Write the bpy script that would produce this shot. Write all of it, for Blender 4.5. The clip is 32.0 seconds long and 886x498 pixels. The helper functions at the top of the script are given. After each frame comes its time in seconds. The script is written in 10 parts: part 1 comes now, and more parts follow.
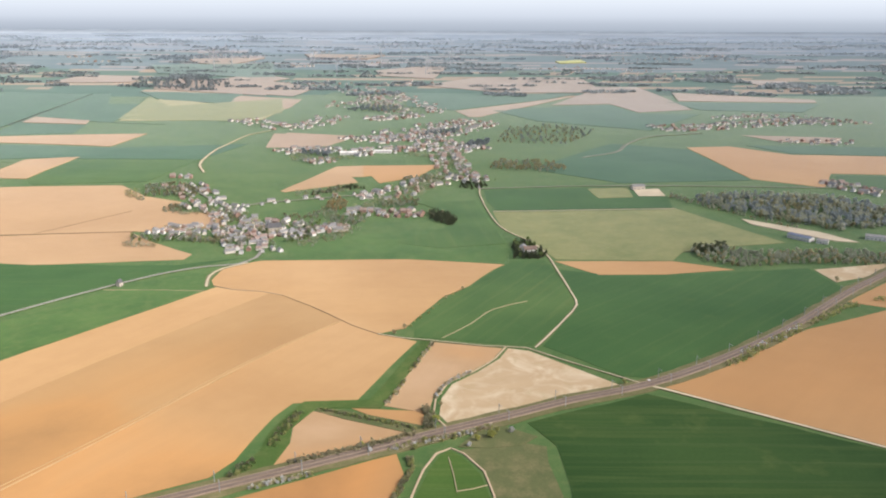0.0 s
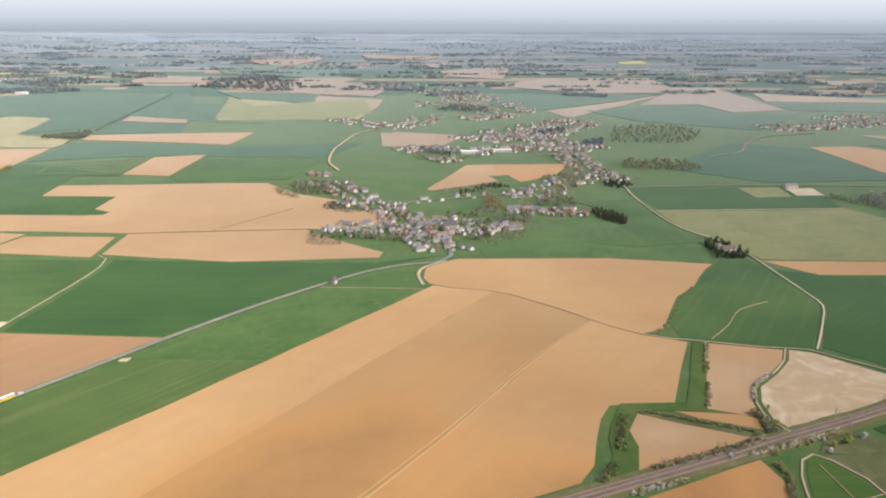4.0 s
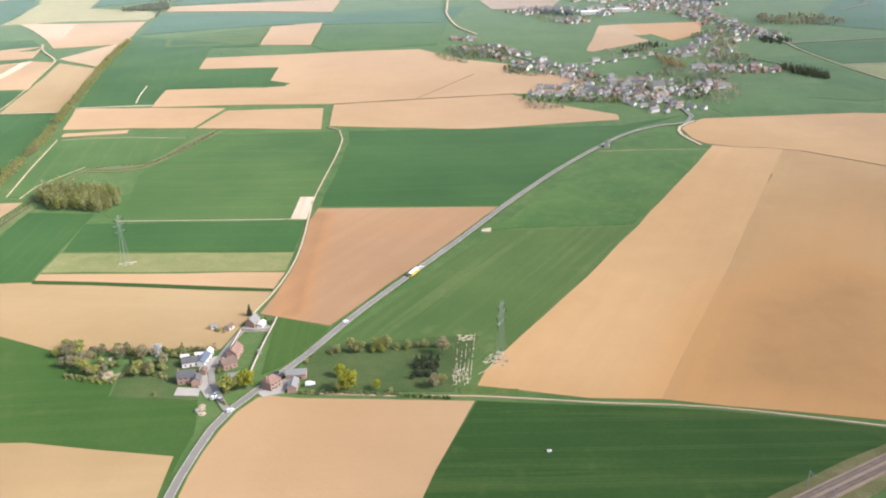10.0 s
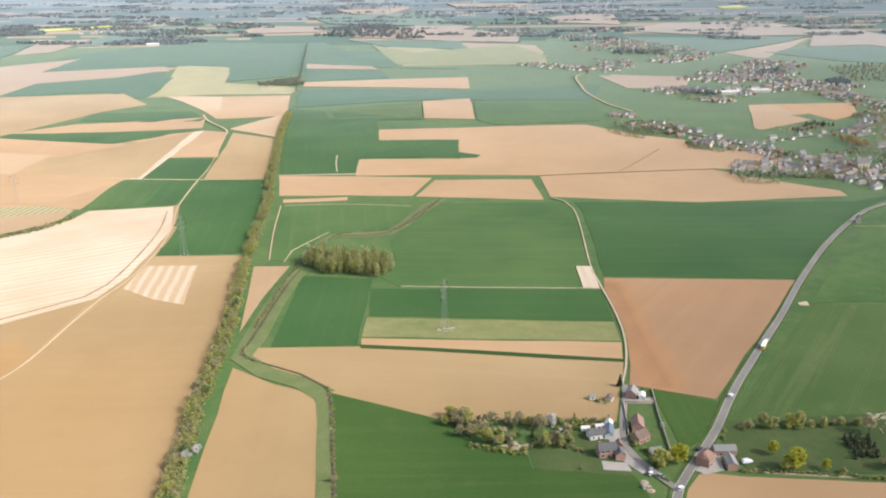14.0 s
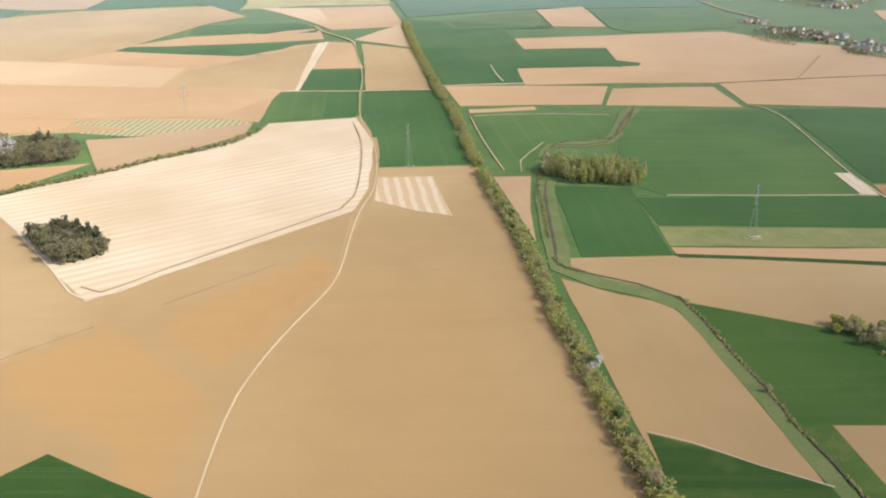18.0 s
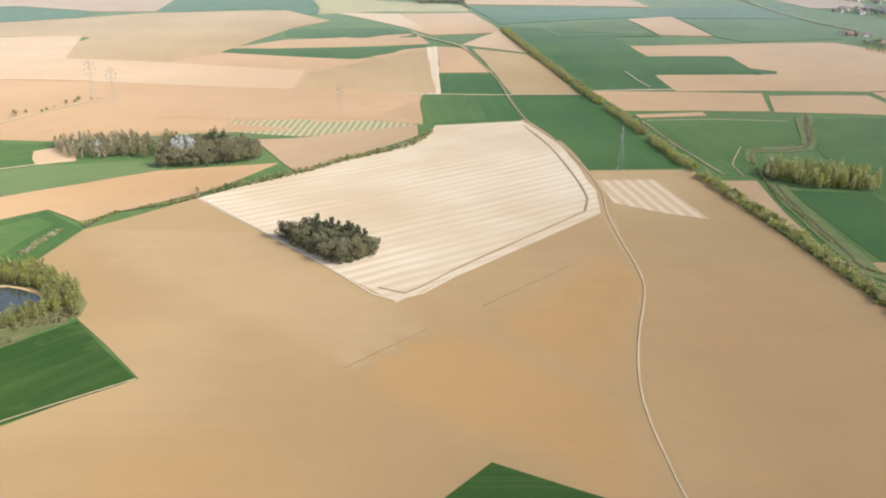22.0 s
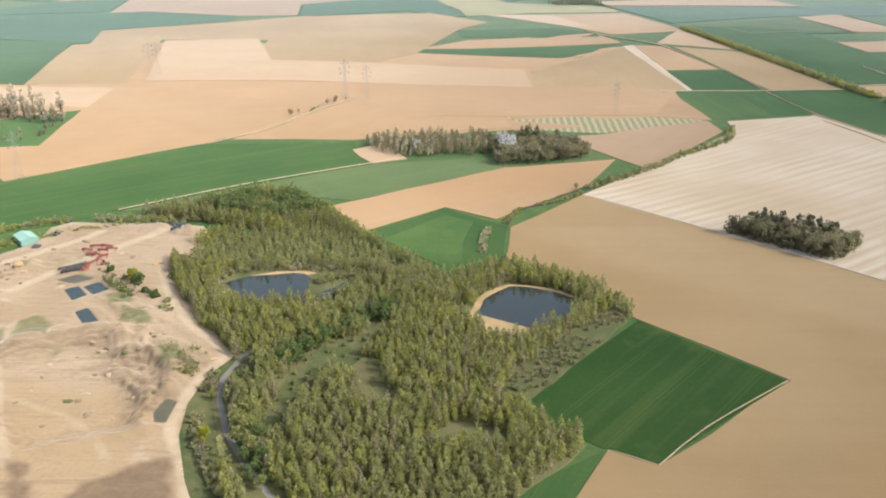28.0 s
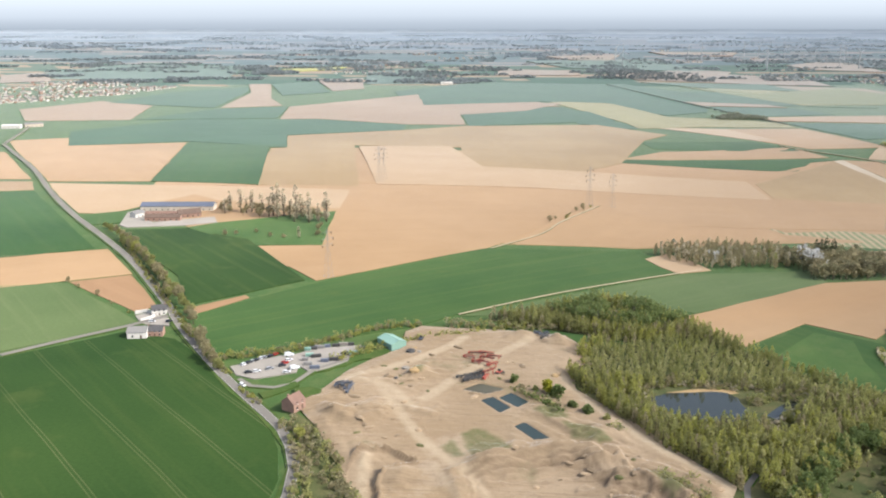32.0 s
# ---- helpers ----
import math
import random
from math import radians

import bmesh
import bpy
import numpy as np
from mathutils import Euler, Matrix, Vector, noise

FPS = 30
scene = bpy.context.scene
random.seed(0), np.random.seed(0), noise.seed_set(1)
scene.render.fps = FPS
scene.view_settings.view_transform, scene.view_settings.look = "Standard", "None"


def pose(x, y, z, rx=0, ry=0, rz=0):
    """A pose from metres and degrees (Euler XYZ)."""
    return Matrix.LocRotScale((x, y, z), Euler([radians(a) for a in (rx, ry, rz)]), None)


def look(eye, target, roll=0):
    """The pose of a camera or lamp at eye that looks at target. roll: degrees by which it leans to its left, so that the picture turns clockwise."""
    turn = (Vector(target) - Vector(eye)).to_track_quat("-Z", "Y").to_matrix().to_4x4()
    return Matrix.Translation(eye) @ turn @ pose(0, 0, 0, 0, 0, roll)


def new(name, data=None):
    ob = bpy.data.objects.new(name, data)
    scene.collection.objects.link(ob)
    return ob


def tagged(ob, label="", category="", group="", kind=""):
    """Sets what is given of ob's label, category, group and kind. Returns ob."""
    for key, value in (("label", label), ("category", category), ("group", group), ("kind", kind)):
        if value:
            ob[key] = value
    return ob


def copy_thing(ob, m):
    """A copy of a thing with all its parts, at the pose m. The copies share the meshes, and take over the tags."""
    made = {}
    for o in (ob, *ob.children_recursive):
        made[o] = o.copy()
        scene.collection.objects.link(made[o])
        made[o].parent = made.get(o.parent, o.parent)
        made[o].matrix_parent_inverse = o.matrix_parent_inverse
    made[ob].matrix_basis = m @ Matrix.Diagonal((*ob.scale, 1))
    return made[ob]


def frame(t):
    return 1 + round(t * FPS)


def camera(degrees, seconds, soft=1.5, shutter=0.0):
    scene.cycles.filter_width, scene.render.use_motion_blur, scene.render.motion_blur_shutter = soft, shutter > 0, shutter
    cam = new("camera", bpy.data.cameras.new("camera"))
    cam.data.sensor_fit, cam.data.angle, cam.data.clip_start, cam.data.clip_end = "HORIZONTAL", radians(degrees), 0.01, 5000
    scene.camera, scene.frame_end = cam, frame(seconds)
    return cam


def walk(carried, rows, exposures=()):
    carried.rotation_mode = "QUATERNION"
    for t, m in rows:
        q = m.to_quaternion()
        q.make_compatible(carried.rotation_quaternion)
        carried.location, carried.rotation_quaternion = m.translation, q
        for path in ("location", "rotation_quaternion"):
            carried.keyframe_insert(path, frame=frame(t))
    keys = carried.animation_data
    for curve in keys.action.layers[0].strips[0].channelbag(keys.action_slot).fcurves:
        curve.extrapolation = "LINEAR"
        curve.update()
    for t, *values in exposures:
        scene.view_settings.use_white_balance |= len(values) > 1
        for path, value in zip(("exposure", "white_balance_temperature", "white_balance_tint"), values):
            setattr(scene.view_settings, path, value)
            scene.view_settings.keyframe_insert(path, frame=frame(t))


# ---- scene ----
cam = camera(53.8, 32.0, 2.0)
# seconds, eye, yaw, pitch, roll
PATH = [
    (0, -0.0, 0.0, 200.7, -0.82, -14.92, 0.12),
    (0.5, -18.9, 2.1, 199.6, -0.47, -14.81, -0.10),
    (1, -37.8, 4.3, 198.5, -0.27, -14.88, -0.02),
    (1.5, -56.7, 6.4, 197.4, -0.17, -14.79, 0.30),
    (2, -75.5, 8.6, 196.3, 0.01, -14.69, 0.17),
    (2.5, -94.3, 10.8, 195.2, 0.17, -14.36, 0.20),
    (3, -113.1, 13.0, 194.1, 0.32, -14.44, 0.15),
    (3.5, -131.8, 15.3, 193.0, 0.49, -14.58, 0.09),
    (4, -150.5, 17.5, 191.9, 0.63, -14.73, 0.04),
    (4.5, -169.2, 19.7, 190.8, 0.72, -14.80, 0.04),
    (5, -187.9, 22.0, 189.7, 0.44, -14.39, 0.37),
    (5.5, -206.5, 24.2, 188.6, 3.02, -16.44, -1.33),
    (6, -225.1, 26.4, 187.5, 0.06, -19.32, -0.49),
    (6.5, -243.6, 28.6, 186.4, 1.01, -21.00, -2.28),
    (7, -262.2, 30.8, 185.2, 0.17, -21.11, -2.23),
    (7.5, -280.7, 32.9, 184.1, -1.80, -20.97, -1.37),
    (8, -299.1, 35.1, 183.0, -0.45, -21.07, -2.26),
    (8.5, -317.6, 37.2, 181.9, -1.24, -21.07, -1.78),
    (9, -336.0, 39.3, 180.7, -0.95, -21.31, -1.99),
    (9.5, -354.4, 41.3, 179.6, -0.84, -21.61, -1.95),
    (10, -372.7, 43.4, 178.5, -1.38, -22.89, -1.31),
    (10.5, -391.0, 45.4, 177.3, -1.84, -23.75, -1.23),
    (11, -409.3, 47.4, 176.2, -2.45, -22.60, -0.39),
    (11.5, -427.5, 49.3, 175.1, -2.00, -20.91, -0.63),
    (12, -445.7, 51.2, 173.9, -1.52, -19.22, -0.56),
    (12.5, -463.9, 53.1, 172.8, -0.46, -18.25, -0.44),
    (13, -482.1, 55.0, 171.7, 0.10, -17.72, -0.51),
    (13.5, -500.2, 56.8, 170.5, 0.07, -17.30, -0.21),
    (14, -518.2, 58.6, 169.4, 0.88, -17.60, -0.83),
    (14.5, -536.3, 60.4, 168.2, 0.66, -19.02, -1.21),
    (15, -554.3, 62.1, 167.1, 0.73, -19.65, -1.14),
    (15.5, -572.3, 63.8, 165.9, 0.86, -20.18, -1.01),
    (16, -590.2, 65.5, 164.8, 0.96, -20.66, -0.86),
    (16.5, -608.1, 67.2, 163.7, 0.97, -21.16, -0.74),
    (17, -625.9, 68.8, 162.5, 0.35, -21.65, -0.73),
    (17.5, -643.8, 70.5, 161.4, 0.63, -22.23, -1.08),
    (18, -661.6, 72.1, 160.2, 1.16, -22.80, -1.44),
    (18.5, -679.3, 73.7, 159.1, 0.26, -22.87, -0.80),
    (19, -697.0, 75.2, 158.0, 0.41, -23.12, -1.13),
    (19.5, -714.7, 76.8, 156.9, 0.65, -22.65, -1.21),
    (20, -732.3, 78.4, 155.7, 0.62, -22.19, -0.98),
    (20.5, -749.9, 79.9, 154.6, 0.06, -22.00, -0.69),
    (21, -767.5, 81.5, 153.5, -0.03, -22.29, -0.63),
    (21.5, -785.0, 83.1, 152.4, -0.01, -22.27, -0.74),
    (22, -802.4, 84.6, 151.3, -0.53, -21.96, -0.22),
    (22.5, -819.9, 86.2, 150.2, 0.46, -22.94, -1.01),
    (23, -837.3, 87.8, 149.2, -0.28, -23.43, -0.64),
    (23.5, -854.6, 89.4, 148.1, -1.41, -22.74, 0.50),
    (24, -871.9, 91.1, 147.0, -0.36, -23.32, -0.16),
    (24.5, -889.2, 92.8, 146.0, -1.64, -23.14, 1.08),
    (25, -906.4, 94.5, 145.0, -0.39, -23.58, 0.09),
    (25.5, -923.6, 96.3, 143.9, -0.17, -23.26, -0.05),
    (26, -940.7, 98.1, 142.9, -0.00, -22.84, -0.74),
    (26.5, -957.8, 100.0, 141.9, 1.05, -22.64, -1.75),
    (27, -974.8, 101.9, 141.0, 0.69, -22.22, -1.55),
    (27.5, -991.8, 103.9, 140.0, 0.12, -21.75, -1.18),
    (28, -1008.7, 106.0, 139.1, -0.50, -21.33, -0.77),
    (28.5, -1025.6, 108.1, 138.1, -0.97, -21.07, -0.44),
    (29, -1042.5, 110.4, 137.2, -0.64, -21.94, -0.57),
    (29.5, -1059.3, 112.7, 136.3, -0.59, -21.66, -0.40),
    (30, -1076.0, 115.2, 135.5, -0.19, -20.20, -0.38),
    (30.5, -1092.7, 117.8, 134.6, 2.01, -19.14, -1.31),
    (31, -1109.4, 120.5, 133.8, 1.11, -17.41, -0.67),
    (31.5, -1126.0, 123.3, 133.0, 2.79, -15.58, -0.33),
    (32, -1142.5, 126.2, 132.2, 4.01, -14.09, -0.16),
]
walk(cam, [(t, pose(x, y, z, 90 + pitch, 0, yaw) @ pose(0, 0, 0, 0, 0, roll)) for t, x, y, z, yaw, pitch, roll in PATH], exposures=[(0.0, 0.57, 6100, 13), (4.5, 0.45, 6150, 13), (6.0, 0.53, 6150, 12), (7.0, 0.72, 6100, 11), (9.0, 0.86, 5880, 12), (12.0, 0.87, 5680, 12), (14.0, 0.74, 6000, 11), (17.0, 0.66, 6200, 10), (19.0, 0.68, 6000, 9), (22.0, 0.70, 5950, 9), (26.0, 0.73, 6000, 10), (29.0, 0.68, 5950, 9), (32.0, 0.66, 6000, 10)])

# ---- light: low warm sun from the east, hazy spring sky ----
SUN_EL, SUN_AZ = 38.0, 112.0
world = bpy.data.worlds.new("spring_sky")
scene.world = world
world.use_nodes = True
wn = world.node_tree
sky = wn.nodes.new("ShaderNodeTexSky")
sky.sky_type, sky.sun_disc = "NISHITA", False
sky.sun_elevation, sky.sun_rotation = radians(SUN_EL), radians(SUN_AZ)
sky.air_density, sky.dust_density, sky.ozone_density = 1.0, 3.5, 1.0
wn.nodes["Background"].inputs["Strength"].default_value = 0.15
milky = wn.nodes.new("ShaderNodeHueSaturation")
milky.inputs["Saturation"].default_value = 0.6
wn.links.new(sky.outputs[0], milky.inputs["Color"])
wn.links.new(milky.outputs[0], wn.nodes["Background"].inputs["Color"])
sun = new("sun", bpy.data.lights.new("sun", "SUN"))
sun.data.energy, sun.data.angle, sun.data.color = 2.3, radians(2.0), (1.0, 0.92, 0.79)
_d = Vector((math.sin(radians(SUN_AZ)) * math.cos(radians(SUN_EL)), math.cos(radians(SUN_AZ)) * math.cos(radians(SUN_EL)), math.sin(radians(SUN_EL))))
sun.matrix_world = look(_d * 3000, (0, 0, 0))


# ---- materials ----
class Nodes:
    """A material under construction: small calls that return sockets."""

    def __init__(self, name):
        self.mat = bpy.data.materials.new(name)
        self.mat.use_nodes = True
        self.t = self.mat.node_tree
        self.bsdf = self.t.nodes["Principled BSDF"]

    def put(self, kind, **inputs):
        n = self.t.nodes.new(kind)
        for key, value in inputs.items():
            self.link(n.inputs[key.replace("_", " ")], value)
        return n

    def link(self, socket, value):
        if isinstance(value, bpy.types.NodeSocket):
            self.t.links.new(value, socket)
        else:
            socket.default_value = value

    def math(self, op, a, b=0.0, c=0.0):
        n = self.t.nodes.new("ShaderNodeMath")
        n.operation = op
        for i, v in enumerate((a, b, c)):
            self.link(n.inputs[i], v)
        return n.outputs[0]

    def noise(self, vec, scale, detail=2.0, rough=0.5, distort=0.0):
        n = self.put("ShaderNodeTexNoise", Vector=vec, Scale=scale, Detail=detail, Roughness=rough, Distortion=distort)
        return n.outputs["Fac"]

    def mapped(self, vec, scale):
        n = self.t.nodes.new("ShaderNodeMapping")
        self.link(n.inputs["Vector"], vec)
        n.inputs["Scale"].default_value = scale
        return n.outputs[0]

    def span(self, fac, lo, hi, to_lo=0.0, to_hi=1.0):
        n = self.put("ShaderNodeMapRange", Value=fac)
        for key, v in (("From Min", lo), ("From Max", hi), ("To Min", to_lo), ("To Max", to_hi)):
            n.inputs[key].default_value = v
        return n.outputs[0]

    def mix(self, fac, a, b, blend="MIX"):
        n = self.t.nodes.new("ShaderNodeMix")
        n.data_type, n.blend_type = "RGBA", blend
        self.link(n.inputs[0], fac)
        for i, v in ((6, a), (7, b)):
            self.link(n.inputs[i], v if isinstance(v, bpy.types.NodeSocket) else (*v, 1.0))
        return n.outputs[2]

    def done(self, color, rough=0.85, sheen=0.0, bump=None, bump_size=0.1, metal=0.0, spec=0.3):
        b = self.bsdf
        self.link(b.inputs["Base Color"], color if isinstance(color, bpy.types.NodeSocket) else (*color, 1.0))
        self.link(b.inputs["Roughness"], rough)
        b.inputs["Metallic"].default_value = metal
        b.inputs["Specular IOR Level"].default_value = spec
        if "Diffuse Roughness" in b.inputs:
            b.inputs["Diffuse Roughness"].default_value = 0.9
        b.inputs["Sheen Weight"].default_value = sheen
        b.inputs["Sheen Roughness"].default_value = 0.18
        b.inputs["Sheen Tint"].default_value = (0.92, 0.96, 1.0, 1.0)
        if bump is not None:
            n = self.put("ShaderNodeBump", Height=bump, Distance=bump_size, Strength=0.6)
            self.t.links.new(n.outputs[0], b.inputs["Normal"])
        return self.mat


def coord(m, which="Object"):
    return m.put("ShaderNodeTexCoord").outputs[which]


def strewn(m):
    """The object's own axes, shifted by its place, so that no two fields carry the same pattern."""
    n = m.t.nodes.new("ShaderNodeVectorMath")
    n.operation = "ADD"
    m.link(n.inputs[0], coord(m))
    m.link(n.inputs[1], m.put("ShaderNodeObjectInfo").outputs["Location"])
    return n.outputs[0]


def soil(name, dark, light, rows=0.16, pale=None):
    """Bare tilled earth: broad moisture patches, drawn-out drill streaks, fine crumbs."""
    m = Nodes(name)
    v = strewn(m)
    big = m.span(m.noise(v, 0.008, 3.0, 0.55), 0.30, 0.70)
    long = m.noise(m.mapped(v, (0.006, 0.16, 0.1)), 1.0, 4.0, 0.6)
    mid = m.noise(v, 0.06, 4.0, 0.65)
    fine = m.noise(v, 0.9, 3.0, 0.7)
    wave = m.put("ShaderNodeTexWave", Vector=v, Scale=0.55, Distortion=1.2, Detail=2.0)
    wave.bands_direction = "Y"
    base = m.mix(m.math("MULTIPLY_ADD", big, 0.7, m.span(mid, 0.3, 0.7, 0.0, 0.3)), dark, light)
    # warmer and paler drifts, and each field a little different
    rnd = m.put("ShaderNodeObjectInfo").outputs["Random"]
    drift = m.noise(v, 0.0045, 2.0, 0.5, 0.6)
    base = m.mix(m.span(drift, 0.45, 0.62, 0.0, 0.3), base, (dark[0] * 0.95, dark[1] * 0.90, dark[2] * 0.82))
    base = m.mix(m.span(drift, 0.47, 0.32, 0.0, 0.35), base, (light[0] * 1.08, light[1] * 1.12, light[2] * 1.22))
    base = m.mix(m.span(rnd, 0.0, 1.0, 0.0, 0.28), base, (dark[0] * 1.02, dark[1] * 0.98, dark[2] * 0.95))
    # broad drifts of warmer (above zero) or paler (below zero) earth
    lean = m.put("ShaderNodeAttribute")
    lean.attribute_name = "drift"
    wob = m.math("MULTIPLY", lean.outputs["Fac"], m.span(mid, 0.2, 0.8, 0.75, 1.2))
    base = m.mix(m.span(wob, 0.0, 1.0, 0.0, 0.85), base, (dark[0] * 1.28, dark[1] * 1.13, dark[2] * 0.91))
    base = m.mix(m.span(wob, 1.0, 2.0, 0.0, 0.7), base, (dark[0] * 0.72, dark[1] * 0.68, dark[2] * 0.62))
    base = m.mix(m.span(wob, 0.0, -1.0, 0.0, 0.7), base, (light[0] * 1.02, light[1] * 1.06, light[2] * 1.18))
    base = m.mix(m.span(long, 0.42, 0.62, 0.0, rows * 0.6), base, m.mix(0.5, dark, (dark[0] * 0.7, dark[1] * 0.68, dark[2] * 0.66)))
    if pale:
        base = m.mix(m.span(m.noise(v, 0.05, 4.0, 0.65, 0.8), 0.46, 0.66, 0.0, 0.85), base, pale)
        base = m.mix(m.span(m.noise(v, 0.08, 4.0, 0.7, 0.5), 0.56, 0.70, 0.0, 0.5), base, (dark[0] * 0.85, dark[1] * 0.90, dark[2] * 0.75))
    base = m.mix(m.span(fine, 0.35, 0.70, 0.10, 0.0), base, dark)
    base = m.mix(m.math("MULTIPLY", wave.outputs["Fac"], 0.06), base, dark)
    return m.done(base, 0.95, HAZE_SHEEN, fine, 0.12)


def chalk(name):
    """Limed field: soft white spreading bands over tan loam, fading out in places."""
    m = Nodes(name)
    v = strewn(m)
    sep = m.put("ShaderNodeSeparateXYZ", Vector=v)
    y = m.math("MULTIPLY_ADD", m.noise(v, 0.02, 2.0), 5.0, sep.outputs["Y"])
    band = m.math("ABSOLUTE", m.math("SINE", m.math("MULTIPLY", y, math.pi / 7.6)))
    weak = m.span(m.noise(v, 0.009, 3.0, 0.55), 0.34, 0.62, 0.1, 1.0)
    streak = m.noise(m.mapped(v, (0.012, 0.35, 0.1)), 1.0, 4.0, 0.65)
    fine = m.noise(v, 0.8, 3.0, 0.7)
    tan = m.mix(m.span(m.noise(v, 0.012, 3.0), 0.35, 0.65), (0.395, 0.298, 0.182), (0.455, 0.368, 0.262))
    base = m.mix(m.math("MULTIPLY", m.span(band, 0.2, 1.0, 0.0, 0.48), weak), tan, (0.58, 0.51, 0.40))
    base = m.mix(m.span(streak, 0.45, 0.65, 0.0, 0.42), base, (0.36, 0.265, 0.175))
    base = m.mix(m.span(fine, 0.35, 0.70, 0.10, 0.0), base, (0.33, 0.24, 0.15))
    return m.done(base, 0.95, HAZE_SHEEN, fine, 0.12)


def crop(name, dark, light, tram=0.35, patch=0.35, yellow=(0.11, 0.13, 0.035), every=17.0):
    """Young cereal: dense green with sprayer tramlines, thin patches and drill streaks."""
    m = Nodes(name)
    v = strewn(m)
    big = m.span(m.noise(v, 0.010, 3.0, 0.55), 0.32, 0.68)
    long = m.noise(m.mapped(v, (0.008, 0.22, 0.1)), 1.0, 4.0, 0.6)
    fine = m.noise(v, 0.7, 3.0, 0.7)
    base = m.mix(big, dark, light)
    base = m.mix(m.span(long, 0.50, 0.66, 0.0, patch), base, m.mix(0.5, light, yellow))
    spots = m.noise(v, 0.045, 3.0, 0.6)
    base = m.mix(m.span(spots, 0.60, 0.75, 0.0, patch), base, yellow)
    sep = m.put("ShaderNodeSeparateXYZ", Vector=v)
    off = m.math("MULTIPLY_ADD", m.noise(v, 0.012, 1.0), 3.0, sep.outputs["Y"])
    row = m.math("MODULO", m.math("ADD", off, 4000.0), every)
    line = m.math("MAXIMUM", m.math("LESS_THAN", m.math("ABSOLUTE", m.math("SUBTRACT", row, 4.0)), 0.20), m.math("LESS_THAN", m.math("ABSOLUTE", m.math("SUBTRACT", row, 5.3)), 0.20))
    base = m.mix(m.math("MULTIPLY", line, m.span(big, 0.0, 1.0, tram * 0.3, tram)), base, (0.17, 0.17, 0.075))
    base = m.mix(m.span(fine, 0.35, 0.72, 0.22, 0.0), base, (dark[0] * 0.55, dark[1] * 0.6, dark[2] * 0.55))
    return m.done(base, 0.95, HAZE_SHEEN, fine, 0.10, spec=0.1)


def turf(name, dark, light, straw=(0.20, 0.19, 0.08), dry=0.5):
    """Meadow and verge grass with straw-coloured tufts."""
    m = Nodes(name)
    v = strewn(m)
    big = m.span(m.noise(v, 0.02, 4.0, 0.6), 0.30, 0.70)
    mid = m.span(m.noise(v, 0.12, 4.0, 0.65), 0.45, 0.75, 0.0, dry)
    fine = m.noise(v, 1.1, 3.0, 0.7)
    base = m.mix(mid, m.mix(big, dark, light), straw)
    base = m.mix(m.span(fine, 0.35, 0.70, 0.30, 0.0), base, (dark[0] * 0.5, dark[1] * 0.5, dark[2] * 0.5))
    return m.done(base, 0.95, HAZE_SHEEN, fine, 0.15, spec=0.1)


def plain(name, color, rough=0.7, metal=0.0, vary=0.15, size=1.0, spec=0.3, sheen=0.0):
    """Painted, plastered or tarred surface with two scales of wear and a little difference from piece to piece."""
    m = Nodes(name)
    v = coord(m)
    a = m.span(m.noise(v, 0.35 / size, 3.0, 0.6), 0.3, 0.7)
    b = m.noise(v, 3.0 / size, 3.0, 0.7)
    rnd = m.put("ShaderNodeObjectInfo").outputs["Random"]
    lo, hi = tuple(c * (1 - vary) for c in color), tuple(min(0.9, c * (1 + vary)) for c in color)
    base = m.mix(m.math("MULTIPLY_ADD", a, 0.6, m.math("MULTIPLY", rnd, 0.4)), lo, hi)
    base = m.mix(m.span(b, 0.4, 0.75, 0.0, vary), base, tuple(c * 0.6 for c in color))
    return m.done(base, rough, sheen, b, 0.02, metal, spec)


def leaf(name, dark, light, third=None):
    """Foliage clumps: every clump and every tree has its own shade."""
    m = Nodes(name)
    dark, light = tuple(min(0.7, c * 1.12) for c in dark), tuple(min(0.75, c * 1.12) for c in light)
    isl = m.put("ShaderNodeNewGeometry").outputs["Random Per Island"]
    rnd = m.put("ShaderNodeObjectInfo").outputs["Random"]
    v = coord(m)
    n = m.noise(v, 0.10, 2.0, 0.6)
    base = m.mix(m.math("MULTIPLY_ADD", isl, 0.6, m.math("MULTIPLY", rnd, 0.4)), dark, light)
    if third:
        base = m.mix(m.span(n, 0.48, 0.62), base, m.mix(isl, third, tuple(c * 1.5 for c in third)))
    mat = m.done(base, 0.85, 0.60, spec=0.15)
    # leaves and thin twigs let light through
    thin = m.put("ShaderNodeBsdfTranslucent", Color=base)
    both = m.put("ShaderNodeMixShader")
    both.inputs[0].default_value = 0.62
    m.t.links.new(m.bsdf.outputs[0], both.inputs[1])
    m.t.links.new(thin.outputs[0], both.inputs[2])
    m.t.links.new(both.outputs[0], m.t.nodes["Material Output"].inputs[0])
    return mat


def far_mat(name, dark, light):
    m = Nodes(name)
    v = coord(m)
    base = m.mix(m.span(m.noise(m.mapped(v, (0.004, 0.012, 0.01)), 1.0, 4.0, 0.6), 0.3, 0.7), dark, light)
    return m.done(base, 0.95, 0.12, spec=0.1)


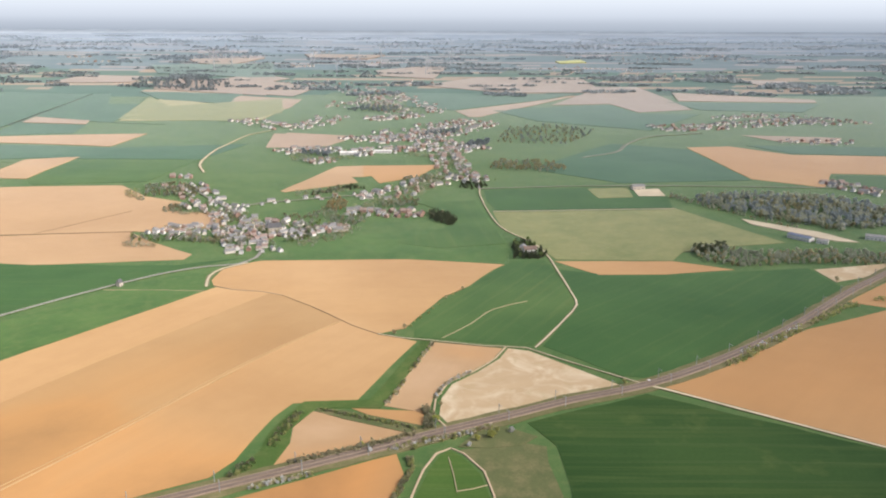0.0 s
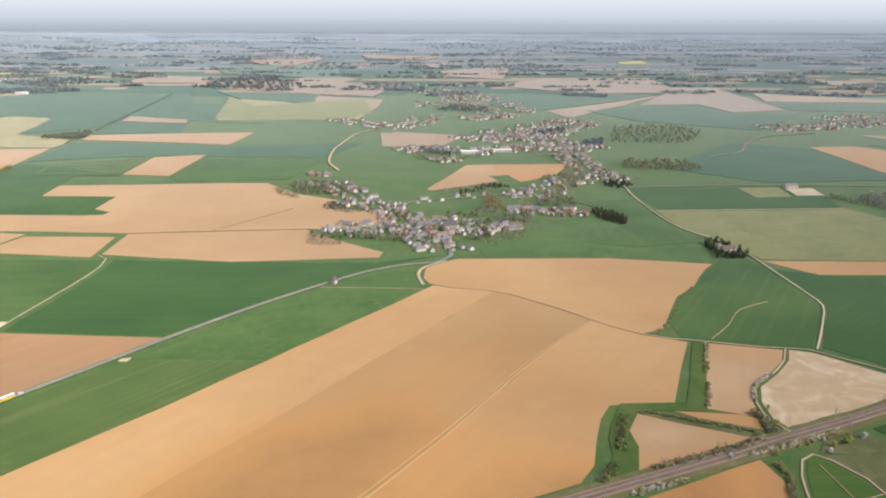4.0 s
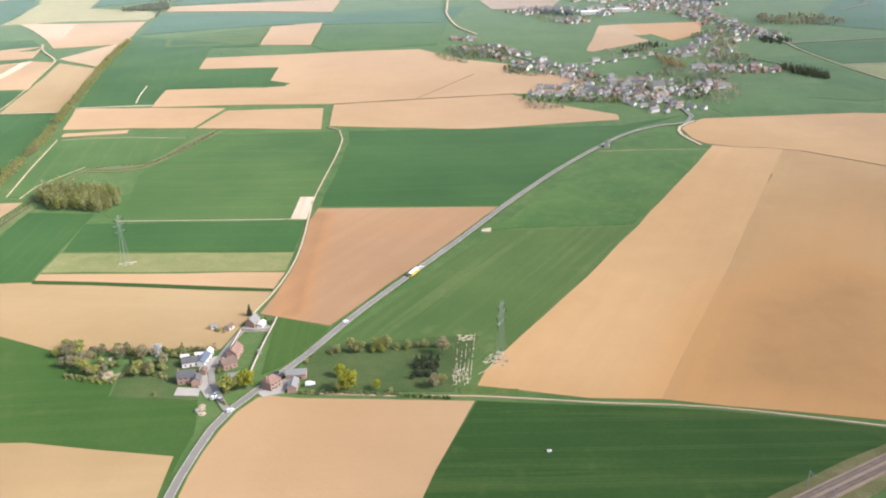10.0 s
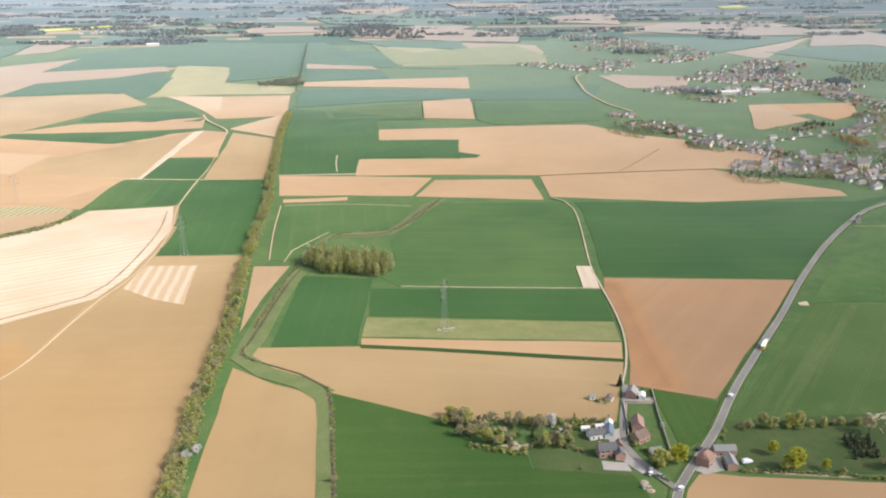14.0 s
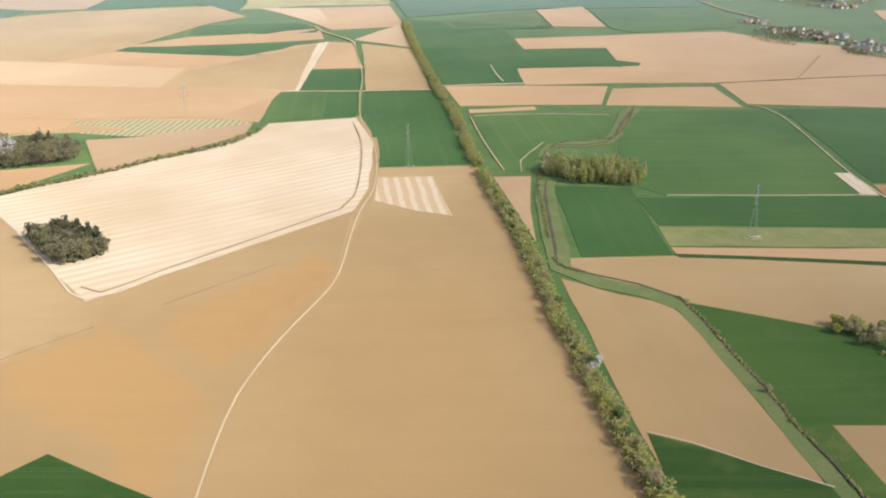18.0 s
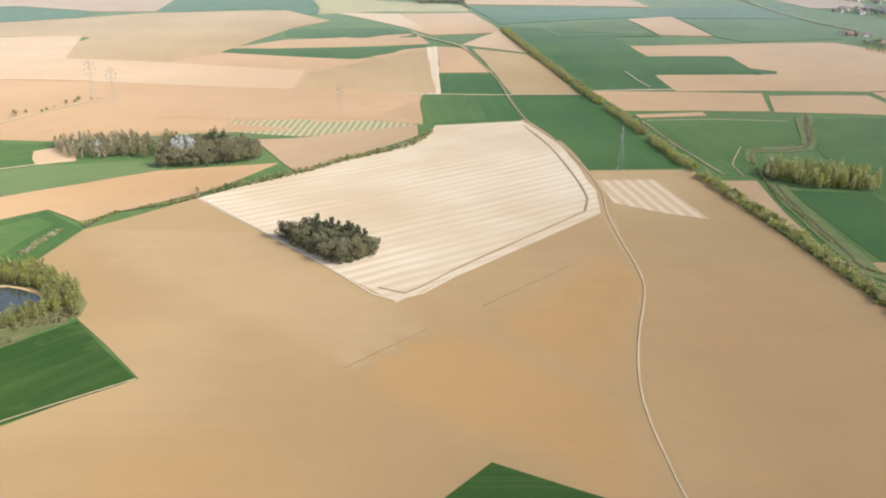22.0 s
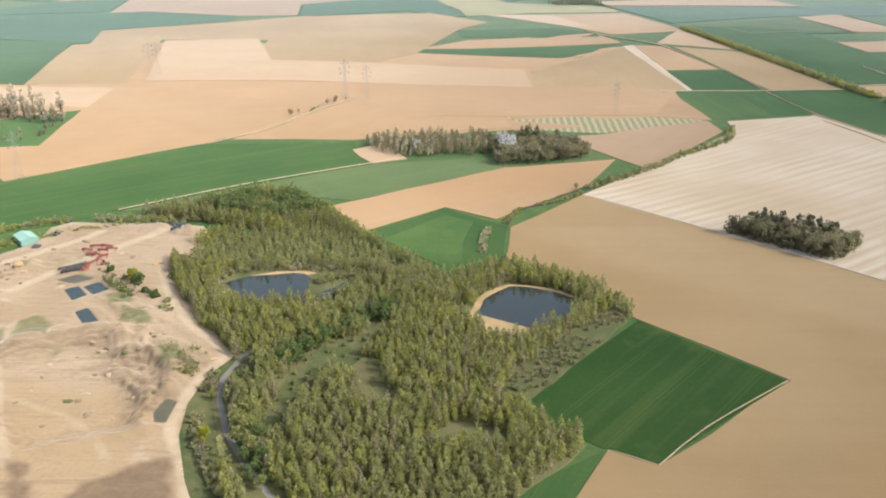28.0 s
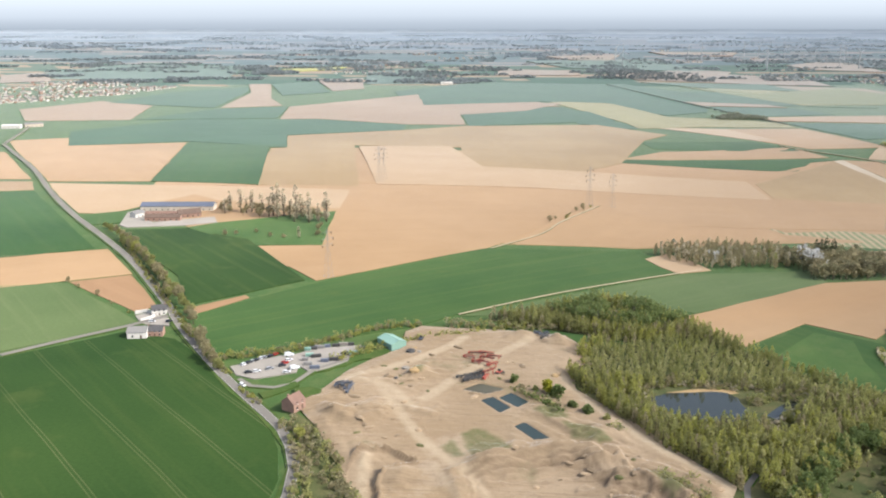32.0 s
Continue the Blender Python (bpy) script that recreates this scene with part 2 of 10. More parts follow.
# pale-blue sheen at grazing angles, standing in for distance haze
HAZE_SHEEN = 0.65
MAT = {
    "soil_a": soil("pale_loam", (0.30, 0.190, 0.095), (0.42, 0.275, 0.145)),
    "soil_b": soil("tan_loam", (0.247, 0.165, 0.076), (0.350, 0.243, 0.118)),
    "soil_c": soil("rust_loam", (0.315, 0.172, 0.066), (0.405, 0.235, 0.095)),
    "soil_d": soil("grey_loam", (0.278, 0.185, 0.100), (0.382, 0.264, 0.153), 0.25),
    "soil_e": soil("brown_loam", (0.25, 0.145, 0.072), (0.34, 0.21, 0.11), 0.35),
    "soil_f": soil("orange_loam", (0.325, 0.191, 0.080), (0.455, 0.284, 0.124)),
    "chalk": chalk("chalky_loam"),
    "chalk_b": soil("chalk_patched_loam", (0.34, 0.245, 0.135), (0.43, 0.32, 0.19), 0.3, (0.50, 0.41, 0.28)),
    "chalk_c": soil("bleached_loam", (0.36, 0.25, 0.145), (0.45, 0.33, 0.205), 0.2),
    "soil_h": soil("amber_loam", (0.29, 0.172, 0.071), (0.380, 0.239, 0.101)),
    # soil_r, soil_q, wheat_r and wheat_h have distance haze mixed into their colours
    "soil_r": soil("hazed_tan_loam", (0.255, 0.175, 0.108), (0.322, 0.230, 0.149)),
    "soil_q": soil("hazed_dun_loam", (0.228, 0.167, 0.113), (0.276, 0.206, 0.143)),
    "wheat_r": crop("hazed_far_wheat", (0.085, 0.130, 0.095), (0.110, 0.160, 0.118), 0.0, 0.1),
    "wheat_h": crop("hazed_wheat", (0.040, 0.090, 0.045), (0.058, 0.116, 0.058), 0.1, 0.12),
    "wheat_y": crop("yellow_green_wheat", (0.040, 0.086, 0.017), (0.074, 0.124, 0.026), 0.3, 0.45),
    "wheat_a": crop("young_wheat", (0.043, 0.090, 0.026), (0.078, 0.130, 0.038)),
    "wheat_b": crop("blue_green_wheat", (0.034, 0.080, 0.023), (0.053, 0.107, 0.031), 0.2, 0.2),
    "wheat_c": crop("deep_green_wheat", (0.022, 0.052, 0.012), (0.039, 0.076, 0.018), 0.2, 0.42),
    "wheat_t": crop("tramlined_wheat", (0.024, 0.054, 0.013), (0.040, 0.076, 0.018), 0.45, 0.25, every=20.0),
    "wheat_p": crop("thin_grey_green_wheat", (0.060, 0.100, 0.028), (0.096, 0.138, 0.042), 0.3, 0.45, yellow=(0.16, 0.17, 0.07)),
    "wheat_q": crop("pale_thin_wheat", (0.088, 0.128, 0.048), (0.130, 0.168, 0.068), 0.1, 0.4, yellow=(0.18, 0.19, 0.09)),
    "wheat_m": crop("mid_green_wheat", (0.034, 0.073, 0.016), (0.058, 0.102, 0.024), 0.1, 0.3),
    "lawn": turf("garden_lawn", (0.052, 0.082, 0.026), (0.080, 0.108, 0.038), (0.15, 0.14, 0.06), 0.35),
    "pasture": turf("meadow", (0.050, 0.105, 0.028), (0.090, 0.150, 0.042), (0.16, 0.175, 0.065), 0.35),
    "grass": turf("verge_grass", (0.048, 0.088, 0.020), (0.085, 0.13, 0.032), (0.17, 0.16, 0.06), 0.45),
    "rough": turf("rough_grass", (0.075, 0.095, 0.035), (0.13, 0.13, 0.055), (0.25, 0.19, 0.10), 0.6),
    "stubble": turf("grassy_stubble", (0.145, 0.163, 0.06), (0.225, 0.22, 0.09), (0.30, 0.26, 0.12), 0.5),
    "straw": turf("straw_field", (0.25, 0.225, 0.10), (0.33, 0.29, 0.14), (0.36, 0.29, 0.15), 0.4),
    "rape": turf("flowering_rape", (0.37, 0.355, 0.09), (0.47, 0.44, 0.12), (0.28, 0.31, 0.09), 0.35),
    "litter": turf("leaf_litter", (0.125, 0.120, 0.052), (0.18, 0.165, 0.075), (0.12, 0.14, 0.05), 0.5),
    "road": plain("worn_asphalt", (0.205, 0.186, 0.160), 0.85, vary=0.2, size=6),
    "track": plain("chalk_track", (0.47, 0.385, 0.265), 0.95, vary=0.2, size=8),
    "ditch": plain("ditch_mud", (0.075, 0.06, 0.035), 0.9, vary=0.4, size=4),
    "ballast": plain("rail_ballast", (0.25, 0.185, 0.13), 0.95, vary=0.25, size=4),
    "steel": plain("rail_steel", (0.22, 0.18, 0.15), 0.35, 0.9),
    "white": plain("white_paint", (0.78, 0.76, 0.72), 0.6),
    "leaf_spring": leaf("spring_leaves", (0.30, 0.31, 0.085), (0.46, 0.44, 0.14)),
    "leaf_green": leaf("green_leaves", (0.14, 0.19, 0.065), (0.23, 0.27, 0.10)),
    "leaf_dark": leaf("conifer_needles", (0.075, 0.088, 0.050), (0.13, 0.14, 0.082)),
    "leaf_bare": leaf("budding_twigs", (0.30, 0.265, 0.155), (0.44, 0.385, 0.23)),
    "leaf_olive": leaf("olive_leaves", (0.275, 0.285, 0.105), (0.415, 0.40, 0.165)),
    "leaf_yellow": leaf("yellow_spring_leaves", (0.27, 0.28, 0.03), (0.43, 0.41, 0.06)),
    "leaf_white": leaf("white_blossom", (0.50, 0.47, 0.42), (0.75, 0.72, 0.66)),
    "bark": plain("grey_bark", (0.13, 0.10, 0.07), 0.9, vary=0.3),
}


# ---- the lie of the land ----
HILLS = [(-1200, 410, 1.0), (-1200, 670, 2.5), (-1200, 930, 6.0), (-900, 410, 2.0), (-900, 670, -7.8), (-900, 930, -4.7), (-600, 930, 5.5), (-600, 1190, 5.6), (-300, 150, 1.1), (-300, 410, 1.7), (-300, 670, -2.5), (-300, 930, -0.7), (-300, 1190, 0.9), (-300, 1450, 0.7), (0, 410, 5.1), (0, 930, -4.7), (0, 1190, -2.4), (0, 1450, -1.4)]
MID_X, EDGE_Y, REACH, LEVEL = -600.0, 2220.0, 2330.0, 176.0


def relief(x, y):
    z = -0.002332 * x + -0.001942 * y + 1.546
    for hx, hy, h in HILLS:
        z += h * math.exp(-((x - hx) ** 2 + (y - hy) ** 2) / 81120.0)
    return z


def land(x, y, up=0.0):
    """A place on the ground. Past EDGE_Y the plain is drawn in and raised to a distant rim, to fit the camera's view.
    """
    z = relief(x, y) + up
    if y <= EDGE_Y:
        return Vector((x, y, z))
    far = EDGE_Y + REACH * (1 - math.exp(-(y - EDGE_Y) / REACH))
    s = far / y
    return Vector((MID_X + (x - MID_X) * s, far, LEVEL + (z - LEVEL) * s))


def lift(layer, y):
    return layer * (0.07 + 0.00018 * max(y, 0.0) + 0.0012 * max(y - 2000.0, 0.0))


def mesh_object(name, bm, material, parent=None, label=""):
    me = bpy.data.meshes.new(name)
    bm.to_mesh(me)
    bm.free()
    ob = new(name, me)
    for mat in material if isinstance(material, (list, tuple)) else (material,):
        me.materials.append(mat)
    if parent:
        ob.parent = parent
    if label:
        ob["label"] = label
    return ob


def part(name, bm, material, parent, label=""):
    return mesh_object(name, bm, material, parent, label)


def raw(name, verts, faces, material, parent=None, smooth=False, slots=None):
    """A mesh object from computed corners and faces."""
    me = bpy.data.meshes.new(name)
    me.from_pydata(verts, [], faces)
    for mat in material if isinstance(material, (list, tuple)) else (material,):
        me.materials.append(mat)
    if slots is not None:
        me.polygons.foreach_set("material_index", slots)
    if smooth:
        me.polygons.foreach_set("use_smooth", [True] * len(me.polygons))
    me.update()
    ob = new(name, me)
    ob.parent = parent
    return ob


def ground_sheet():
    ys = [60.0 * i for i in range(-20, 38)]
    while ys[-1] < 22000:
        ys.append(ys[-1] * 1.032)
    us = [60.0 * i for i in range(-28, 29)]
    step = 60.0
    while us[-1] < 4200:
        step *= 1.25
        us.append(us[-1] + step)
        us.insert(0, us[0] - step)
    verts, faces = [], []
    for y in ys:
        k = max(1.0, y / EDGE_Y)
        verts += [land(MID_X + u * k, y) for u in us]
    n = len(us)
    for j in range(len(ys) - 1):
        faces += [(j * n + i, j * n + i + 1, (j + 1) * n + i + 1, (j + 1) * n + i) for i in range(n - 1)]
    # far off, the same sheet carries remote fields with haze in their base colours
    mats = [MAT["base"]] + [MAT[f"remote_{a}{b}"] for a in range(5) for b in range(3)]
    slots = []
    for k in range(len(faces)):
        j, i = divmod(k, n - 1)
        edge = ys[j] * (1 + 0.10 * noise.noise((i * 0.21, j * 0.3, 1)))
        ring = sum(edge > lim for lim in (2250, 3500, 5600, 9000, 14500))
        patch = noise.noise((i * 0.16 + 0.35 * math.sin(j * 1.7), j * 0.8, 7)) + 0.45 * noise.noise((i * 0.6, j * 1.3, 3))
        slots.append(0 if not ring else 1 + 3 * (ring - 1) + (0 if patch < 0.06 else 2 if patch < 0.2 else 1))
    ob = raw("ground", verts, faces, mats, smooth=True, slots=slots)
    return tagged(ob, "open farmland plain of grass and crops to the horizon", "ground", kind="structure")


SOIL_TEXT = {
    "soil_a": ("soil_field", "bare pale tan tilled field with drill streaks"),
    "soil_b": ("soil_field", "bare tan tilled field with darker damp patches"),
    "soil_c": ("soil_field", "bare rust-brown tilled field"),
    "soil_d": ("soil_field", "bare greyish-brown tilled field"),
    "soil_f": ("soil_field", "orange-tinted patch of bare tilled soil"),
    "soil_h": ("soil_field", "bare amber-brown tilled strip of a large field"),
    "soil_e": ("soil_field", "freshly tilled brown field with fine furrows"),
    "chalk": ("chalk_field", "pale chalky field with whitish cultivation stripes"),
    "chalk_s": ("chalk_field", "small chalk plot with white spread stripes"),
    "chalk_b": ("chalk_field", "pale straw-coloured field with chalk patches"),
    "chalk_c": ("chalk_field", "bleached pale loam field"),
    "wheat_a": ("wheat_field", "green young wheat field with thin tramlines"),
    "wheat_b": ("wheat_field", "blue-green even young wheat field"),
    "wheat_c": ("wheat_field", "deep green wheat field with paired tramlines"),
    "wheat_t": ("wheat_field", "deep green wheat field with bold paired tramlines"),
    "wheat_p": ("wheat_field", "thin grey-green wheat field with pale streaks"),
    "wheat_q": ("wheat_field", "pale thin young wheat field"),
    "wheat_m": ("wheat_field", "even mid-green young wheat field"),
    "lawn": ("lawn", "dull olive-green garden lawn"),
    "headland": ("headland", "whitish headland strip along a chalk field"),
    "pasture": ("meadow", "light green meadow with straw tufts"),
    "grass": ("grass_strip", "strip of verge grass between fields"),
    "rough": ("rough_meadow", "olive-brown rough grassland"),
    "stubble": ("stubble_field", "yellowish-green grassy stubble field"),
    "wheat_h": ("wheat_field", "distant wheat field toned blue-green for haze"),
    "wheat_y": ("wheat_field", "yellow-green young wheat field with thin patches"),
    "soil_r": ("soil_field", "distant bare tilled field in haze-paled tan"),
    "soil_q": ("soil_field", "far-off tilled field toned dun for haze"),
    "wheat_r": ("wheat_field", "far-off wheat field toned grey-green for haze"),
    "straw": ("stubble_field", "pale straw-yellow stubble field"),
    "rape": ("rape_field", "distant bright yellow flowering rape field"),
    "strips": ("strip_plots", "narrow allotment strips of green and tan"),
}
_laid = [0]


def rim_distance(x, y, ring):
    """Signed distance to a plan ring, positive inside."""
    best = 1e9
    for (ax, ay), (bx, by) in zip(ring, ring[1:] + ring[:1]):
        dx, dy = bx - ax, by - ay
        t = max(0.0, min(1.0, ((x - ax) * dx + (y - ay) * dy) / (dx * dx + dy * dy + 1e-9)))
        best = min(best, math.hypot(x - ax - t * dx, y - ay - t * dy))
    return best if inside(x, y, ring) else -best


def inside(x, y, ring):
    hit = False
    for (ax, ay), (bx, by) in zip(ring, ring[1:] + ring[:1]):
        if (ay > y) != (by > y) and x < (bx - ax) * (y - ay) / (by - ay) + ax:
            hit = not hit
    return hit


DRIFTS = [  # plan ring, softness of its edge, tone
    ([(-66, 394), (-44, 396), (-40, 374), (-66, 358)], 7.0, -0.9),
    ([(-2, 508), (44, 499), (34, 478), (6, 486)], 7.0, 0.8),
    ([(-12, 470), (14, 474), (8, 440), (-18, 432)], 7.0, -0.6),
    ([(-777, 378), (-723, 453), (-717, 414), (-734, 372), (-747, 338), (-768, 359)], 2.5, 1.1),
    ([(-829, 342), (-802, 371), (-785, 364), (-750, 327), (-748, 304), (-750, 262), (-772, 296), (-800, 311), (-820, 329)], 2.5, 0.95),
    ([(-970, 482), (-890, 490), (-847, 430), (-818, 396), (-808, 383), (-829, 348), (-873, 385), (-919, 418)], 5.0, -0.6),
    ([(-897, 300), (-858, 303), (-837, 273), (-840, 250), (-910, 250)], 12.0, 0.5),
    ([(-735, 300), (-727, 362), (-712, 413), (-660, 430), (-640, 420), (-618, 320), (-610, 245), (-737, 245)], 26.0, 0.45),
    ([(-812, 372), (-802, 374), (-829, 344), (-838, 350)], 2.5, -0.5),
    ([(-289, 312), (-209, 286), (-180, 340), (-150, 392), (-185, 415), (-240, 395), (-262, 360)], 22.0, 1.6),
    ([(-140, 321), (-60, 372), (-20, 372), (-35, 300), (-90, 236), (-130, 236)], 16.0, 1.7),
    ([(-205, 420), (-165, 400), (-110, 470), (-80, 540), (-110, 560), (-170, 480)], 24.0, 0.7),
    ([(-200, 287), (-97, 340), (-90, 365), (-125, 385), (-175, 335)], 24.0, 1.2),
    ([(-350, 320), (-300, 312), (-250, 420), (-200, 540), (-240, 500)], 25.0, -0.25),
    ([(-160, 560), (-100, 600), (-60, 540), (-100, 470), (-140, 480)], 30.0, -0.45),
    ([(-80, 560), (-30, 530), (-10, 512), (-35, 430), (-60, 450)], 22.0, -0.4),
    ([(-170, 690), (-130, 712), (-40, 715), (-60, 660), (-140, 650)], 22.0, -0.3),
    ([(150, 440), (310, 320), (420, 440), (330, 540), (230, 510)], 45.0, 0.5),
    ([(-600, 430), (-450, 412), (-460, 385), (-560, 400)], 14.0, -0.3),
    ([(-440, 386), (-428, 384), (-424.5, 433), (-424, 474), (-426, 524), (-438, 526), (-441, 440)], 2.5, 1.5),
    ([(-435, 520), (-330, 515), (-350, 480), (-430, 480)], 14.0, 0.4),
    ([(-600, 990), (-380, 1030), (-300, 960), (-400, 900), (-520, 930)], 40.0, -0.3),
    ([(-1060, 515), (-968, 590), (-905, 605), (-940, 560), (-1000, 520)], 14.0, 0.4),
    ([(-1290, 800), (-1090, 830), (-900, 810), (-960, 740), (-1080, 760), (-1180, 690)], 30.0, -0.3),
]


def field(kind, layer, corners, along=None):
    """One field: a sheet that follows the ground, with its rows along its longest side, and a low edge."""
    _laid[0] += 1
    cx, cy = sum(p[0] for p in corners) / len(corners), sum(p[1] for p in corners) / len(corners)
    sides = [Vector((b[0] - a[0], b[1] - a[1])) for a, b in zip(corners, corners[1:] + corners[:1])]
    longest = max(sides, key=lambda s: s.length)
    turn = math.atan2(longest.y, longest.x) if along is None else radians(along)
    rng = random.Random(_laid[0])
    # edges wander a little, as a plough leaves them
    ring = []
    for a, b in zip(corners, corners[1:] + corners[:1]):
        length = math.hypot(b[0] - a[0], b[1] - a[1])
        n = max(1, min(14, int(length / 22)))
        for i in range(n):
            f = i / n
            w = 0.0 if i == 0 else rng.uniform(-0.7, 0.7)
            ring.append((a[0] + (b[0] - a[0]) * f - (b[1] - a[1]) / length * w, a[1] + (b[1] - a[1]) * f + (b[0] - a[0]) / length * w))
    bm = bmesh.new()
    bm.faces.new([bm.verts.new((x, y, 0)) for x, y in ring])
    bm.normal_update()
    if bm.faces[:][0].normal.z < 0:
        bmesh.ops.reverse_faces(bm, faces=bm.faces[:])
    xs, ys = [p[0] for p in ring], [p[1] for p in ring]
    step = 60 if max(ys) < 1700 else 180
    drifts = [d for d in DRIFTS if kind.startswith(("soil", "chalk")) and max(p[0] for p in d[0]) > min(xs) and min(p[0] for p in d[0]) < max(xs) and max(p[1] for p in d[0]) > min(ys) and min(p[1] for p in d[0]) < max(ys)]
    if drifts:
        step = 10
    for axis, lo, hi in ((0, min(xs), max(xs)), (1, min(ys), max(ys))):
        k = math.floor(lo / step) + 1
        while k * step < hi:
            co, no = [0, 0, 0], [0, 0, 0]
            co[axis], no[axis] = k * step, 1
            bmesh.ops.bisect_plane(bm, geom=bm.verts[:] + bm.edges[:] + bm.faces[:], plane_co=co, plane_no=no)
            k += 1
    top = bm.verts[:]
    rim = [e for e in bm.edges if e.is_boundary]
    made = bmesh.ops.extrude_edge_only(bm, edges=rim)["geom"]
    low = {v for v in made if isinstance(v, bmesh.types.BMVert)}
    here = land(cx, cy)
    place = Matrix.Translation(here) @ Matrix.Rotation(turn, 4, "Z")
    back = place.inverted()
    for v in bm.verts:
        h = lift(layer, v.co.y) + 0.0004 * _laid[0]
        p = land(v.co.x, v.co.y, -0.3 if v in low else h)
        if drifts:
            gx, gy = math.floor(v.co.x / 60) * 60, math.floor(v.co.y / 60) * 60
            fx, fy = (v.co.x - gx) / 60, (v.co.y - gy) / 60
            p.z += (relief(gx, gy) * (1 - fx) + relief(gx + 60, gy) * fx) * (1 - fy) + (relief(gx, gy + 60) * (1 - fx) + relief(gx + 60, gy + 60) * fx) * fy - relief(v.co.x, v.co.y) + 0.05
        v.co = back @ p
    if drifts:
        lay = bm.verts.layers.float.new("drift")
        for v in bm.verts:
            p = place @ v.co
            v[lay] = sum(tone * max(0.0, min(1.0, 0.5 + 0.5 * rim_distance(p.x, p.y, ring) / soft)) for ring, soft, tone in drifts)
    name, label = SOIL_TEXT[kind]
    ob = mesh_object(name, bm, MAT[kind])
    ob.matrix_world = place
    return tagged(ob, label, "field", kind="structure")


def smooth_line(points, step=12.0):
    """A Catmull-Rom line through plan points, at even small steps."""
    pts = [Vector(p) for p in points]
    pts = [pts[0] * 2 - pts[1]] + pts + [pts[-1] * 2 - pts[-2]]
    line = []
    for a, b, c, d in zip(pts, pts[1:], pts[2:], pts[3:]):
        n = max(1, int((c - b).length / step))
        for i in range(n):
            t = i / n
            line.append(0.5 * (2 * b + (c - a) * t + (2 * a - 5 * b + 4 * c - d) * t * t + (3 * b - a - 3 * c + d) * t ** 3))
    line.append(pts[-2])
    return line


def ribbon(bm, line, offset, width, layer, up=0.0, thick=0.0, ragged=0.0, rng=None):
    """A strip along a plan line, offset to its right, with sides that reach into the ground."""
    rows = []
    for i, p in enumerate(line):
        d = (line[min(i + 1, len(line) - 1)] - line[max(i - 1, 0)]).normalized()
        n = Vector((d.y, -d.x))
        w = width * (1 + (rng.uniform(-ragged, ragged) if rng else 0))
        row = []
        for s, low in ((-0.5, 1), (-0.5, 0), (0.5, 0), (0.5, 1)):
            q = p + n * (offset + s * w)
            row.append(bm.verts.new(land(q.x, q.y, -0.2 if low and not thick else lift(layer, q.y) + up - (thick if low else 0))))
        rows.append(row)
    for a, b in zip(rows, rows[1:]):
        for k in range(3):
            bm.faces.new((a[k], a[k + 1], b[k + 1], b[k]))


WAY_TEXT = {
    "road": ("road", "worn grey asphalt country road", "road"),
    "track": ("farm_track", "pale chalky farm track with grass edges", "track"),
    "grassway": ("grass_strip", "pale green grass strip beside a ditch", "grass strip"),
    "headland": ("headland", "whitish wheel-worn headland strip in a chalk field", "headland"),
    "path": ("farm_track", "narrow worn earth track between fields", "track"),
    "swath": ("swath", "pale smoothed strip between two sowings of a field", "field edge"),
    "furrow": ("furrow", "darker wheel rut along a field edge", "furrow"),
    "ditch": ("ditch", "dark muddy drainage ditch", "ditch"),
}


def way(kind, width, points):
    if kind == "rail":
        return railway(points)
    rng = random.Random(len(points) * 7 + int(points[0][0]))
    line = smooth_line(points)
    name, label, cat = WAY_TEXT[kind]
    if kind in ("road", "track"):
        bm = bmesh.new()
        ribbon(bm, line, 0, width * (1.9 if kind == "track" else 1.6), 2.4, 0, 0, 0.2, rng)
        tagged(mesh_object("verge", bm, MAT["grass" if kind == "road" else "rough"]), "grassy verge along a lane", "verge", kind="structure")
    bm = bmesh.new()
    ribbon(bm, line, 0, width, 2.2 if kind == "grassway" else 3, 0, 0, {"road": 0.02, "track": 0.14, "ditch": 0.35, "headland": 0.25, "furrow": 0.4, "swath": 0.25, "path": 0.12, "grassway": 0.1}[kind], rng)
    ob = tagged(mesh_object(name, bm, MAT[kind]), label, cat, kind="structure")
    if kind == "road" and width > 3.2:
        for s in (-1, 1):
            bm = bmesh.new()
            ribbon(bm, line, s * (width / 2 - 0.22), 0.10, 3, 0.06, 0.05)
            part("edge_line", bm, MAT["road_paint"], ob)
    return ob


def railway(points):
    line = smooth_line(points, 9.0)
    bm = bmesh.new()
    ribbon(bm, line, 0, 15, 2.6, 0.0, 0, 0.1, random.Random(3))
    tagged(mesh_object("railway_verge", bm, MAT["dry_verge"]), "scrubby grass bank along the railway", "verge", kind="structure")
    bm = bmesh.new()
    ribbon(bm, line, 0, 6.6, 3, 0.5)
    bed = tagged(mesh_object("railway", bm, MAT["ballast"]), "double-track railway line on brown ballast", "railway", kind="structure")
    for track in (-1.55, 1.55):
        bm = bmesh.new()
        ribbon(bm, line, track, 1.9, 3, 0.58, 0.06)
        part("sleepers", bm, MAT["sleeper"], bed, "dark weathered sleepers")
        for r in (-0.55, 0.55):
            bm = bmesh.new()
            ribbon(bm, line, track + r, 0.07, 3, 0.72, 0.12)
            part("rail", bm, MAT["steel"], bed)
    return bed


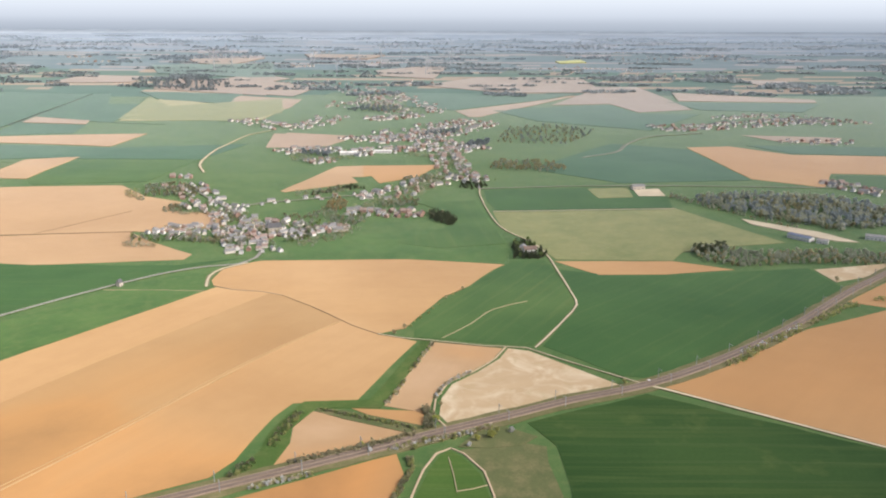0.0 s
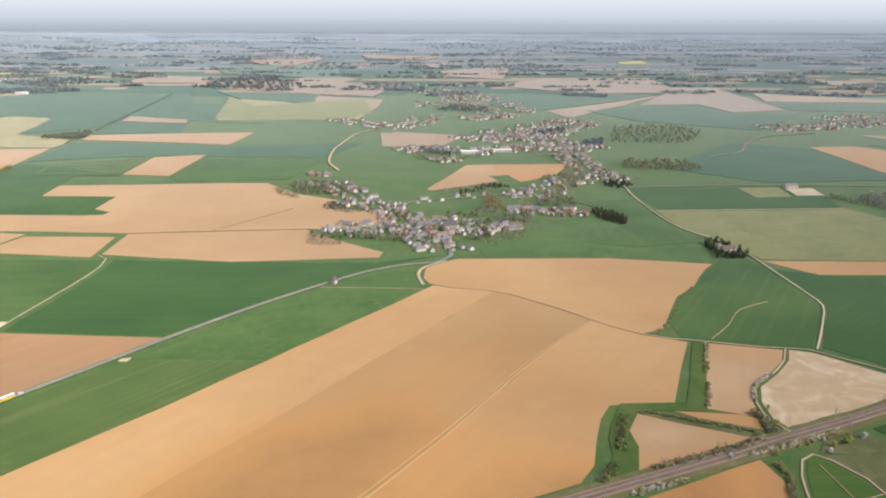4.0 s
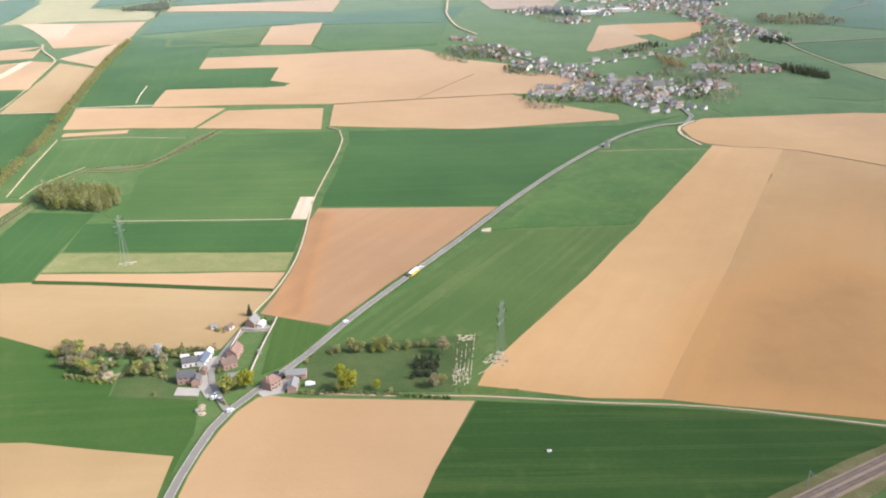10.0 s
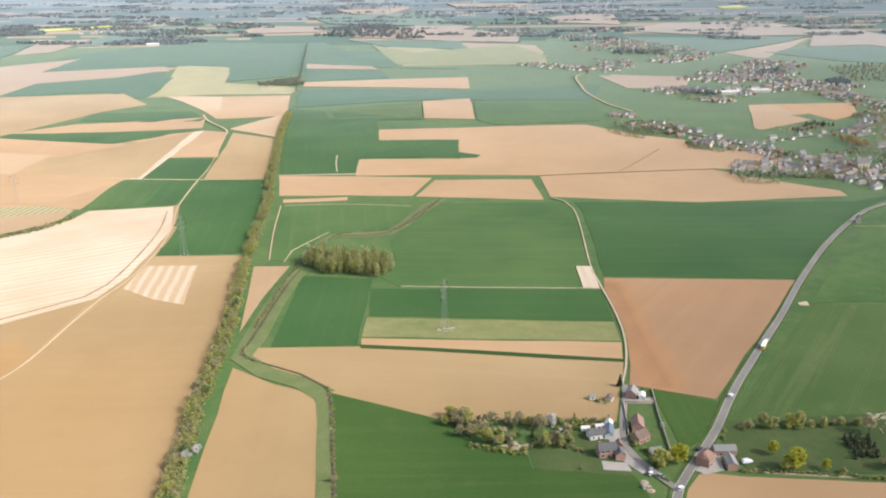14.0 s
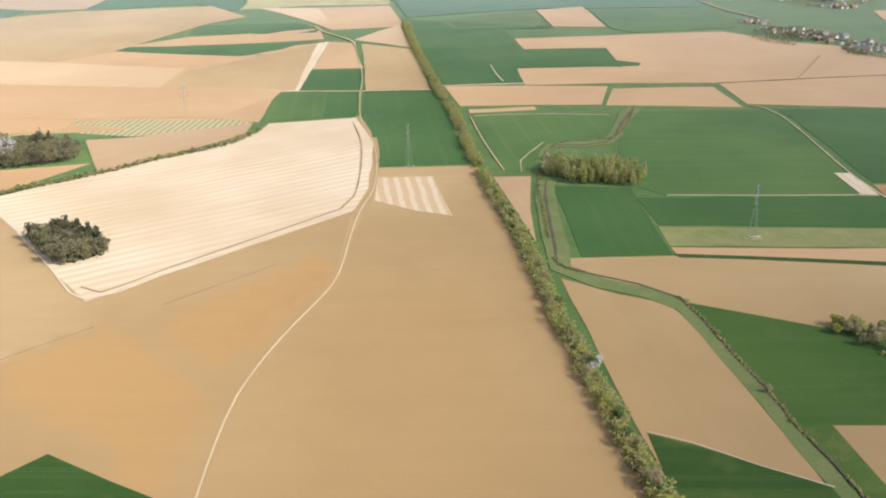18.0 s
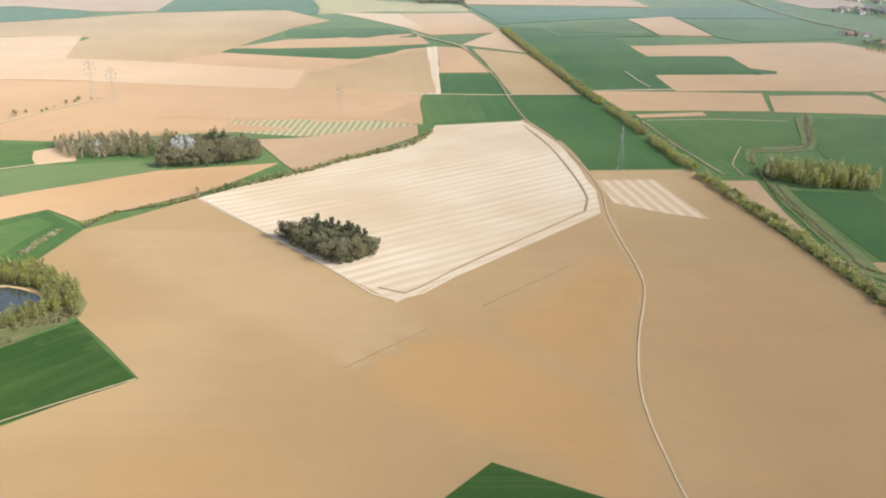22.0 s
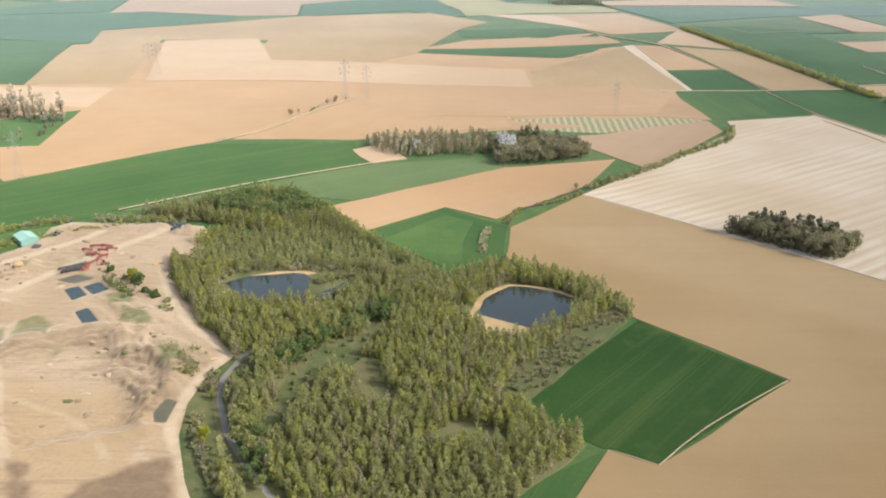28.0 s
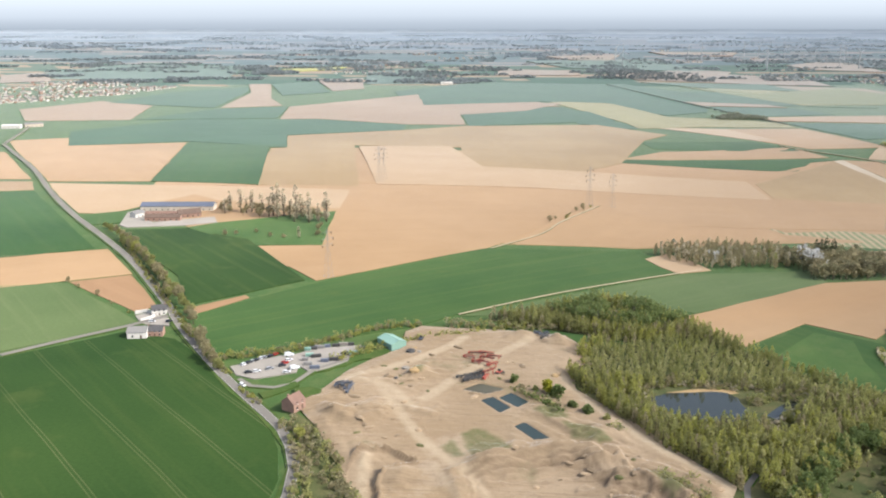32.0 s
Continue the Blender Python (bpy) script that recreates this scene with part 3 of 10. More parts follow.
MAT["road_paint"] = plain("worn_road_paint", (0.50, 0.48, 0.44), 0.8, vary=0.25, size=2)
MAT["headland"] = plain("white_chalk", (0.46, 0.38, 0.28), 0.95, vary=0.15, size=6)
MAT["path"] = plain("worn_earth", (0.39, 0.30, 0.19), 0.95, vary=0.2, size=6)
MAT["dry_verge"] = turf("dry_bank_grass", (0.105, 0.105, 0.042), (0.155, 0.140, 0.062), (0.25, 0.20, 0.11), 0.6)
MAT["swath"] = plain("smoothed_earth", (0.39, 0.255, 0.118), 0.95, vary=0.12, size=8, sheen=HAZE_SHEEN)
MAT["furrow"] = plain("rutted_earth", (0.235, 0.165, 0.095), 0.95, vary=0.2, size=6)
MAT["grassway"] = turf("pale_verge", (0.098, 0.130, 0.043), (0.140, 0.163, 0.064), (0.23, 0.20, 0.10), 0.45)
MAT["sleeper"] = plain("sleepers", (0.16, 0.12, 0.09), 0.9, vary=0.3)
MAT["base"] = turf("plain_grass", (0.055, 0.108, 0.032), (0.095, 0.145, 0.045), (0.19, 0.185, 0.08), 0.35)


# far ground tones with distance haze painted in, stronger in each ring
_HAZED_TONES = (((0.098, 0.148, 0.118), (0.30, 0.238, 0.178), (0.125, 0.160, 0.128)), ((0.135, 0.175, 0.180), (0.275, 0.250, 0.232), (0.160, 0.190, 0.192)),
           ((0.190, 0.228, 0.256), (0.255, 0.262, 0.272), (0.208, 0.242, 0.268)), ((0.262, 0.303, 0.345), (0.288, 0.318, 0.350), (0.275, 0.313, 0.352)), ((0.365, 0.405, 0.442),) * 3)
for _a, _tones in enumerate(_HAZED_TONES):
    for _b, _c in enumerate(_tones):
        MAT[f"remote_{_a}{_b}"] = far_mat(f"hazed_plain_{_a}{_b}", tuple(c * 0.93 for c in _c), tuple(c * 1.07 for c in _c))


def striped(name, a, b, period, share):
    m = Nodes(name)
    v = coord(m)
    sep = m.put("ShaderNodeSeparateXYZ", Vector=v)
    y = m.math("MULTIPLY_ADD", m.noise(v, 0.05, 2.0), period * 0.4, sep.outputs["X"])
    row = m.math("MODULO", m.math("ADD", y, 4000.0), period)
    base = m.mix(m.math("LESS_THAN", row, period * share), a, b)
    base = m.mix(m.span(m.noise(v, 0.15, 3.0), 0.4, 0.7, 0.0, 0.5), base, m.mix(0.5, a, b))
    return m.done(base, 0.95, HAZE_SHEEN)


MAT["chalk_s"] = striped("chalk_stripes", (0.435, 0.345, 0.24), (0.37, 0.26, 0.15), 6.5, 0.55)
MAT["strips"] = striped("allotment_strips", (0.175, 0.190, 0.085), (0.37, 0.285, 0.17), 5.0, 0.45)
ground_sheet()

# ---- fields ----
field("soil_a", 0.5, [(-1290, 640), (-1150, 652), (-1062, 655), (-960, 690), (-818, 716), (-812, 815), (-803, 1028), (-1025, 1040), (-1300, 1080), (-1400, 1040), (-1470, 970), (-1430, 810), (-1290, 780)])
field("soil_f", 1, [(-164, 640), (-149, 631.2), (-127.5, 626.4), (-120, 622), (-227, 421), (-289, 309), (-315, 311.7), (-339, 319), (-354.3, 323.4), (-350.2, 334.6), (-342.4, 347.2), (-334.2, 359.7), (-309.6, 396.3), (-295.5, 416.9), (-256, 481)])
field("soil_h", 1, [(-120.5, 622.4), (-110, 615.9), (-84.9, 587.2), (-69.4, 567.3), (-59.5, 554), (-102.9, 481.6), (-154, 384), (-209, 288), (-243, 297), (-289, 309), (-227, 421)])
field("soil_f", 1, [(-59.5, 554), (-51.3, 542.9), (-34.2, 526), (-17.3, 517.4), (-9, 512), (-39, 422), (-72, 419), (-79, 403), (-89, 358), (-97, 343), (-138, 319), (-202, 286), (-209, 288), (-154, 384), (-102.9, 481.6)])
field("soil_f", 1, [(-167.5, 645), (-172.5, 660), (-171.5, 699), (-145, 722), (-20, 726), (62, 706), (51.3, 690), (29.5, 639.7), (8.5, 608.9), (-9, 561.5), (-17, 537.6), (-34.2, 527), (-51.3, 543.8), (-69.4, 568.2), (-84.9, 588.1), (-110, 616.8), (-127.5, 627.4), (-149, 632.4)])
field("wheat_a", 1, [(69, 719), (97, 723), (105, 650), (104, 597), (91, 561), (63, 505), (34, 509), (-11, 521), (-11, 551), (16, 616)])
field("wheat_b", 1, [(106, 688), (153, 668), (248, 680), (313, 692), (316, 635), (232, 545), (187, 502), (123, 454), (108, 457), (69, 504), (103, 583), (105, 604)])
field("soil_c", 1, [(106, 717), (206, 715), (250, 687), (190, 673), (135, 672)])
field("stubble", 1, [(68, 931), (240, 931), (269, 935), (329, 779), (249, 760), (222, 744), (207, 717), (108, 723), (99, 765), (72, 850)])
field("wheat_b", 1, [(65, 1058), (230, 1065), (278, 1005), (267, 941), (73, 940), (65, 997)])
field("stubble", 2, [(193, 1057), (243, 1060), (237, 1001), (196, 998)])
field("pasture", 1, [(-130, 767), (-97, 795), (-68, 826), (-24, 839), (15, 852), (5, 966), (44, 997), (57, 990), (66, 850), (73, 766), (63, 708), (-36, 727), (-120, 722)])
field("wheat_a", 2, [(-15, 982), (51, 994), (64, 850), (69, 784), (9, 767), (-33, 790), (21, 865), (5, 951)])
field("soil_c", 1, [(126, 440), (179, 478), (249, 540), (322, 581), (462, 651), (624, 683), (310, 313), (217, 375)])
field("wheat_c", 1, [(48, 396), (116, 432), (215, 371), (307, 309), (257, 251), (50, 250), (60, 334), (59, 372)])
field("chalk_b", 1, [(47, 499.8), (59.4, 495.4), (87.5, 462.6), (104.1, 443.4), (61.2, 416.8), (10, 391.5), (4.2, 404.2), (5.4, 424.4), (11.5, 443.6), (26.5, 461.5), (40.8, 482.7)])
field("soil_a", 1, [(2.1, 510.8), (43.5, 499.7), (36.1, 480.8), (22.6, 462.3), (8, 446.7), (0.9, 424.3), (-1.4, 406.4), (-24.4, 415.6)])
field("grass", 2, [(-5.7, 512.8), (2.3, 512.9), (-24.3, 417), (-34.9, 416.9), (-32.2, 423.8)])
field("grass", 2, [(-66.4, 420.9), (-32.3, 423.1), (-24.9, 416.3), (-25.9, 412.9), (-58, 412.7), (-63, 408)])
field("grass", 2, [(-66.4, 420.9), (-74.5, 398.4), (-78.5, 383.3), (-79.4, 366.7), (-86, 347.9), (-95.3, 339.4), (-112, 326), (-100, 326), (-83.3, 337.5), (-73.8, 343.1), (-70.1, 356.3), (-66.4, 374.9), (-68, 391.1), (-60.1, 410)])
field("rough", 2, [(-58.8, 413.4), (-42.6, 409.5), (-5.2, 392.9), (-4.5, 384), (-9.8, 383.9), (-43.3, 399.8), (-58.1, 408.7)])
field("soil_a", 1, [(-60.1, 409.4), (-8.5, 383.9), (-30.1, 368.6), (-71.4, 349.9), (-66.4, 374.9), (-67.5, 391.1)])
field("soil_c", 1, [(-40.9, 412.8), (-3.2, 408.6), (-4.4, 392.9), (-26.6, 400.6)])
field("wheat_y", 1, [(-14, 290), (-6.5, 326.8), (-1.1, 348.7), (4, 362.3), (8.5, 367.1), (14.3, 360.9), (21.8, 345.3), (24.5, 327.4), (24, 290)])
field("rough", 1, [(13.3, 367.7), (45.8, 373.8), (54.1, 371.3), (53, 355.7), (55.6, 328.1), (52, 290), (25, 290), (26.5, 327.4), (24, 349.2)])
field("rough", 2, [(12.6, 370.4), (22.9, 387.5), (34.9, 392.5), (51.1, 381.2), (42.7, 372.1), (26.4, 369)])
field("soil_c", 1, [(303, 600), (358, 651), (492, 777), (464, 683), (325, 587)])
field("chalk_b", 1, [(316, 687), (385, 706), (370, 675), (318, 651)])
field("pasture", 1, [(-243, 627), (-196, 687), (-173, 700), (-175, 644), (-165, 631), (-258, 484), (-324, 485), (-335, 484)])
field("wheat_p", 1, [(-335, 482), (-259, 481), (-296, 417), (-310, 396), (-334.7, 359.7), (-343, 347), (-350.8, 334.6), (-355, 323), (-362, 323), (-362, 355), (-415, 357), (-407, 369)])
field("grass", 2, [(-361, 323), (-339.3, 319.4), (-339.8, 314.4), (-361, 317.2)])
field("wheat_b", 1, [(-428, 704), (-215, 706), (-161, 733), (-199, 704), (-237, 660), (-326, 524), (-433, 533), (-425, 677)])
field("soil_e", 1, [(-434, 529), (-328, 521), (-414, 377), (-446, 391), (-441.5, 412), (-438, 438), (-438, 501)])
field("wheat_m", 1, [(-438, 388), (-414, 375), (-424, 348), (-437, 338)])
field("soil_a", 1, [(-430.5, 322.2), (-421, 320), (-356, 313), (-371, 274), (-381, 240), (-451.4, 240), (-451.8, 266), (-450.8, 278), (-448.8, 290), (-446, 301.5), (-441.6, 312.6), (-435.6, 321.6)])
field("wheat_c", 1, [(-355, 313), (-271, 300), (-214, 284), (-209, 281), (-244, 261), (-276, 241), (-380, 246), (-371, 274)])
field("lawn", 1, [(-493, 350), (-474, 353), (-458, 350), (-462, 340), (-461, 327), (-457.5, 321), (-475, 324), (-491.5, 326.5)])
field("lawn", 1, [(-423, 358), (-366, 363), (-351, 362), (-363, 320), (-418, 324)])
field("wheat_m", 1, [(-572, 390), (-555, 379), (-536, 368.6), (-529.8, 367.4), (-520, 352.5), (-509.5, 343.5), (-493.5, 338.5), (-492, 326), (-475, 323.5), (-457.5, 320.5), (-455.5, 311), (-454.2, 300), (-455.6, 288), (-456.6, 272), (-552, 272), (-559, 298), (-560, 319), (-564, 341), (-568, 370)])
field("soil_b", 1, [(-615, 435), (-565, 435), (-444, 415), (-456, 360), (-467, 357), (-527, 364), (-569, 386), (-608, 409), (-614, 417)])
field("soil_a", 1, [(-564, 445), (-441, 436), (-444, 417), (-563, 435)])
field("stubble", 1, [(-564, 472), (-440, 462), (-441, 438), (-564, 447)])
field("wheat_b", 1, [(-566, 516), (-439, 509), (-440, 463), (-563, 475)])
field("wheat_a", 1, [(-532, 701), (-431, 704), (-431, 641), (-438, 551), (-448, 548), (-449, 512), (-550, 519), (-562, 535), (-553, 558), (-561, 605), (-558, 624)])
field("wheat_b", 1, [(-609, 540), (-566, 533), (-565, 437), (-606, 436)])
field("wheat_a", 1, [(-652, 708), (-549, 700), (-561, 628), (-600, 627), (-623, 569), (-634, 572)])
field("soil_d", 1, [(-641, 560), (-619, 559), (-624, 502), (-625, 455)])
field("soil_b", 1, [(-618.2, 413), (-597.3, 396.3), (-579.2, 386.6), (-574.7, 374.8), (-571.4, 354), (-567.9, 326), (-564.9, 302.5), (-562, 282), (-561, 270), (-603.5, 272), (-607.6, 300.5), (-612, 345)])
field("chalk", 2, [(-447, 551), (-438, 550), (-439, 511), (-448, 512)])
field("wheat_b", 1, [(-730, 1169), (-681, 1135), (-553, 1058), (-607, 1058), (-596, 941), (-515, 938), (-515, 856), (-474, 862), (-608, 861), (-604, 845), (-605, 803), (-672, 809)])
field("soil_a", 1, [(-600, 998), (-516, 1005), (-370, 1038), (-327, 984), (-278, 960), (-282, 916), (-221, 908), (-205, 856), (-262, 822), (-289, 825), (-375.7, 806.5), (-448, 791), (-604, 795), (-607, 857), (-514, 854), (-514, 941), (-595, 941)])
field("soil_a", 1, [(-672, 803), (-538, 783), (-552, 725), (-659, 736)])
field("soil_a", 1, [(-535, 775), (-454, 777), (-450, 711), (-549, 723)])
field("soil_a", 1, [(-446, 788), (-375.7, 803.5), (-289, 822), (-262, 790), (-210, 743), (-212, 725), (-333, 704), (-444, 720)])
field("soil_a", 2, [(-560, 1206), (-497, 1237), (-495, 1060), (-553, 1066)])
field("grass", 1, [(-677, 1134), (-561, 1206), (-555, 1070), (-664, 1073)])
field("soil_a", 2, [(-760, 1484), (-495, 1531), (-496, 1353), (-752, 1418)])
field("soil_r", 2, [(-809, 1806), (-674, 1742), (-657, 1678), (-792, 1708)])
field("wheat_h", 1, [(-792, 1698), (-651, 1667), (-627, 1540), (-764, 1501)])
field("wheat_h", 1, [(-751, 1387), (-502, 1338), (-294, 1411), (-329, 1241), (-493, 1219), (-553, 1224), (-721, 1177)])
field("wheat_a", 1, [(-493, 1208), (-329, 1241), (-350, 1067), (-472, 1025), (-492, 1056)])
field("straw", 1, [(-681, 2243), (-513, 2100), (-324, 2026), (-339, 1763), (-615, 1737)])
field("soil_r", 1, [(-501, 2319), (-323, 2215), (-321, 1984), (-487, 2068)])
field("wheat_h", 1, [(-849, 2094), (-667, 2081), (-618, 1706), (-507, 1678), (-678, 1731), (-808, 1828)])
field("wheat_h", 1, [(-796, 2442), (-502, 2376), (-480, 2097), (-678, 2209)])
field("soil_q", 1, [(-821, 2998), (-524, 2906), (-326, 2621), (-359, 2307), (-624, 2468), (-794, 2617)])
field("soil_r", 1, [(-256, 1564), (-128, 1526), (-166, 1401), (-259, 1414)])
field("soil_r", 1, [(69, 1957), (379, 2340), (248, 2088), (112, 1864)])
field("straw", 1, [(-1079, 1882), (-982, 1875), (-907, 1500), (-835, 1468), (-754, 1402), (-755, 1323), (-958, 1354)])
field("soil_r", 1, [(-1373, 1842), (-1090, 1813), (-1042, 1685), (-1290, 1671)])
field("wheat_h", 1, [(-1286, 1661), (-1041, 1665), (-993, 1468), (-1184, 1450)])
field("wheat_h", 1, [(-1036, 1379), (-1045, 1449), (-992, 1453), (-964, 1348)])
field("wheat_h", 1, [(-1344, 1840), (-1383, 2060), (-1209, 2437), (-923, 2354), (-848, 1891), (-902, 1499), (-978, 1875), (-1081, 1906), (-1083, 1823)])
field("chalk_c", 1, [(-944, 1340), (-850, 1315), (-818, 1174), (-841, 1179), (-890, 1263)])
field("soil_a", 1, [(-850, 1315), (-752, 1309), (-721, 1109), (-806, 1108), (-841, 1179), (-824, 1199)])
field("chalk_c", 1, [(-769, 1045), (-727, 1123), (-707, 975), (-772, 1036)])
field("wheat_b", 1, [(-975, 1115), (-981, 1176), (-855, 1177), (-812, 1095), (-884, 1100)])
field("wheat_b", 1, [(-1028, 1007), (-1019, 1031), (-819, 1043), (-802, 1032), (-835, 1021), (-865, 970)])
field("soil_a", 1, [(-799, 1032), (-771, 1018), (-756, 925), (-748, 891), (-797, 898)])
field("soil_b", 1, [(-762, 1012), (-704, 966), (-684, 797), (-738, 804), (-747, 891)])
field("chalk", 1, [(-810, 1034), (-799, 1032), (-797, 814), (-808, 816)])
field("wheat_a", 1, [(-823, 814), (-769, 805), (-764, 720), (-815, 716)])
field("wheat_b", 1, [(-770, 807), (-744, 801), (-738, 720), (-764, 720)])
field("wheat_b", 1, [(-798, 895), (-748, 884), (-743, 805), (-796, 814)])
field("wheat_b", 1, [(-739, 798), (-679, 790), (-654, 588), (-710, 589), (-717, 644), (-734, 716)])
field("chalk", 1, [(-932, 538), (-806, 681), (-802, 709), (-738, 715), (-718, 644), (-713, 546), (-717, 509), (-818, 398), (-848, 432)], 34)
field("chalk_s", 2, [(-709.2, 565), (-676.4, 564), (-664.6, 494.4), (-685, 504.6), (-707.5, 523)], 8)
field("soil_b", 1, [(-710, 586), (-650, 583), (-637, 468), (-625, 370), (-615, 315), (-608, 264), (-606, 239), (-736, 242), (-735, 267), (-736, 318), (-729, 361), (-714, 418), (-714, 473), (-709, 516)])
field("soil_b", 1, [(-932, 538), (-817, 396), (-718, 505), (-716, 418), (-731, 361), (-737, 318), (-737, 267), (-736, 242), (-927, 248), (-989, 256), (-964, 302), (-952, 295), (-901, 338), (-938, 383), (-960, 420), (-980, 440), (-974, 485)])
field("wheat_c", 2, [(-787, 290), (-739, 264), (-745, 240), (-828, 242)])
field("soil_d", 1, [(-815, 712), (-814, 680), (-885, 589), (-926, 672), (-894, 679), (-862, 696)])
field("strips", 1, [(-959, 737), (-817, 726), (-816, 708), (-895, 682), (-941, 692)])
field("soil_a", 1, [(-1173, 646), (-1134, 650), (-1076, 792), (-1047, 796), (-1024, 731), (-957, 729), (-955, 698), (-1025, 675), (-1059, 658)])
field("soil_a", 1, [(-1310, 835), (-1084, 842), (-815, 814), (-811, 714), (-862, 734), (-945, 742), (-958, 734), (-1023, 735), (-1047, 796), (-1076, 792), (-1105, 733), (-1145, 650), (-1202, 600), (-1285, 575), (-1432, 802)])
field("soil_a", 1, [(-1385, 997), (-1304, 1025), (-1094, 897), (-922, 913), (-925, 836), (-989, 844), (-1085, 847), (-1312, 840), (-1397, 820), (-1489, 978)])
field("chalk_c", 2, [(-1270, 940), (-1304, 1093), (-1202, 1100), (-1162, 948), (-1070, 944), (-925, 919), (-925, 840), (-1114, 847), (-1247, 837)])
field("soil_b", 1, [(-920, 908), (-811, 1023), (-801, 818), (-922, 836)])
field("soil_a", 1, [(-1067, 944), (-1023, 991), (-884, 972), (-817, 1024), (-919, 918)])
field("soil_a", 1, [(-1023, 1033), (-971, 1092), (-823, 1125), (-807, 1050), (-868, 1045)])
field("wheat_c", 1, [(-938, 382), (-902, 338), (-952, 296), (-962, 303), (-965, 303), (-986, 324)])
field("wheat_a", 1, [(-1038, 474), (-1005, 514), (-975, 486), (-981, 440), (-1005, 427)])
field("soil_a", 1, [(-1060, 517), (-968, 593), (-900, 613), (-926, 557), (-980, 497), (-1004, 516), (-1041, 479)])
field("wheat_a", 1, [(-965, 302), (-981, 272), (-983, 256), (-1004, 256), (-998, 274), (-984, 289)])
field("wheat_a", 1, [(-1283, 498), (-1238, 552), (-1156, 636), (-1060, 648), (-1045, 601), (-1163, 509), (-1179, 491), (-1211, 472), (-1255, 442), (-1271, 467)])
field("wheat_q", 1, [(-1161, 507), (-1046, 597), (-968, 620), (-966, 590), (-1051, 526), (-1090, 537), (-1139, 510)])
field("soil_e", 1, [(-1288, 508), (-1268, 529), (-1265, 525), (-1283, 498)])
field("wheat_t", 1, [(-1342, 441), (-1304, 474), (-1280, 466), (-1248, 431), (-1232, 407), (-1218, 386), (-1211.5, 371), (-1206.5, 352), (-1206, 330), (-1212, 312), (-1230, 270), (-1330, 262), (-1420, 360), (-1392, 387)], -47)
field("wheat_q", 1, [(-1398, 537), (-1366, 544), (-1303, 485), (-1346, 447), (-1395, 391), (-1487, 498)])
field("soil_a", 1, [(-1432, 595), (-1376, 614), (-1339, 562), (-1397, 534), (-1477, 486), (-1532, 550)])
field("soil_e", 1, [(-1366, 546), (-1339, 560), (-1306, 511), (-1309, 498)])
field("wheat_b", 1, [(-1551, 799), (-1525, 804), (-1385, 616), (-1422, 595), (-1509, 562), (-1676, 774)])
field("wheat_c", 2, [(-1390, 663), (-1349, 669), (-1299, 641), (-1245, 557), (-1290, 512), (-1313, 559), (-1377, 637)])
field("pasture", 2, [(-1333, 686), (-1261, 728), (-1251, 631), (-1293, 626), (-1349, 671)])
field("soil_a", 1, [(-1291, 625), (-1250, 629), (-1265, 807), (-1074, 852), (-1069, 787), (-1105, 719), (-1152, 638), (-1239, 557)])
field("soil_a", 1, [(-1074, 855), (-957, 847), (-917, 846), (-807, 821), (-844, 741), (-1024, 730), (-1068, 791)])
field("chalk_c", 1, [(-1536, 842), (-1265, 810), (-1260, 737), (-1358, 763), (-1384, 786), (-1421, 712), (-1444, 716)])
field("wheat_a", 2, [(-1440, 708), (-1411, 724), (-1396, 685), (-1420, 676)])
field("wheat_b", 2, [(-1515, 1139), (-1386, 1091), (-1385, 1081), (-1403, 1081), (-1345, 829), (-1444, 848)])
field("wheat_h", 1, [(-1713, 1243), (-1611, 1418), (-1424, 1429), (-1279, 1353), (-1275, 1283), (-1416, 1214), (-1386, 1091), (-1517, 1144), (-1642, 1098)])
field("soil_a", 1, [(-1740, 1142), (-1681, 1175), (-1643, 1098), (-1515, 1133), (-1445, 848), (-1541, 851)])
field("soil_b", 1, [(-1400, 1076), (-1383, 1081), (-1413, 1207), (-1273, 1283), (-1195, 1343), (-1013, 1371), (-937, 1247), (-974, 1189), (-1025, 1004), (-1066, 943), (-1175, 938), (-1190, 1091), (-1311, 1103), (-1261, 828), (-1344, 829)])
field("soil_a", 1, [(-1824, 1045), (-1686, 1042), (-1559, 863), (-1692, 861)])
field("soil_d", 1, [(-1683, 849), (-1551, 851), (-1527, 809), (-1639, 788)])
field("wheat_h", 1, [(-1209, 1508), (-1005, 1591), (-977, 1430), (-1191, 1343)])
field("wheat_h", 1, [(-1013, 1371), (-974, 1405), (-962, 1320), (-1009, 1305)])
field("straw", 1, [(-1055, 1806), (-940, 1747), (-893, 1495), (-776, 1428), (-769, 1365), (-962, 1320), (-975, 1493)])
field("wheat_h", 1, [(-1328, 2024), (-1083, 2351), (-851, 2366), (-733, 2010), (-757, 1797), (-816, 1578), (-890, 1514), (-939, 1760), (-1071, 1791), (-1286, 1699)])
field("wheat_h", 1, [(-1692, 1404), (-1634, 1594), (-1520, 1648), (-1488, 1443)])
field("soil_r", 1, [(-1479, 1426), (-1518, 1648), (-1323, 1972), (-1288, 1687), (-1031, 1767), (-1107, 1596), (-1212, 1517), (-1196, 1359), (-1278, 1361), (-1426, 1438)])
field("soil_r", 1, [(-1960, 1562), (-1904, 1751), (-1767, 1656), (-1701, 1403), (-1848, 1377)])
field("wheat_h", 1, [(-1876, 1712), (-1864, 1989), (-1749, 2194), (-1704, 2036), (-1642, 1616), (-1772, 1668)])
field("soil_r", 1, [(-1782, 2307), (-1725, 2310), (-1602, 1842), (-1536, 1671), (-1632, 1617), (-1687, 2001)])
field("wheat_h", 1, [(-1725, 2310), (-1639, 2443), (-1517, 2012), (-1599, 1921)])
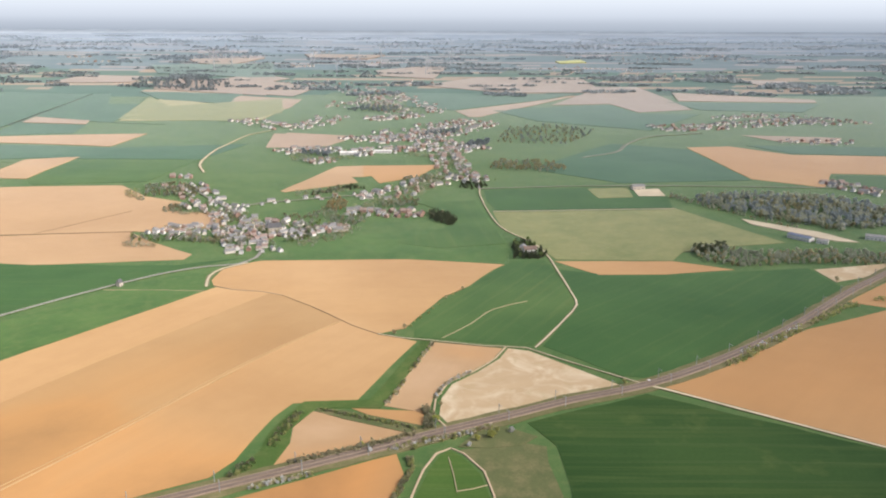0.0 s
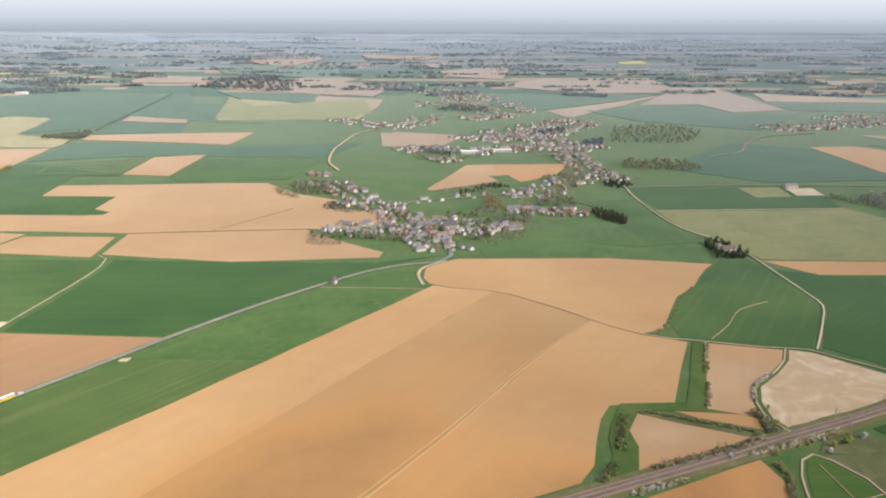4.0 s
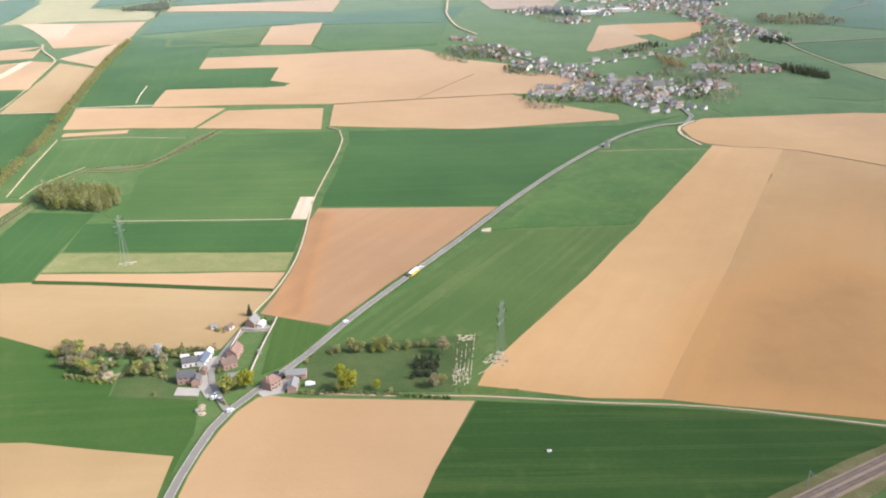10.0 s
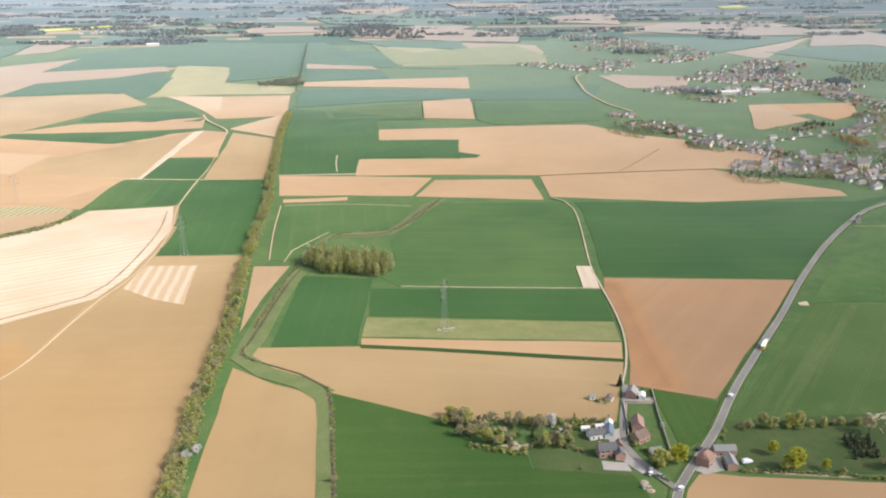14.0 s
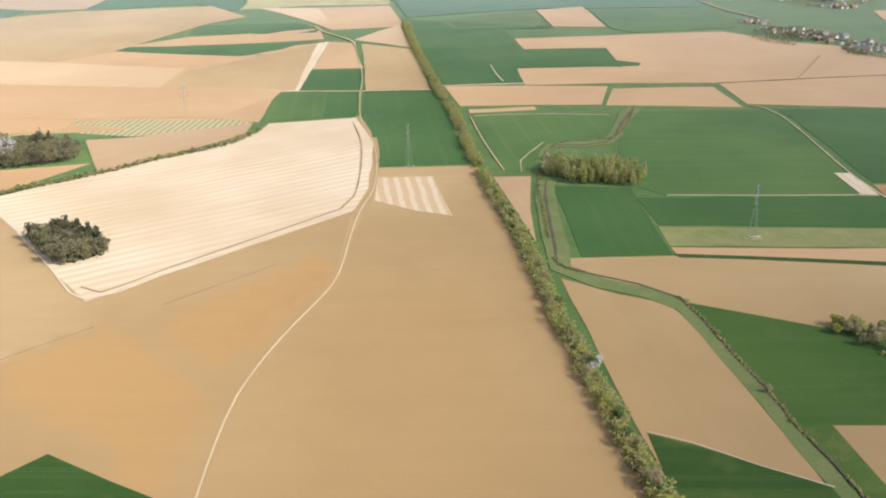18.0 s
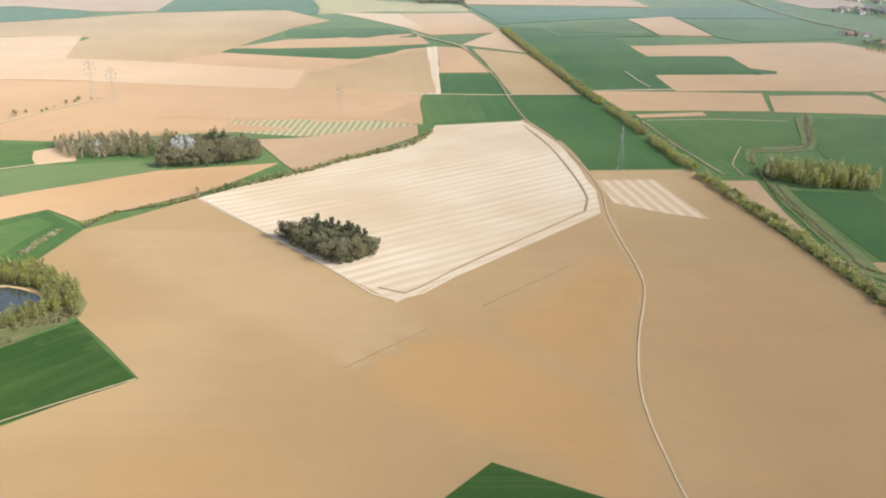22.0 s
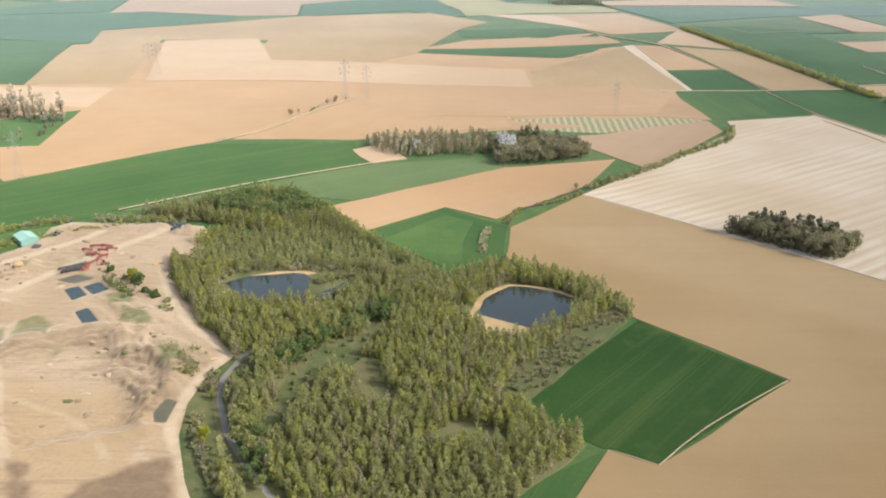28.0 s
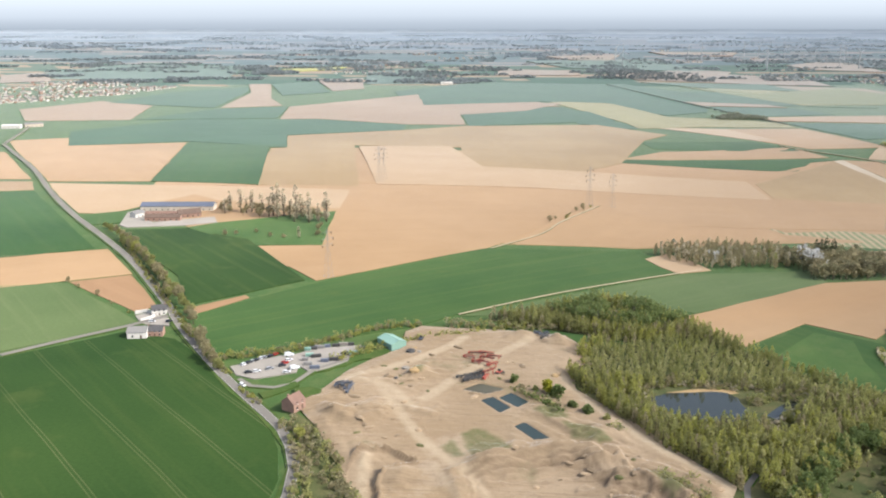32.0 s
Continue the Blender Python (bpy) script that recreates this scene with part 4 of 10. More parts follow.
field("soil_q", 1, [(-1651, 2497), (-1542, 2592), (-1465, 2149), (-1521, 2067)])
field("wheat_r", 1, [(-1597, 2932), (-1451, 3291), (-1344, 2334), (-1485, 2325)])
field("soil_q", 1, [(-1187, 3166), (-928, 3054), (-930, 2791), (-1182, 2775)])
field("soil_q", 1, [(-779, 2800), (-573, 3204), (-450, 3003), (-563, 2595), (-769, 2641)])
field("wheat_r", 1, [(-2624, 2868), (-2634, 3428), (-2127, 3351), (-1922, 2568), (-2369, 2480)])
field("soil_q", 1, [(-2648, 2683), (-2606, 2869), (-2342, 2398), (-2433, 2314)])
field("rough", 1, [(-1214, 400), (-1205, 390), (-1191, 362), (-1182, 342), (-1178, 316), (-1175, 297), (-1195, 297), (-1195, 324), (-1198, 345), (-1206, 370)])
field("rough", 1, [(-1082, 348), (-1073, 358), (-1062, 348), (-1063, 322), (-1052, 281), (-1044, 262), (-1064, 259), (-1072, 286), (-1079, 311), (-1083, 328)])
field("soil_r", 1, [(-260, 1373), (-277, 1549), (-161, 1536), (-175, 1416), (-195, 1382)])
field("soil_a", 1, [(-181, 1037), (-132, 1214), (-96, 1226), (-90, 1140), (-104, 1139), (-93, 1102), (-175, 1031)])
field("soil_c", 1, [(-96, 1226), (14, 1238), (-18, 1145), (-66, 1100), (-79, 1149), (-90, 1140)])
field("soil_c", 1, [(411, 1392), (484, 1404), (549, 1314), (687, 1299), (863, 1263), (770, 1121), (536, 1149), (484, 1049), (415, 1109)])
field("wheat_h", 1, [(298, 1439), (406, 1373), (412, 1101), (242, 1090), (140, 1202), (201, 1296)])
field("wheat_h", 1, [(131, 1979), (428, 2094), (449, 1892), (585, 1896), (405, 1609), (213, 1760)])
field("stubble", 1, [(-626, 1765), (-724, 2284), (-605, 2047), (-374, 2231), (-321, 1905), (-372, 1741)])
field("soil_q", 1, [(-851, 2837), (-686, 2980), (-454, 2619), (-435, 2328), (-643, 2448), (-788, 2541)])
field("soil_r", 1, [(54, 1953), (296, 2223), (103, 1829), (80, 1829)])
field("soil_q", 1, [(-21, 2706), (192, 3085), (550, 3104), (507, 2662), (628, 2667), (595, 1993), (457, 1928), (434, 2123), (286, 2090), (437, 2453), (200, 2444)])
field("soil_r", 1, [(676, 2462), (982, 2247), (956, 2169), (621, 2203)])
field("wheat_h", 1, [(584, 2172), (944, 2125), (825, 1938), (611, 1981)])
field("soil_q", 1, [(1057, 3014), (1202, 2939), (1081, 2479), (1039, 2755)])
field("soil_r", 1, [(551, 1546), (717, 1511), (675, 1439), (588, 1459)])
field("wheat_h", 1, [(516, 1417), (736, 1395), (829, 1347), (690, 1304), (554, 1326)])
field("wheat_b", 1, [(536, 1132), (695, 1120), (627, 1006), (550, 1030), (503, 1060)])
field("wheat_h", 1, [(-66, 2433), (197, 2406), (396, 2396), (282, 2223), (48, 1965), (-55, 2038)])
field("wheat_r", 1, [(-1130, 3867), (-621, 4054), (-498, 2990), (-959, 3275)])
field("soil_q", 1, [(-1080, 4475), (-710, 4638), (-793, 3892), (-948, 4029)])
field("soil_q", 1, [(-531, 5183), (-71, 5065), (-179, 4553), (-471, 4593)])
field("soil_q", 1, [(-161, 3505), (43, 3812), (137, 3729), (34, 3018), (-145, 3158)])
field("rape", 1, [(731, 4349), (900, 4520), (855, 4240), (710, 4171)])
field("rape", 1, [(-1930, 3121), (-1743, 3323), (-1737, 3088), (-1859, 2955)])
field("wheat_c", 1, [(-226, 255), (-206, 266), (-179, 278), (-153, 289), (-161, 262), (-169, 237), (-239, 236)])
field("soil_d", 1, [(-152, 290), (-134, 298), (-116, 308), (-119, 296), (-122, 285), (-119, 272), (-115, 255), (-128, 230), (-168, 237), (-161, 262)])
field("soil_c", 1, [(-113, 309), (-97, 318), (-35, 353), (-16, 363.5), (-12, 345), (-17, 322), (-21, 300), (-28, 250), (-87, 234), (-126, 230), (-113, 254), (-118, 273), (-120, 286), (-118, 297)])
field("wheat_c", 2, [(-605, 297), (-593, 291), (-560, 270), (-557, 252), (-603, 253), (-604, 271)])
field("soil_b", 1, [(-547.8, 299.7), (-511, 298.4), (-458, 287), (-458, 266), (-457, 236), (-541, 238), (-544.7, 270)])
field("grass", 1, [(-558, 299), (-548, 299.9), (-544.7, 270), (-541, 238), (-551, 238), (-553, 270)])
field("wheat_c", 2, [(-564, 437), (-505, 428), (-444, 417), (-444, 414), (-505, 424), (-563, 433)])
field("soil_b", 0.5, [(-931, 536), (-853, 433), (-817, 392), (-772, 434), (-713, 498), (-708, 535), (-711, 603), (-717, 656), (-735, 721)])
field("pasture", 2, [(-1032, 468), (-1004, 503), (-991, 493), (-997, 465), (-998, 440), (-1004, 432)])
field("soil_b", 0.5, [(-736, 242), (-738, 267), (-739, 318), (-732, 361), (-717, 418), (-719, 473), (-717, 507), (-704, 567), (-706, 457), (-711, 412), (-726, 361), (-734, 318), (-734, 267), (-733, 241)])
field("chalk_c", 2, [(-1059, 629), (-1043, 645), (-1033, 631), (-1025, 610), (-1045, 599), (-1053, 612)])
field("soil_a", 2, [(-653, 723), (-603, 725), (-602, 715), (-652, 713)])

# ---- roads, tracks, ditches, the railway ----
way("road", 3.3, [(-452, 230), (-453.5, 250), (-454, 266), (-453, 276), (-451, 289), (-448.5, 302), (-444, 314), (-437.6, 325), (-430.7, 335.7), (-421, 352), (-403, 387), (-376, 433), (-354, 470), (-322, 527), (-282, 592), (-238, 654), (-212, 684), (-186, 702), (-162, 710), (-152, 730), (-151, 750)])
way("road", 2.6, [(-445.4, 313.3), (-450.1, 322.3), (-454.7, 332.6), (-457, 341.2), (-456.4, 349.9), (-454.4, 360.4), (-452, 371), (-449, 383), (-448, 391)])
way("track", 0.75, [(-449, 391), (-444, 409), (-439, 437), (-437, 470), (-438, 523), (-438, 554), (-432, 641), (-431, 683), (-435, 706), (-445, 716)])
way("path", 0.45, [(-167, 643.5), (-149, 631.8), (-127.5, 626.9), (-110, 616.3)])
way("furrow", 0.3, [(-110, 616.3), (-84.9, 587.6), (-69.4, 567.7), (-51.3, 543.3), (-34, 526.5)])
way("track", 0.8, [(-34, 526.5), (-17, 518), (0, 513.9), (32.4, 504), (58.9, 500.4), (74.6, 484), (94, 466), (120, 443)])
way("track", 1.7, [(120, 443), (128, 438), (216, 373.5), (309, 311)])
way("path", 0.25, [(7.3, 518.2), (26.2, 546.3), (43.5, 578.9), (69.3, 598.4)])
way("path", 0.4, [(-247.7, 633.3), (-202.6, 631.7), (-170.2, 629)])
way("track", 1.1, [(64, 501), (72, 517), (91, 558), (104, 590), (105, 619), (104, 676), (102, 739), (94, 788), (72, 850), (63, 934), (59, 1030), (61, 1065)])
way("road", 3.0, [(61, 1065), (168, 1074), (294, 1067), (443, 1050), (512, 1049)])
way("track", 2.0, [(-172, 641), (-177, 671), (-172, 695), (-155, 714)])
way("road", 4.0, [(226, 1295), (288, 1347), (324, 1432), (384, 1522), (487, 1569)])
way("road", 4.0, [(61, 1065), (54, 1142), (39, 1252), (29, 1384), (23, 1547)])
way("road", 3.2, [(-151, 745), (-155, 778), (-168, 810), (-178, 852), (-193, 890), (-216, 929), (-234, 955), (-262, 997), (-300, 1060)])
way("road", 2.6, [(-216, 934), (-191, 966), (-152, 988), (-84, 1024)])
way("track", 2.5, [(-298, 1139), (-320, 1207), (-329, 1325), (-326, 1389), (-317, 1522), (-290, 1589)])
way("path", 0.65, [(-736, 265), (-737, 282), (-737, 322), (-730, 361), (-719, 400), (-715, 424), (-715, 473), (-714, 507), (-710, 546), (-713, 604), (-721, 659), (-733, 708), (-741, 779), (-747, 863), (-768, 1004)])
way("track", 1.8, [(-768, 1004), (-775, 1032), (-812, 1095), (-830, 1140)])
way("track", 1.5, [(-824, 815), (-783, 809), (-744, 801), (-683, 793)])
way("road", 3.6, [(-1226, 270), (-1215, 295), (-1206, 316), (-1202.5, 329), (-1201.5, 343), (-1203.5, 359), (-1208, 373), (-1214, 385), (-1223, 397), (-1238, 416), (-1257, 442), (-1283, 481), (-1298, 507)])
way("road", 4.0, [(-1298, 507), (-1324, 548), (-1357, 597), (-1396, 648), (-1446, 712), (-1509, 801), (-1589, 922), (-1705, 1080), (-1728, 1116), (-1772, 1232), (-1814, 1338)])
way("road", 3.0, [(-1343, 443), (-1325, 462), (-1307, 480), (-1299, 489), (-1294, 495)])
way("track", 0.9, [(-1162, 509), (-1111, 552), (-1045, 600), (-1030, 611)])
way("track", 0.9, [(-1149, 638), (-1117, 683), (-1103, 720), (-1070, 785)])
way("path", 0.9, [(-13, 300), (-8.6, 324.7), (-3.3, 349.6), (2.3, 363.8), (9, 369.2), (15, 364), (23.6, 347.7), (26.5, 327.4), (26, 300)])
way("path", 0.3, [(8, 360), (10, 343), (11, 330)])
way("path", 0.3, [(11, 331), (18, 333), (24, 336)])
way("path", 0.9, [(45.7, 501.7), (38.1, 482.7), (24.3, 462.3), (9.4, 445.9), (2.5, 424.3), (1.1, 404.2), (7.3, 391)])
way("path", 0.75, [(-634, 571), (-644, 637), (-652, 705)])
way("path", 0.5, [(-624, 567), (-623, 590), (-605, 630)])
way("path", 0.7, [(-419, 323), (-389, 319), (-355, 316), (-310, 308), (-271, 302), (-213, 285)])
way("grassway", 11.0, [(-611, 550), (-614, 525), (-616, 476), (-616, 446), (-617, 424), (-602, 407), (-584, 396.5), (-573, 385)])
way("grassway", 6.0, [(-574, 386), (-569.8, 362), (-566, 334), (-562.6, 310.7), (-560.7, 290), (-557.5, 270), (-555, 245)])
way("grassway", 9.0, [(-599, 622), (-565, 625), (-543, 681), (-530, 712)])
way("ditch", 1.3, [(-611, 550), (-614, 525), (-616, 476), (-617, 446), (-618.5, 427), (-604.6, 416.7), (-586.6, 405.4), (-572.7, 391)])
way("ditch", 1.1, [(-572.7, 391), (-568.1, 369.8), (-564.2, 341.4), (-560.4, 318.9), (-558.6, 297.8), (-555.3, 283.4), (-553, 268), (-550, 240)])
way("ditch", 2.0, [(-599, 622), (-565, 625), (-543, 681), (-530, 712)])
way("ditch", 1.5, [(-975, 488), (-970, 511), (-947, 525), (-931, 541)])
way("ditch", 1.2, [(-946, 534), (-935, 544), (-917, 555)])
way("headland", 1.0, [(-929, 536), (-885, 482), (-848, 434), (-819, 400), (-795, 424), (-760, 462), (-718, 507)])
way("furrow", 0.9, [(-826, 413), (-815, 407), (-792, 435), (-761, 470), (-725, 510)])
way("furrow", 1.0, [(-738, 700), (-727, 646), (-721, 580), (-720, 531), (-725, 510)])
way("furrow", 0.7, [(-445.8, 790), (-375.7, 805), (-285, 824)])
way("furrow", 0.8, [(-375.1, 807), (-355.5, 840.2), (-316.9, 909.4)])
way("headland", 1.2, [(-673, 805), (-638, 803), (-603, 801)])
way("headland", 1.4, [(-902, 576), (-910, 562), (-921, 549)])
way("path", 0.25, [(-952, 295), (-934, 313), (-902, 338)])
way("path", 0.3, [(-964, 302), (-958, 299), (-952, 295)])
way("headland", 0.9, [(68, 934), (154, 935), (269, 935)])
way("road", 1.8, [(-1066.7, 366.0), (-1071.5, 358.0), (-1075.0, 343.0), (-1073.2, 330.0), (-1067.0, 312.0), (-1059.0, 297.5), (-1047, 279)])
way("rail", 9.0, [(-275, 243), (-236, 263), (-212, 275), (-183, 288), (-37, 362), (-1, 382), (39, 403), (73, 422), (121, 445), (174, 484), (239, 543), (313, 621), (370, 675), (511, 810)])
way("ditch", 1.6, [(-116, 308), (-119, 295), (-121, 285), (-119, 272), (-114, 256)])
way("headland", 0.35, [(-605, 298), (-593, 292), (-576, 280), (-559, 270)])
way("headland", 0.2, [(-549, 519), (-497, 515), (-445, 512)])
way("headland", 0.9, [(-622, 811), (-627, 843), (-630, 875)])
way("road", 2.0, [(-1240, 425), (-1234, 419), (-1225, 418), (-1219, 422), (-1214, 436), (-1204, 447), (-1193, 453)])
way("swath", 0.8, [(-60.2, 552), (-103, 482), (-154, 384), (-209.5, 289)])
way("swath", 0.5, [(-62.5, 551), (-105, 483), (-156, 386), (-212.5, 290)])
way("furrow", 0.3, [(-833.6, 344.6), (-820, 359), (-805.2, 374.2)])
way("furrow", 0.3, [(-784, 393.8), (-765, 413.5), (-745.1, 434.1)])
way("grassway", 6.0, [(-538, 704), (-550, 666), (-560, 631), (-581, 628), (-601, 623), (-609, 595)])
way("headland", 0.3, [(-649, 705), (-606, 704), (-551, 695)])

# ---- trees, hedges, woods ----
MAT["leaf_rust"] = leaf("rusty_buds", (0.33, 0.225, 0.105), (0.46, 0.325, 0.155))
MAT["leaf_pond"] = leaf("dull_olive_leaves", (0.27, 0.27, 0.10), (0.37, 0.36, 0.145))
MAT["leaf_copse"] = leaf("dark_brown_twigs", (0.165, 0.152, 0.092), (0.245, 0.222, 0.135))
MAT["leaf_twig"] = leaf("grey_brown_twigs", (0.245, 0.23, 0.13), (0.35, 0.32, 0.19))
# grey-green with haze mixed in for village trees; the strip wood takes it too
MAT["leaf_mist"] = leaf("haze_greyed_foliage", (0.31, 0.32, 0.245), (0.42, 0.42, 0.32))
MAT["leaf_pale"] = leaf("pale_twigs", (0.46, 0.41, 0.295), (0.60, 0.53, 0.39))
# far, dim and haze leaves: distance haze is put into the leaf colour
MAT["leaf_far"] = leaf("far_hazed_foliage", (0.258, 0.285, 0.282), (0.33, 0.355, 0.348))
MAT["leaf_dim"] = leaf("remote_hazed_foliage", (0.29, 0.328, 0.348), (0.345, 0.38, 0.40))
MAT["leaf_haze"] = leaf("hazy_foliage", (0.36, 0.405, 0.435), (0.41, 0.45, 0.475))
def fast_mesh(name, verts, quads, materials, slots=None):
    me = bpy.data.meshes.new(name)
    verts, quads = np.asarray(verts, np.float32), np.asarray(quads, np.int32)
    me.vertices.add(len(verts))
    me.vertices.foreach_set("co", verts.ravel())
    me.loops.add(quads.size)
    me.loops.foreach_set("vertex_index", quads.ravel())
    me.polygons.add(len(quads))
    me.polygons.foreach_set("loop_start", np.arange(0, quads.size, 4, dtype=np.int32))
    for mat in materials:
        me.materials.append(mat)
    if slots is not None:
        me.polygons.foreach_set("material_index", np.asarray(slots, np.int32))
    me.update(calc_edges=True)
    return me


def tufts(rng, centres, size, upright=0.0):
    """A leafy tuft, a bent four-cornered scrap, at every centre."""
    n = len(centres)
    a = rng.normal(size=(n, 3))
    a[:, 2] = a[:, 2] * 0.6 + upright * np.sign(a[:, 2])
    a /= np.linalg.norm(a, axis=1)[:, None]
    b = np.cross(a, rng.normal(size=(n, 3)))
    b /= np.linalg.norm(b, axis=1)[:, None]
    s = size * rng.uniform(0.55, 1.25, (n, 1))
    v = np.stack([centres + s * (a * i + b * j) * rng.uniform(0.6, 1.2, (n, 1)) for i, j in ((-1, -0.8), (1, -1), (0.8, 1), (-1.1, 0.9))], 1)
    return v.reshape(-1, 3), np.arange(4 * n).reshape(-1, 4)


def crown_points(rng, n, shape, h, r):
    """Places for tufts in a lumpy crown of height h and radius r; shape: round, tall, cone or bush."""
    if shape == "cone":
        z = 1 - np.sqrt(rng.uniform(0, 1, n))
        rad = (1 - z) * (0.75 + 0.25 * np.sin(z * 40)) * np.sqrt(rng.uniform(0.35, 1, n))
        ang = rng.uniform(0, 2 * np.pi, n)
        return np.stack([r * rad * np.cos(ang), r * rad * np.sin(ang), h * (0.08 + 0.92 * z)], 1)
    if shape == "spire":
        z = rng.beta(1.6, 1.7, n)
        rad = np.clip(1.1 * (1 - z ** 2.4), 0.10, 1) * np.minimum(1, 0.35 + 3 * z) * np.sqrt(rng.uniform(0.1, 1, n))
        ang = rng.uniform(0, 2 * np.pi, n)
        lean = rng.normal(0, 0.05, 2) * h
        return np.stack([r * rad * np.cos(ang) + lean[0] * z, r * rad * np.sin(ang) + lean[1] * z, h * (0.10 + 0.92 * z)], 1)
    lobes = {"round": 9, "tall": 9, "bush": 6}[shape]
    low = {"round": 0.30, "tall": 0.14, "bush": 0.06}[shape]
    lz = rng.uniform(low + 0.08, 0.86, lobes)
    spread = np.sin(np.clip((lz - low) / (1 - low), 0, 1) * np.pi) ** 0.6
    la = np.arange(lobes) * 2.4 + rng.uniform(0, 1, lobes)
    ld = spread * r * rng.uniform(0.35, 0.75, lobes)
    centre = np.stack([ld * np.cos(la), ld * np.sin(la), lz * h], 1)
    centre[0] = (0, 0, 0.88 * h)
    lr = r * rng.uniform(0.36, 0.58, lobes)
    k = rng.integers(0, lobes, n)
    d = rng.normal(size=(n, 3))
    d /= np.linalg.norm(d, axis=1)[:, None]
    d *= (rng.uniform(0.35, 1, n) ** 0.5)[:, None]
    d[:, 2] *= 0.9 if shape != "tall" else 1.5
    p = centre[k] + d * lr[k, None]
    p[:, 2] = np.clip(p[:, 2], 0.05 * h, h)
    return p


def trunk_bm(h, r, rng, limbs=5):
    """A tapered trunk with limbs that fork out into the crown."""
    bm = bmesh.new()

    def spar(a, b, r0, r1, n=5):
        d = (b - a).normalized()
        u = d.orthogonal().normalized()
        w = d.cross(u)
        ring = [[bm.verts.new(c + (u * math.cos(t) + w * math.sin(t)) * q) for t in [2 * math.pi * i / n for i in range(n)]] for c, q in ((a, r0), (b, r1))]
        for i in range(n):
            bm.faces.new((ring[0][i], ring[0][(i + 1) % n], ring[1][(i + 1) % n], ring[1][i]))

    top = Vector((rng.uniform(-0.03, 0.03) * h, rng.uniform(-0.03, 0.03) * h, h * 0.8))
    spar(Vector((0, 0, -0.3)), top * 0.5, h * 0.030, h * 0.020)
    spar(top * 0.5, top, h * 0.020, h * 0.006)
    for i in range(limbs):
        a = top * rng.uniform(0.35, 0.75)
        ang = i * 2.4 + rng.uniform(0, 1)
        spar(a, a + Vector((math.cos(ang) * r * 0.7, math.sin(ang) * r * 0.7, h * 0.2)), h * 0.011, h * 0.004, 4)
    return bm


KINDS = {  # shape, height, radius, leaf, tufts, tuft size, name, label
    "spring": ("round", 7.0, 2.9, "leaf_spring", 420, 0.42, "broadleaf_tree", "broadleaf tree in fresh yellow-green spring leaf"),
    "green": ("round", 7.0, 2.8, "leaf_green", 420, 0.42, "broadleaf_tree", "broadleaf tree in green leaf"),
    "bare": ("round", 7.5, 2.7, "leaf_bare", 330, 0.36, "budding_tree", "greyish-brown budding tree with sparse twigs"),
    "olive": ("round", 6.5, 2.7, "leaf_olive", 400, 0.40, "broadleaf_tree", "olive-toned tree coming into leaf"),
    "yellow": ("round", 6.0, 2.4, "leaf_yellow", 400, 0.40, "yellow_tree", "bright yellow-green tree in early leaf"),
    "white": ("bush", 4.0, 2.3, "leaf_white", 330, 0.36, "blossom_tree", "tree covered in white spring blossom"),
    "bush": ("bush", 2.8, 1.7, "leaf_olive", 220, 0.34, "bush", "low olive-brown hedge bush"),
    "greenbush": ("bush", 2.6, 1.7, "leaf_green", 220, 0.34, "bush", "low rounded green bush"),
    "poplar": ("tall", 10.0, 1.8, "leaf_pale", 260, 0.24, "poplar_tree", "tall slim budding poplar"),
    "conifer": ("cone", 7.5, 1.9, "leaf_dark", 420, 0.36, "conifer_tree", "dark green conifer"),
}
_trees, _tree_rng = {}, random.Random(11)


def tree(kind, x, y, size=1.0, note=""):
    """One tree with trunk and crown; later ones of a kind share their meshes."""
    shape, h, r, mat, n, tuft, name, label = KINDS[kind]
    variant = _tree_rng.randrange(3)
    m = Matrix.Translation(land(x, y, 0.05)) @ Matrix.Rotation(_tree_rng.uniform(0, 6.28), 4, "Z") @ Matrix.Diagonal((size * _tree_rng.uniform(0.9, 1.12),) * 2 + (size * _tree_rng.uniform(0.88, 1.12), 1))
    if (kind, variant) in _trees:
        ob = copy_thing(_trees[kind, variant], m)
    else:
        ob = new(name)
        rng = np.random.default_rng(len(_trees) * 13 + 5)
        part("trunk", trunk_bm(h, r, random.Random(variant), 3 if shape in ("cone", "bush") else 5), MAT["bark"], ob)
        v, q = tufts(rng, crown_points(rng, n, shape, h, r), tuft)
        crown = new("crown", fast_mesh("crown", v, q, [MAT[mat]]))
        crown.parent = ob
        ob.matrix_basis = m
        _trees[kind, variant] = ob
    return tagged(ob, label + (" " + note if note else ""), "bush" if "bush" in kind else "tree")


def row(kinds, points, gap, spread=1.0, size=(0.7, 1.1), seed=1, note="", group=""):
    """Trees along a plan line, at uneven steps and to both sides of it."""
    rng = random.Random(seed)
    line = smooth_line(points, 2.0)
    left = 0.0
    for a, b in zip(line, line[1:]):
        left -= (b - a).length
        if left <= 0:
            left = gap * rng.uniform(0.6, 1.5)
            ob = tree(rng.choice(kinds), a.x + rng.uniform(-spread, spread), a.y + rng.uniform(-spread, spread), rng.uniform(*size), note)
            if group:
                ob["group"] = group


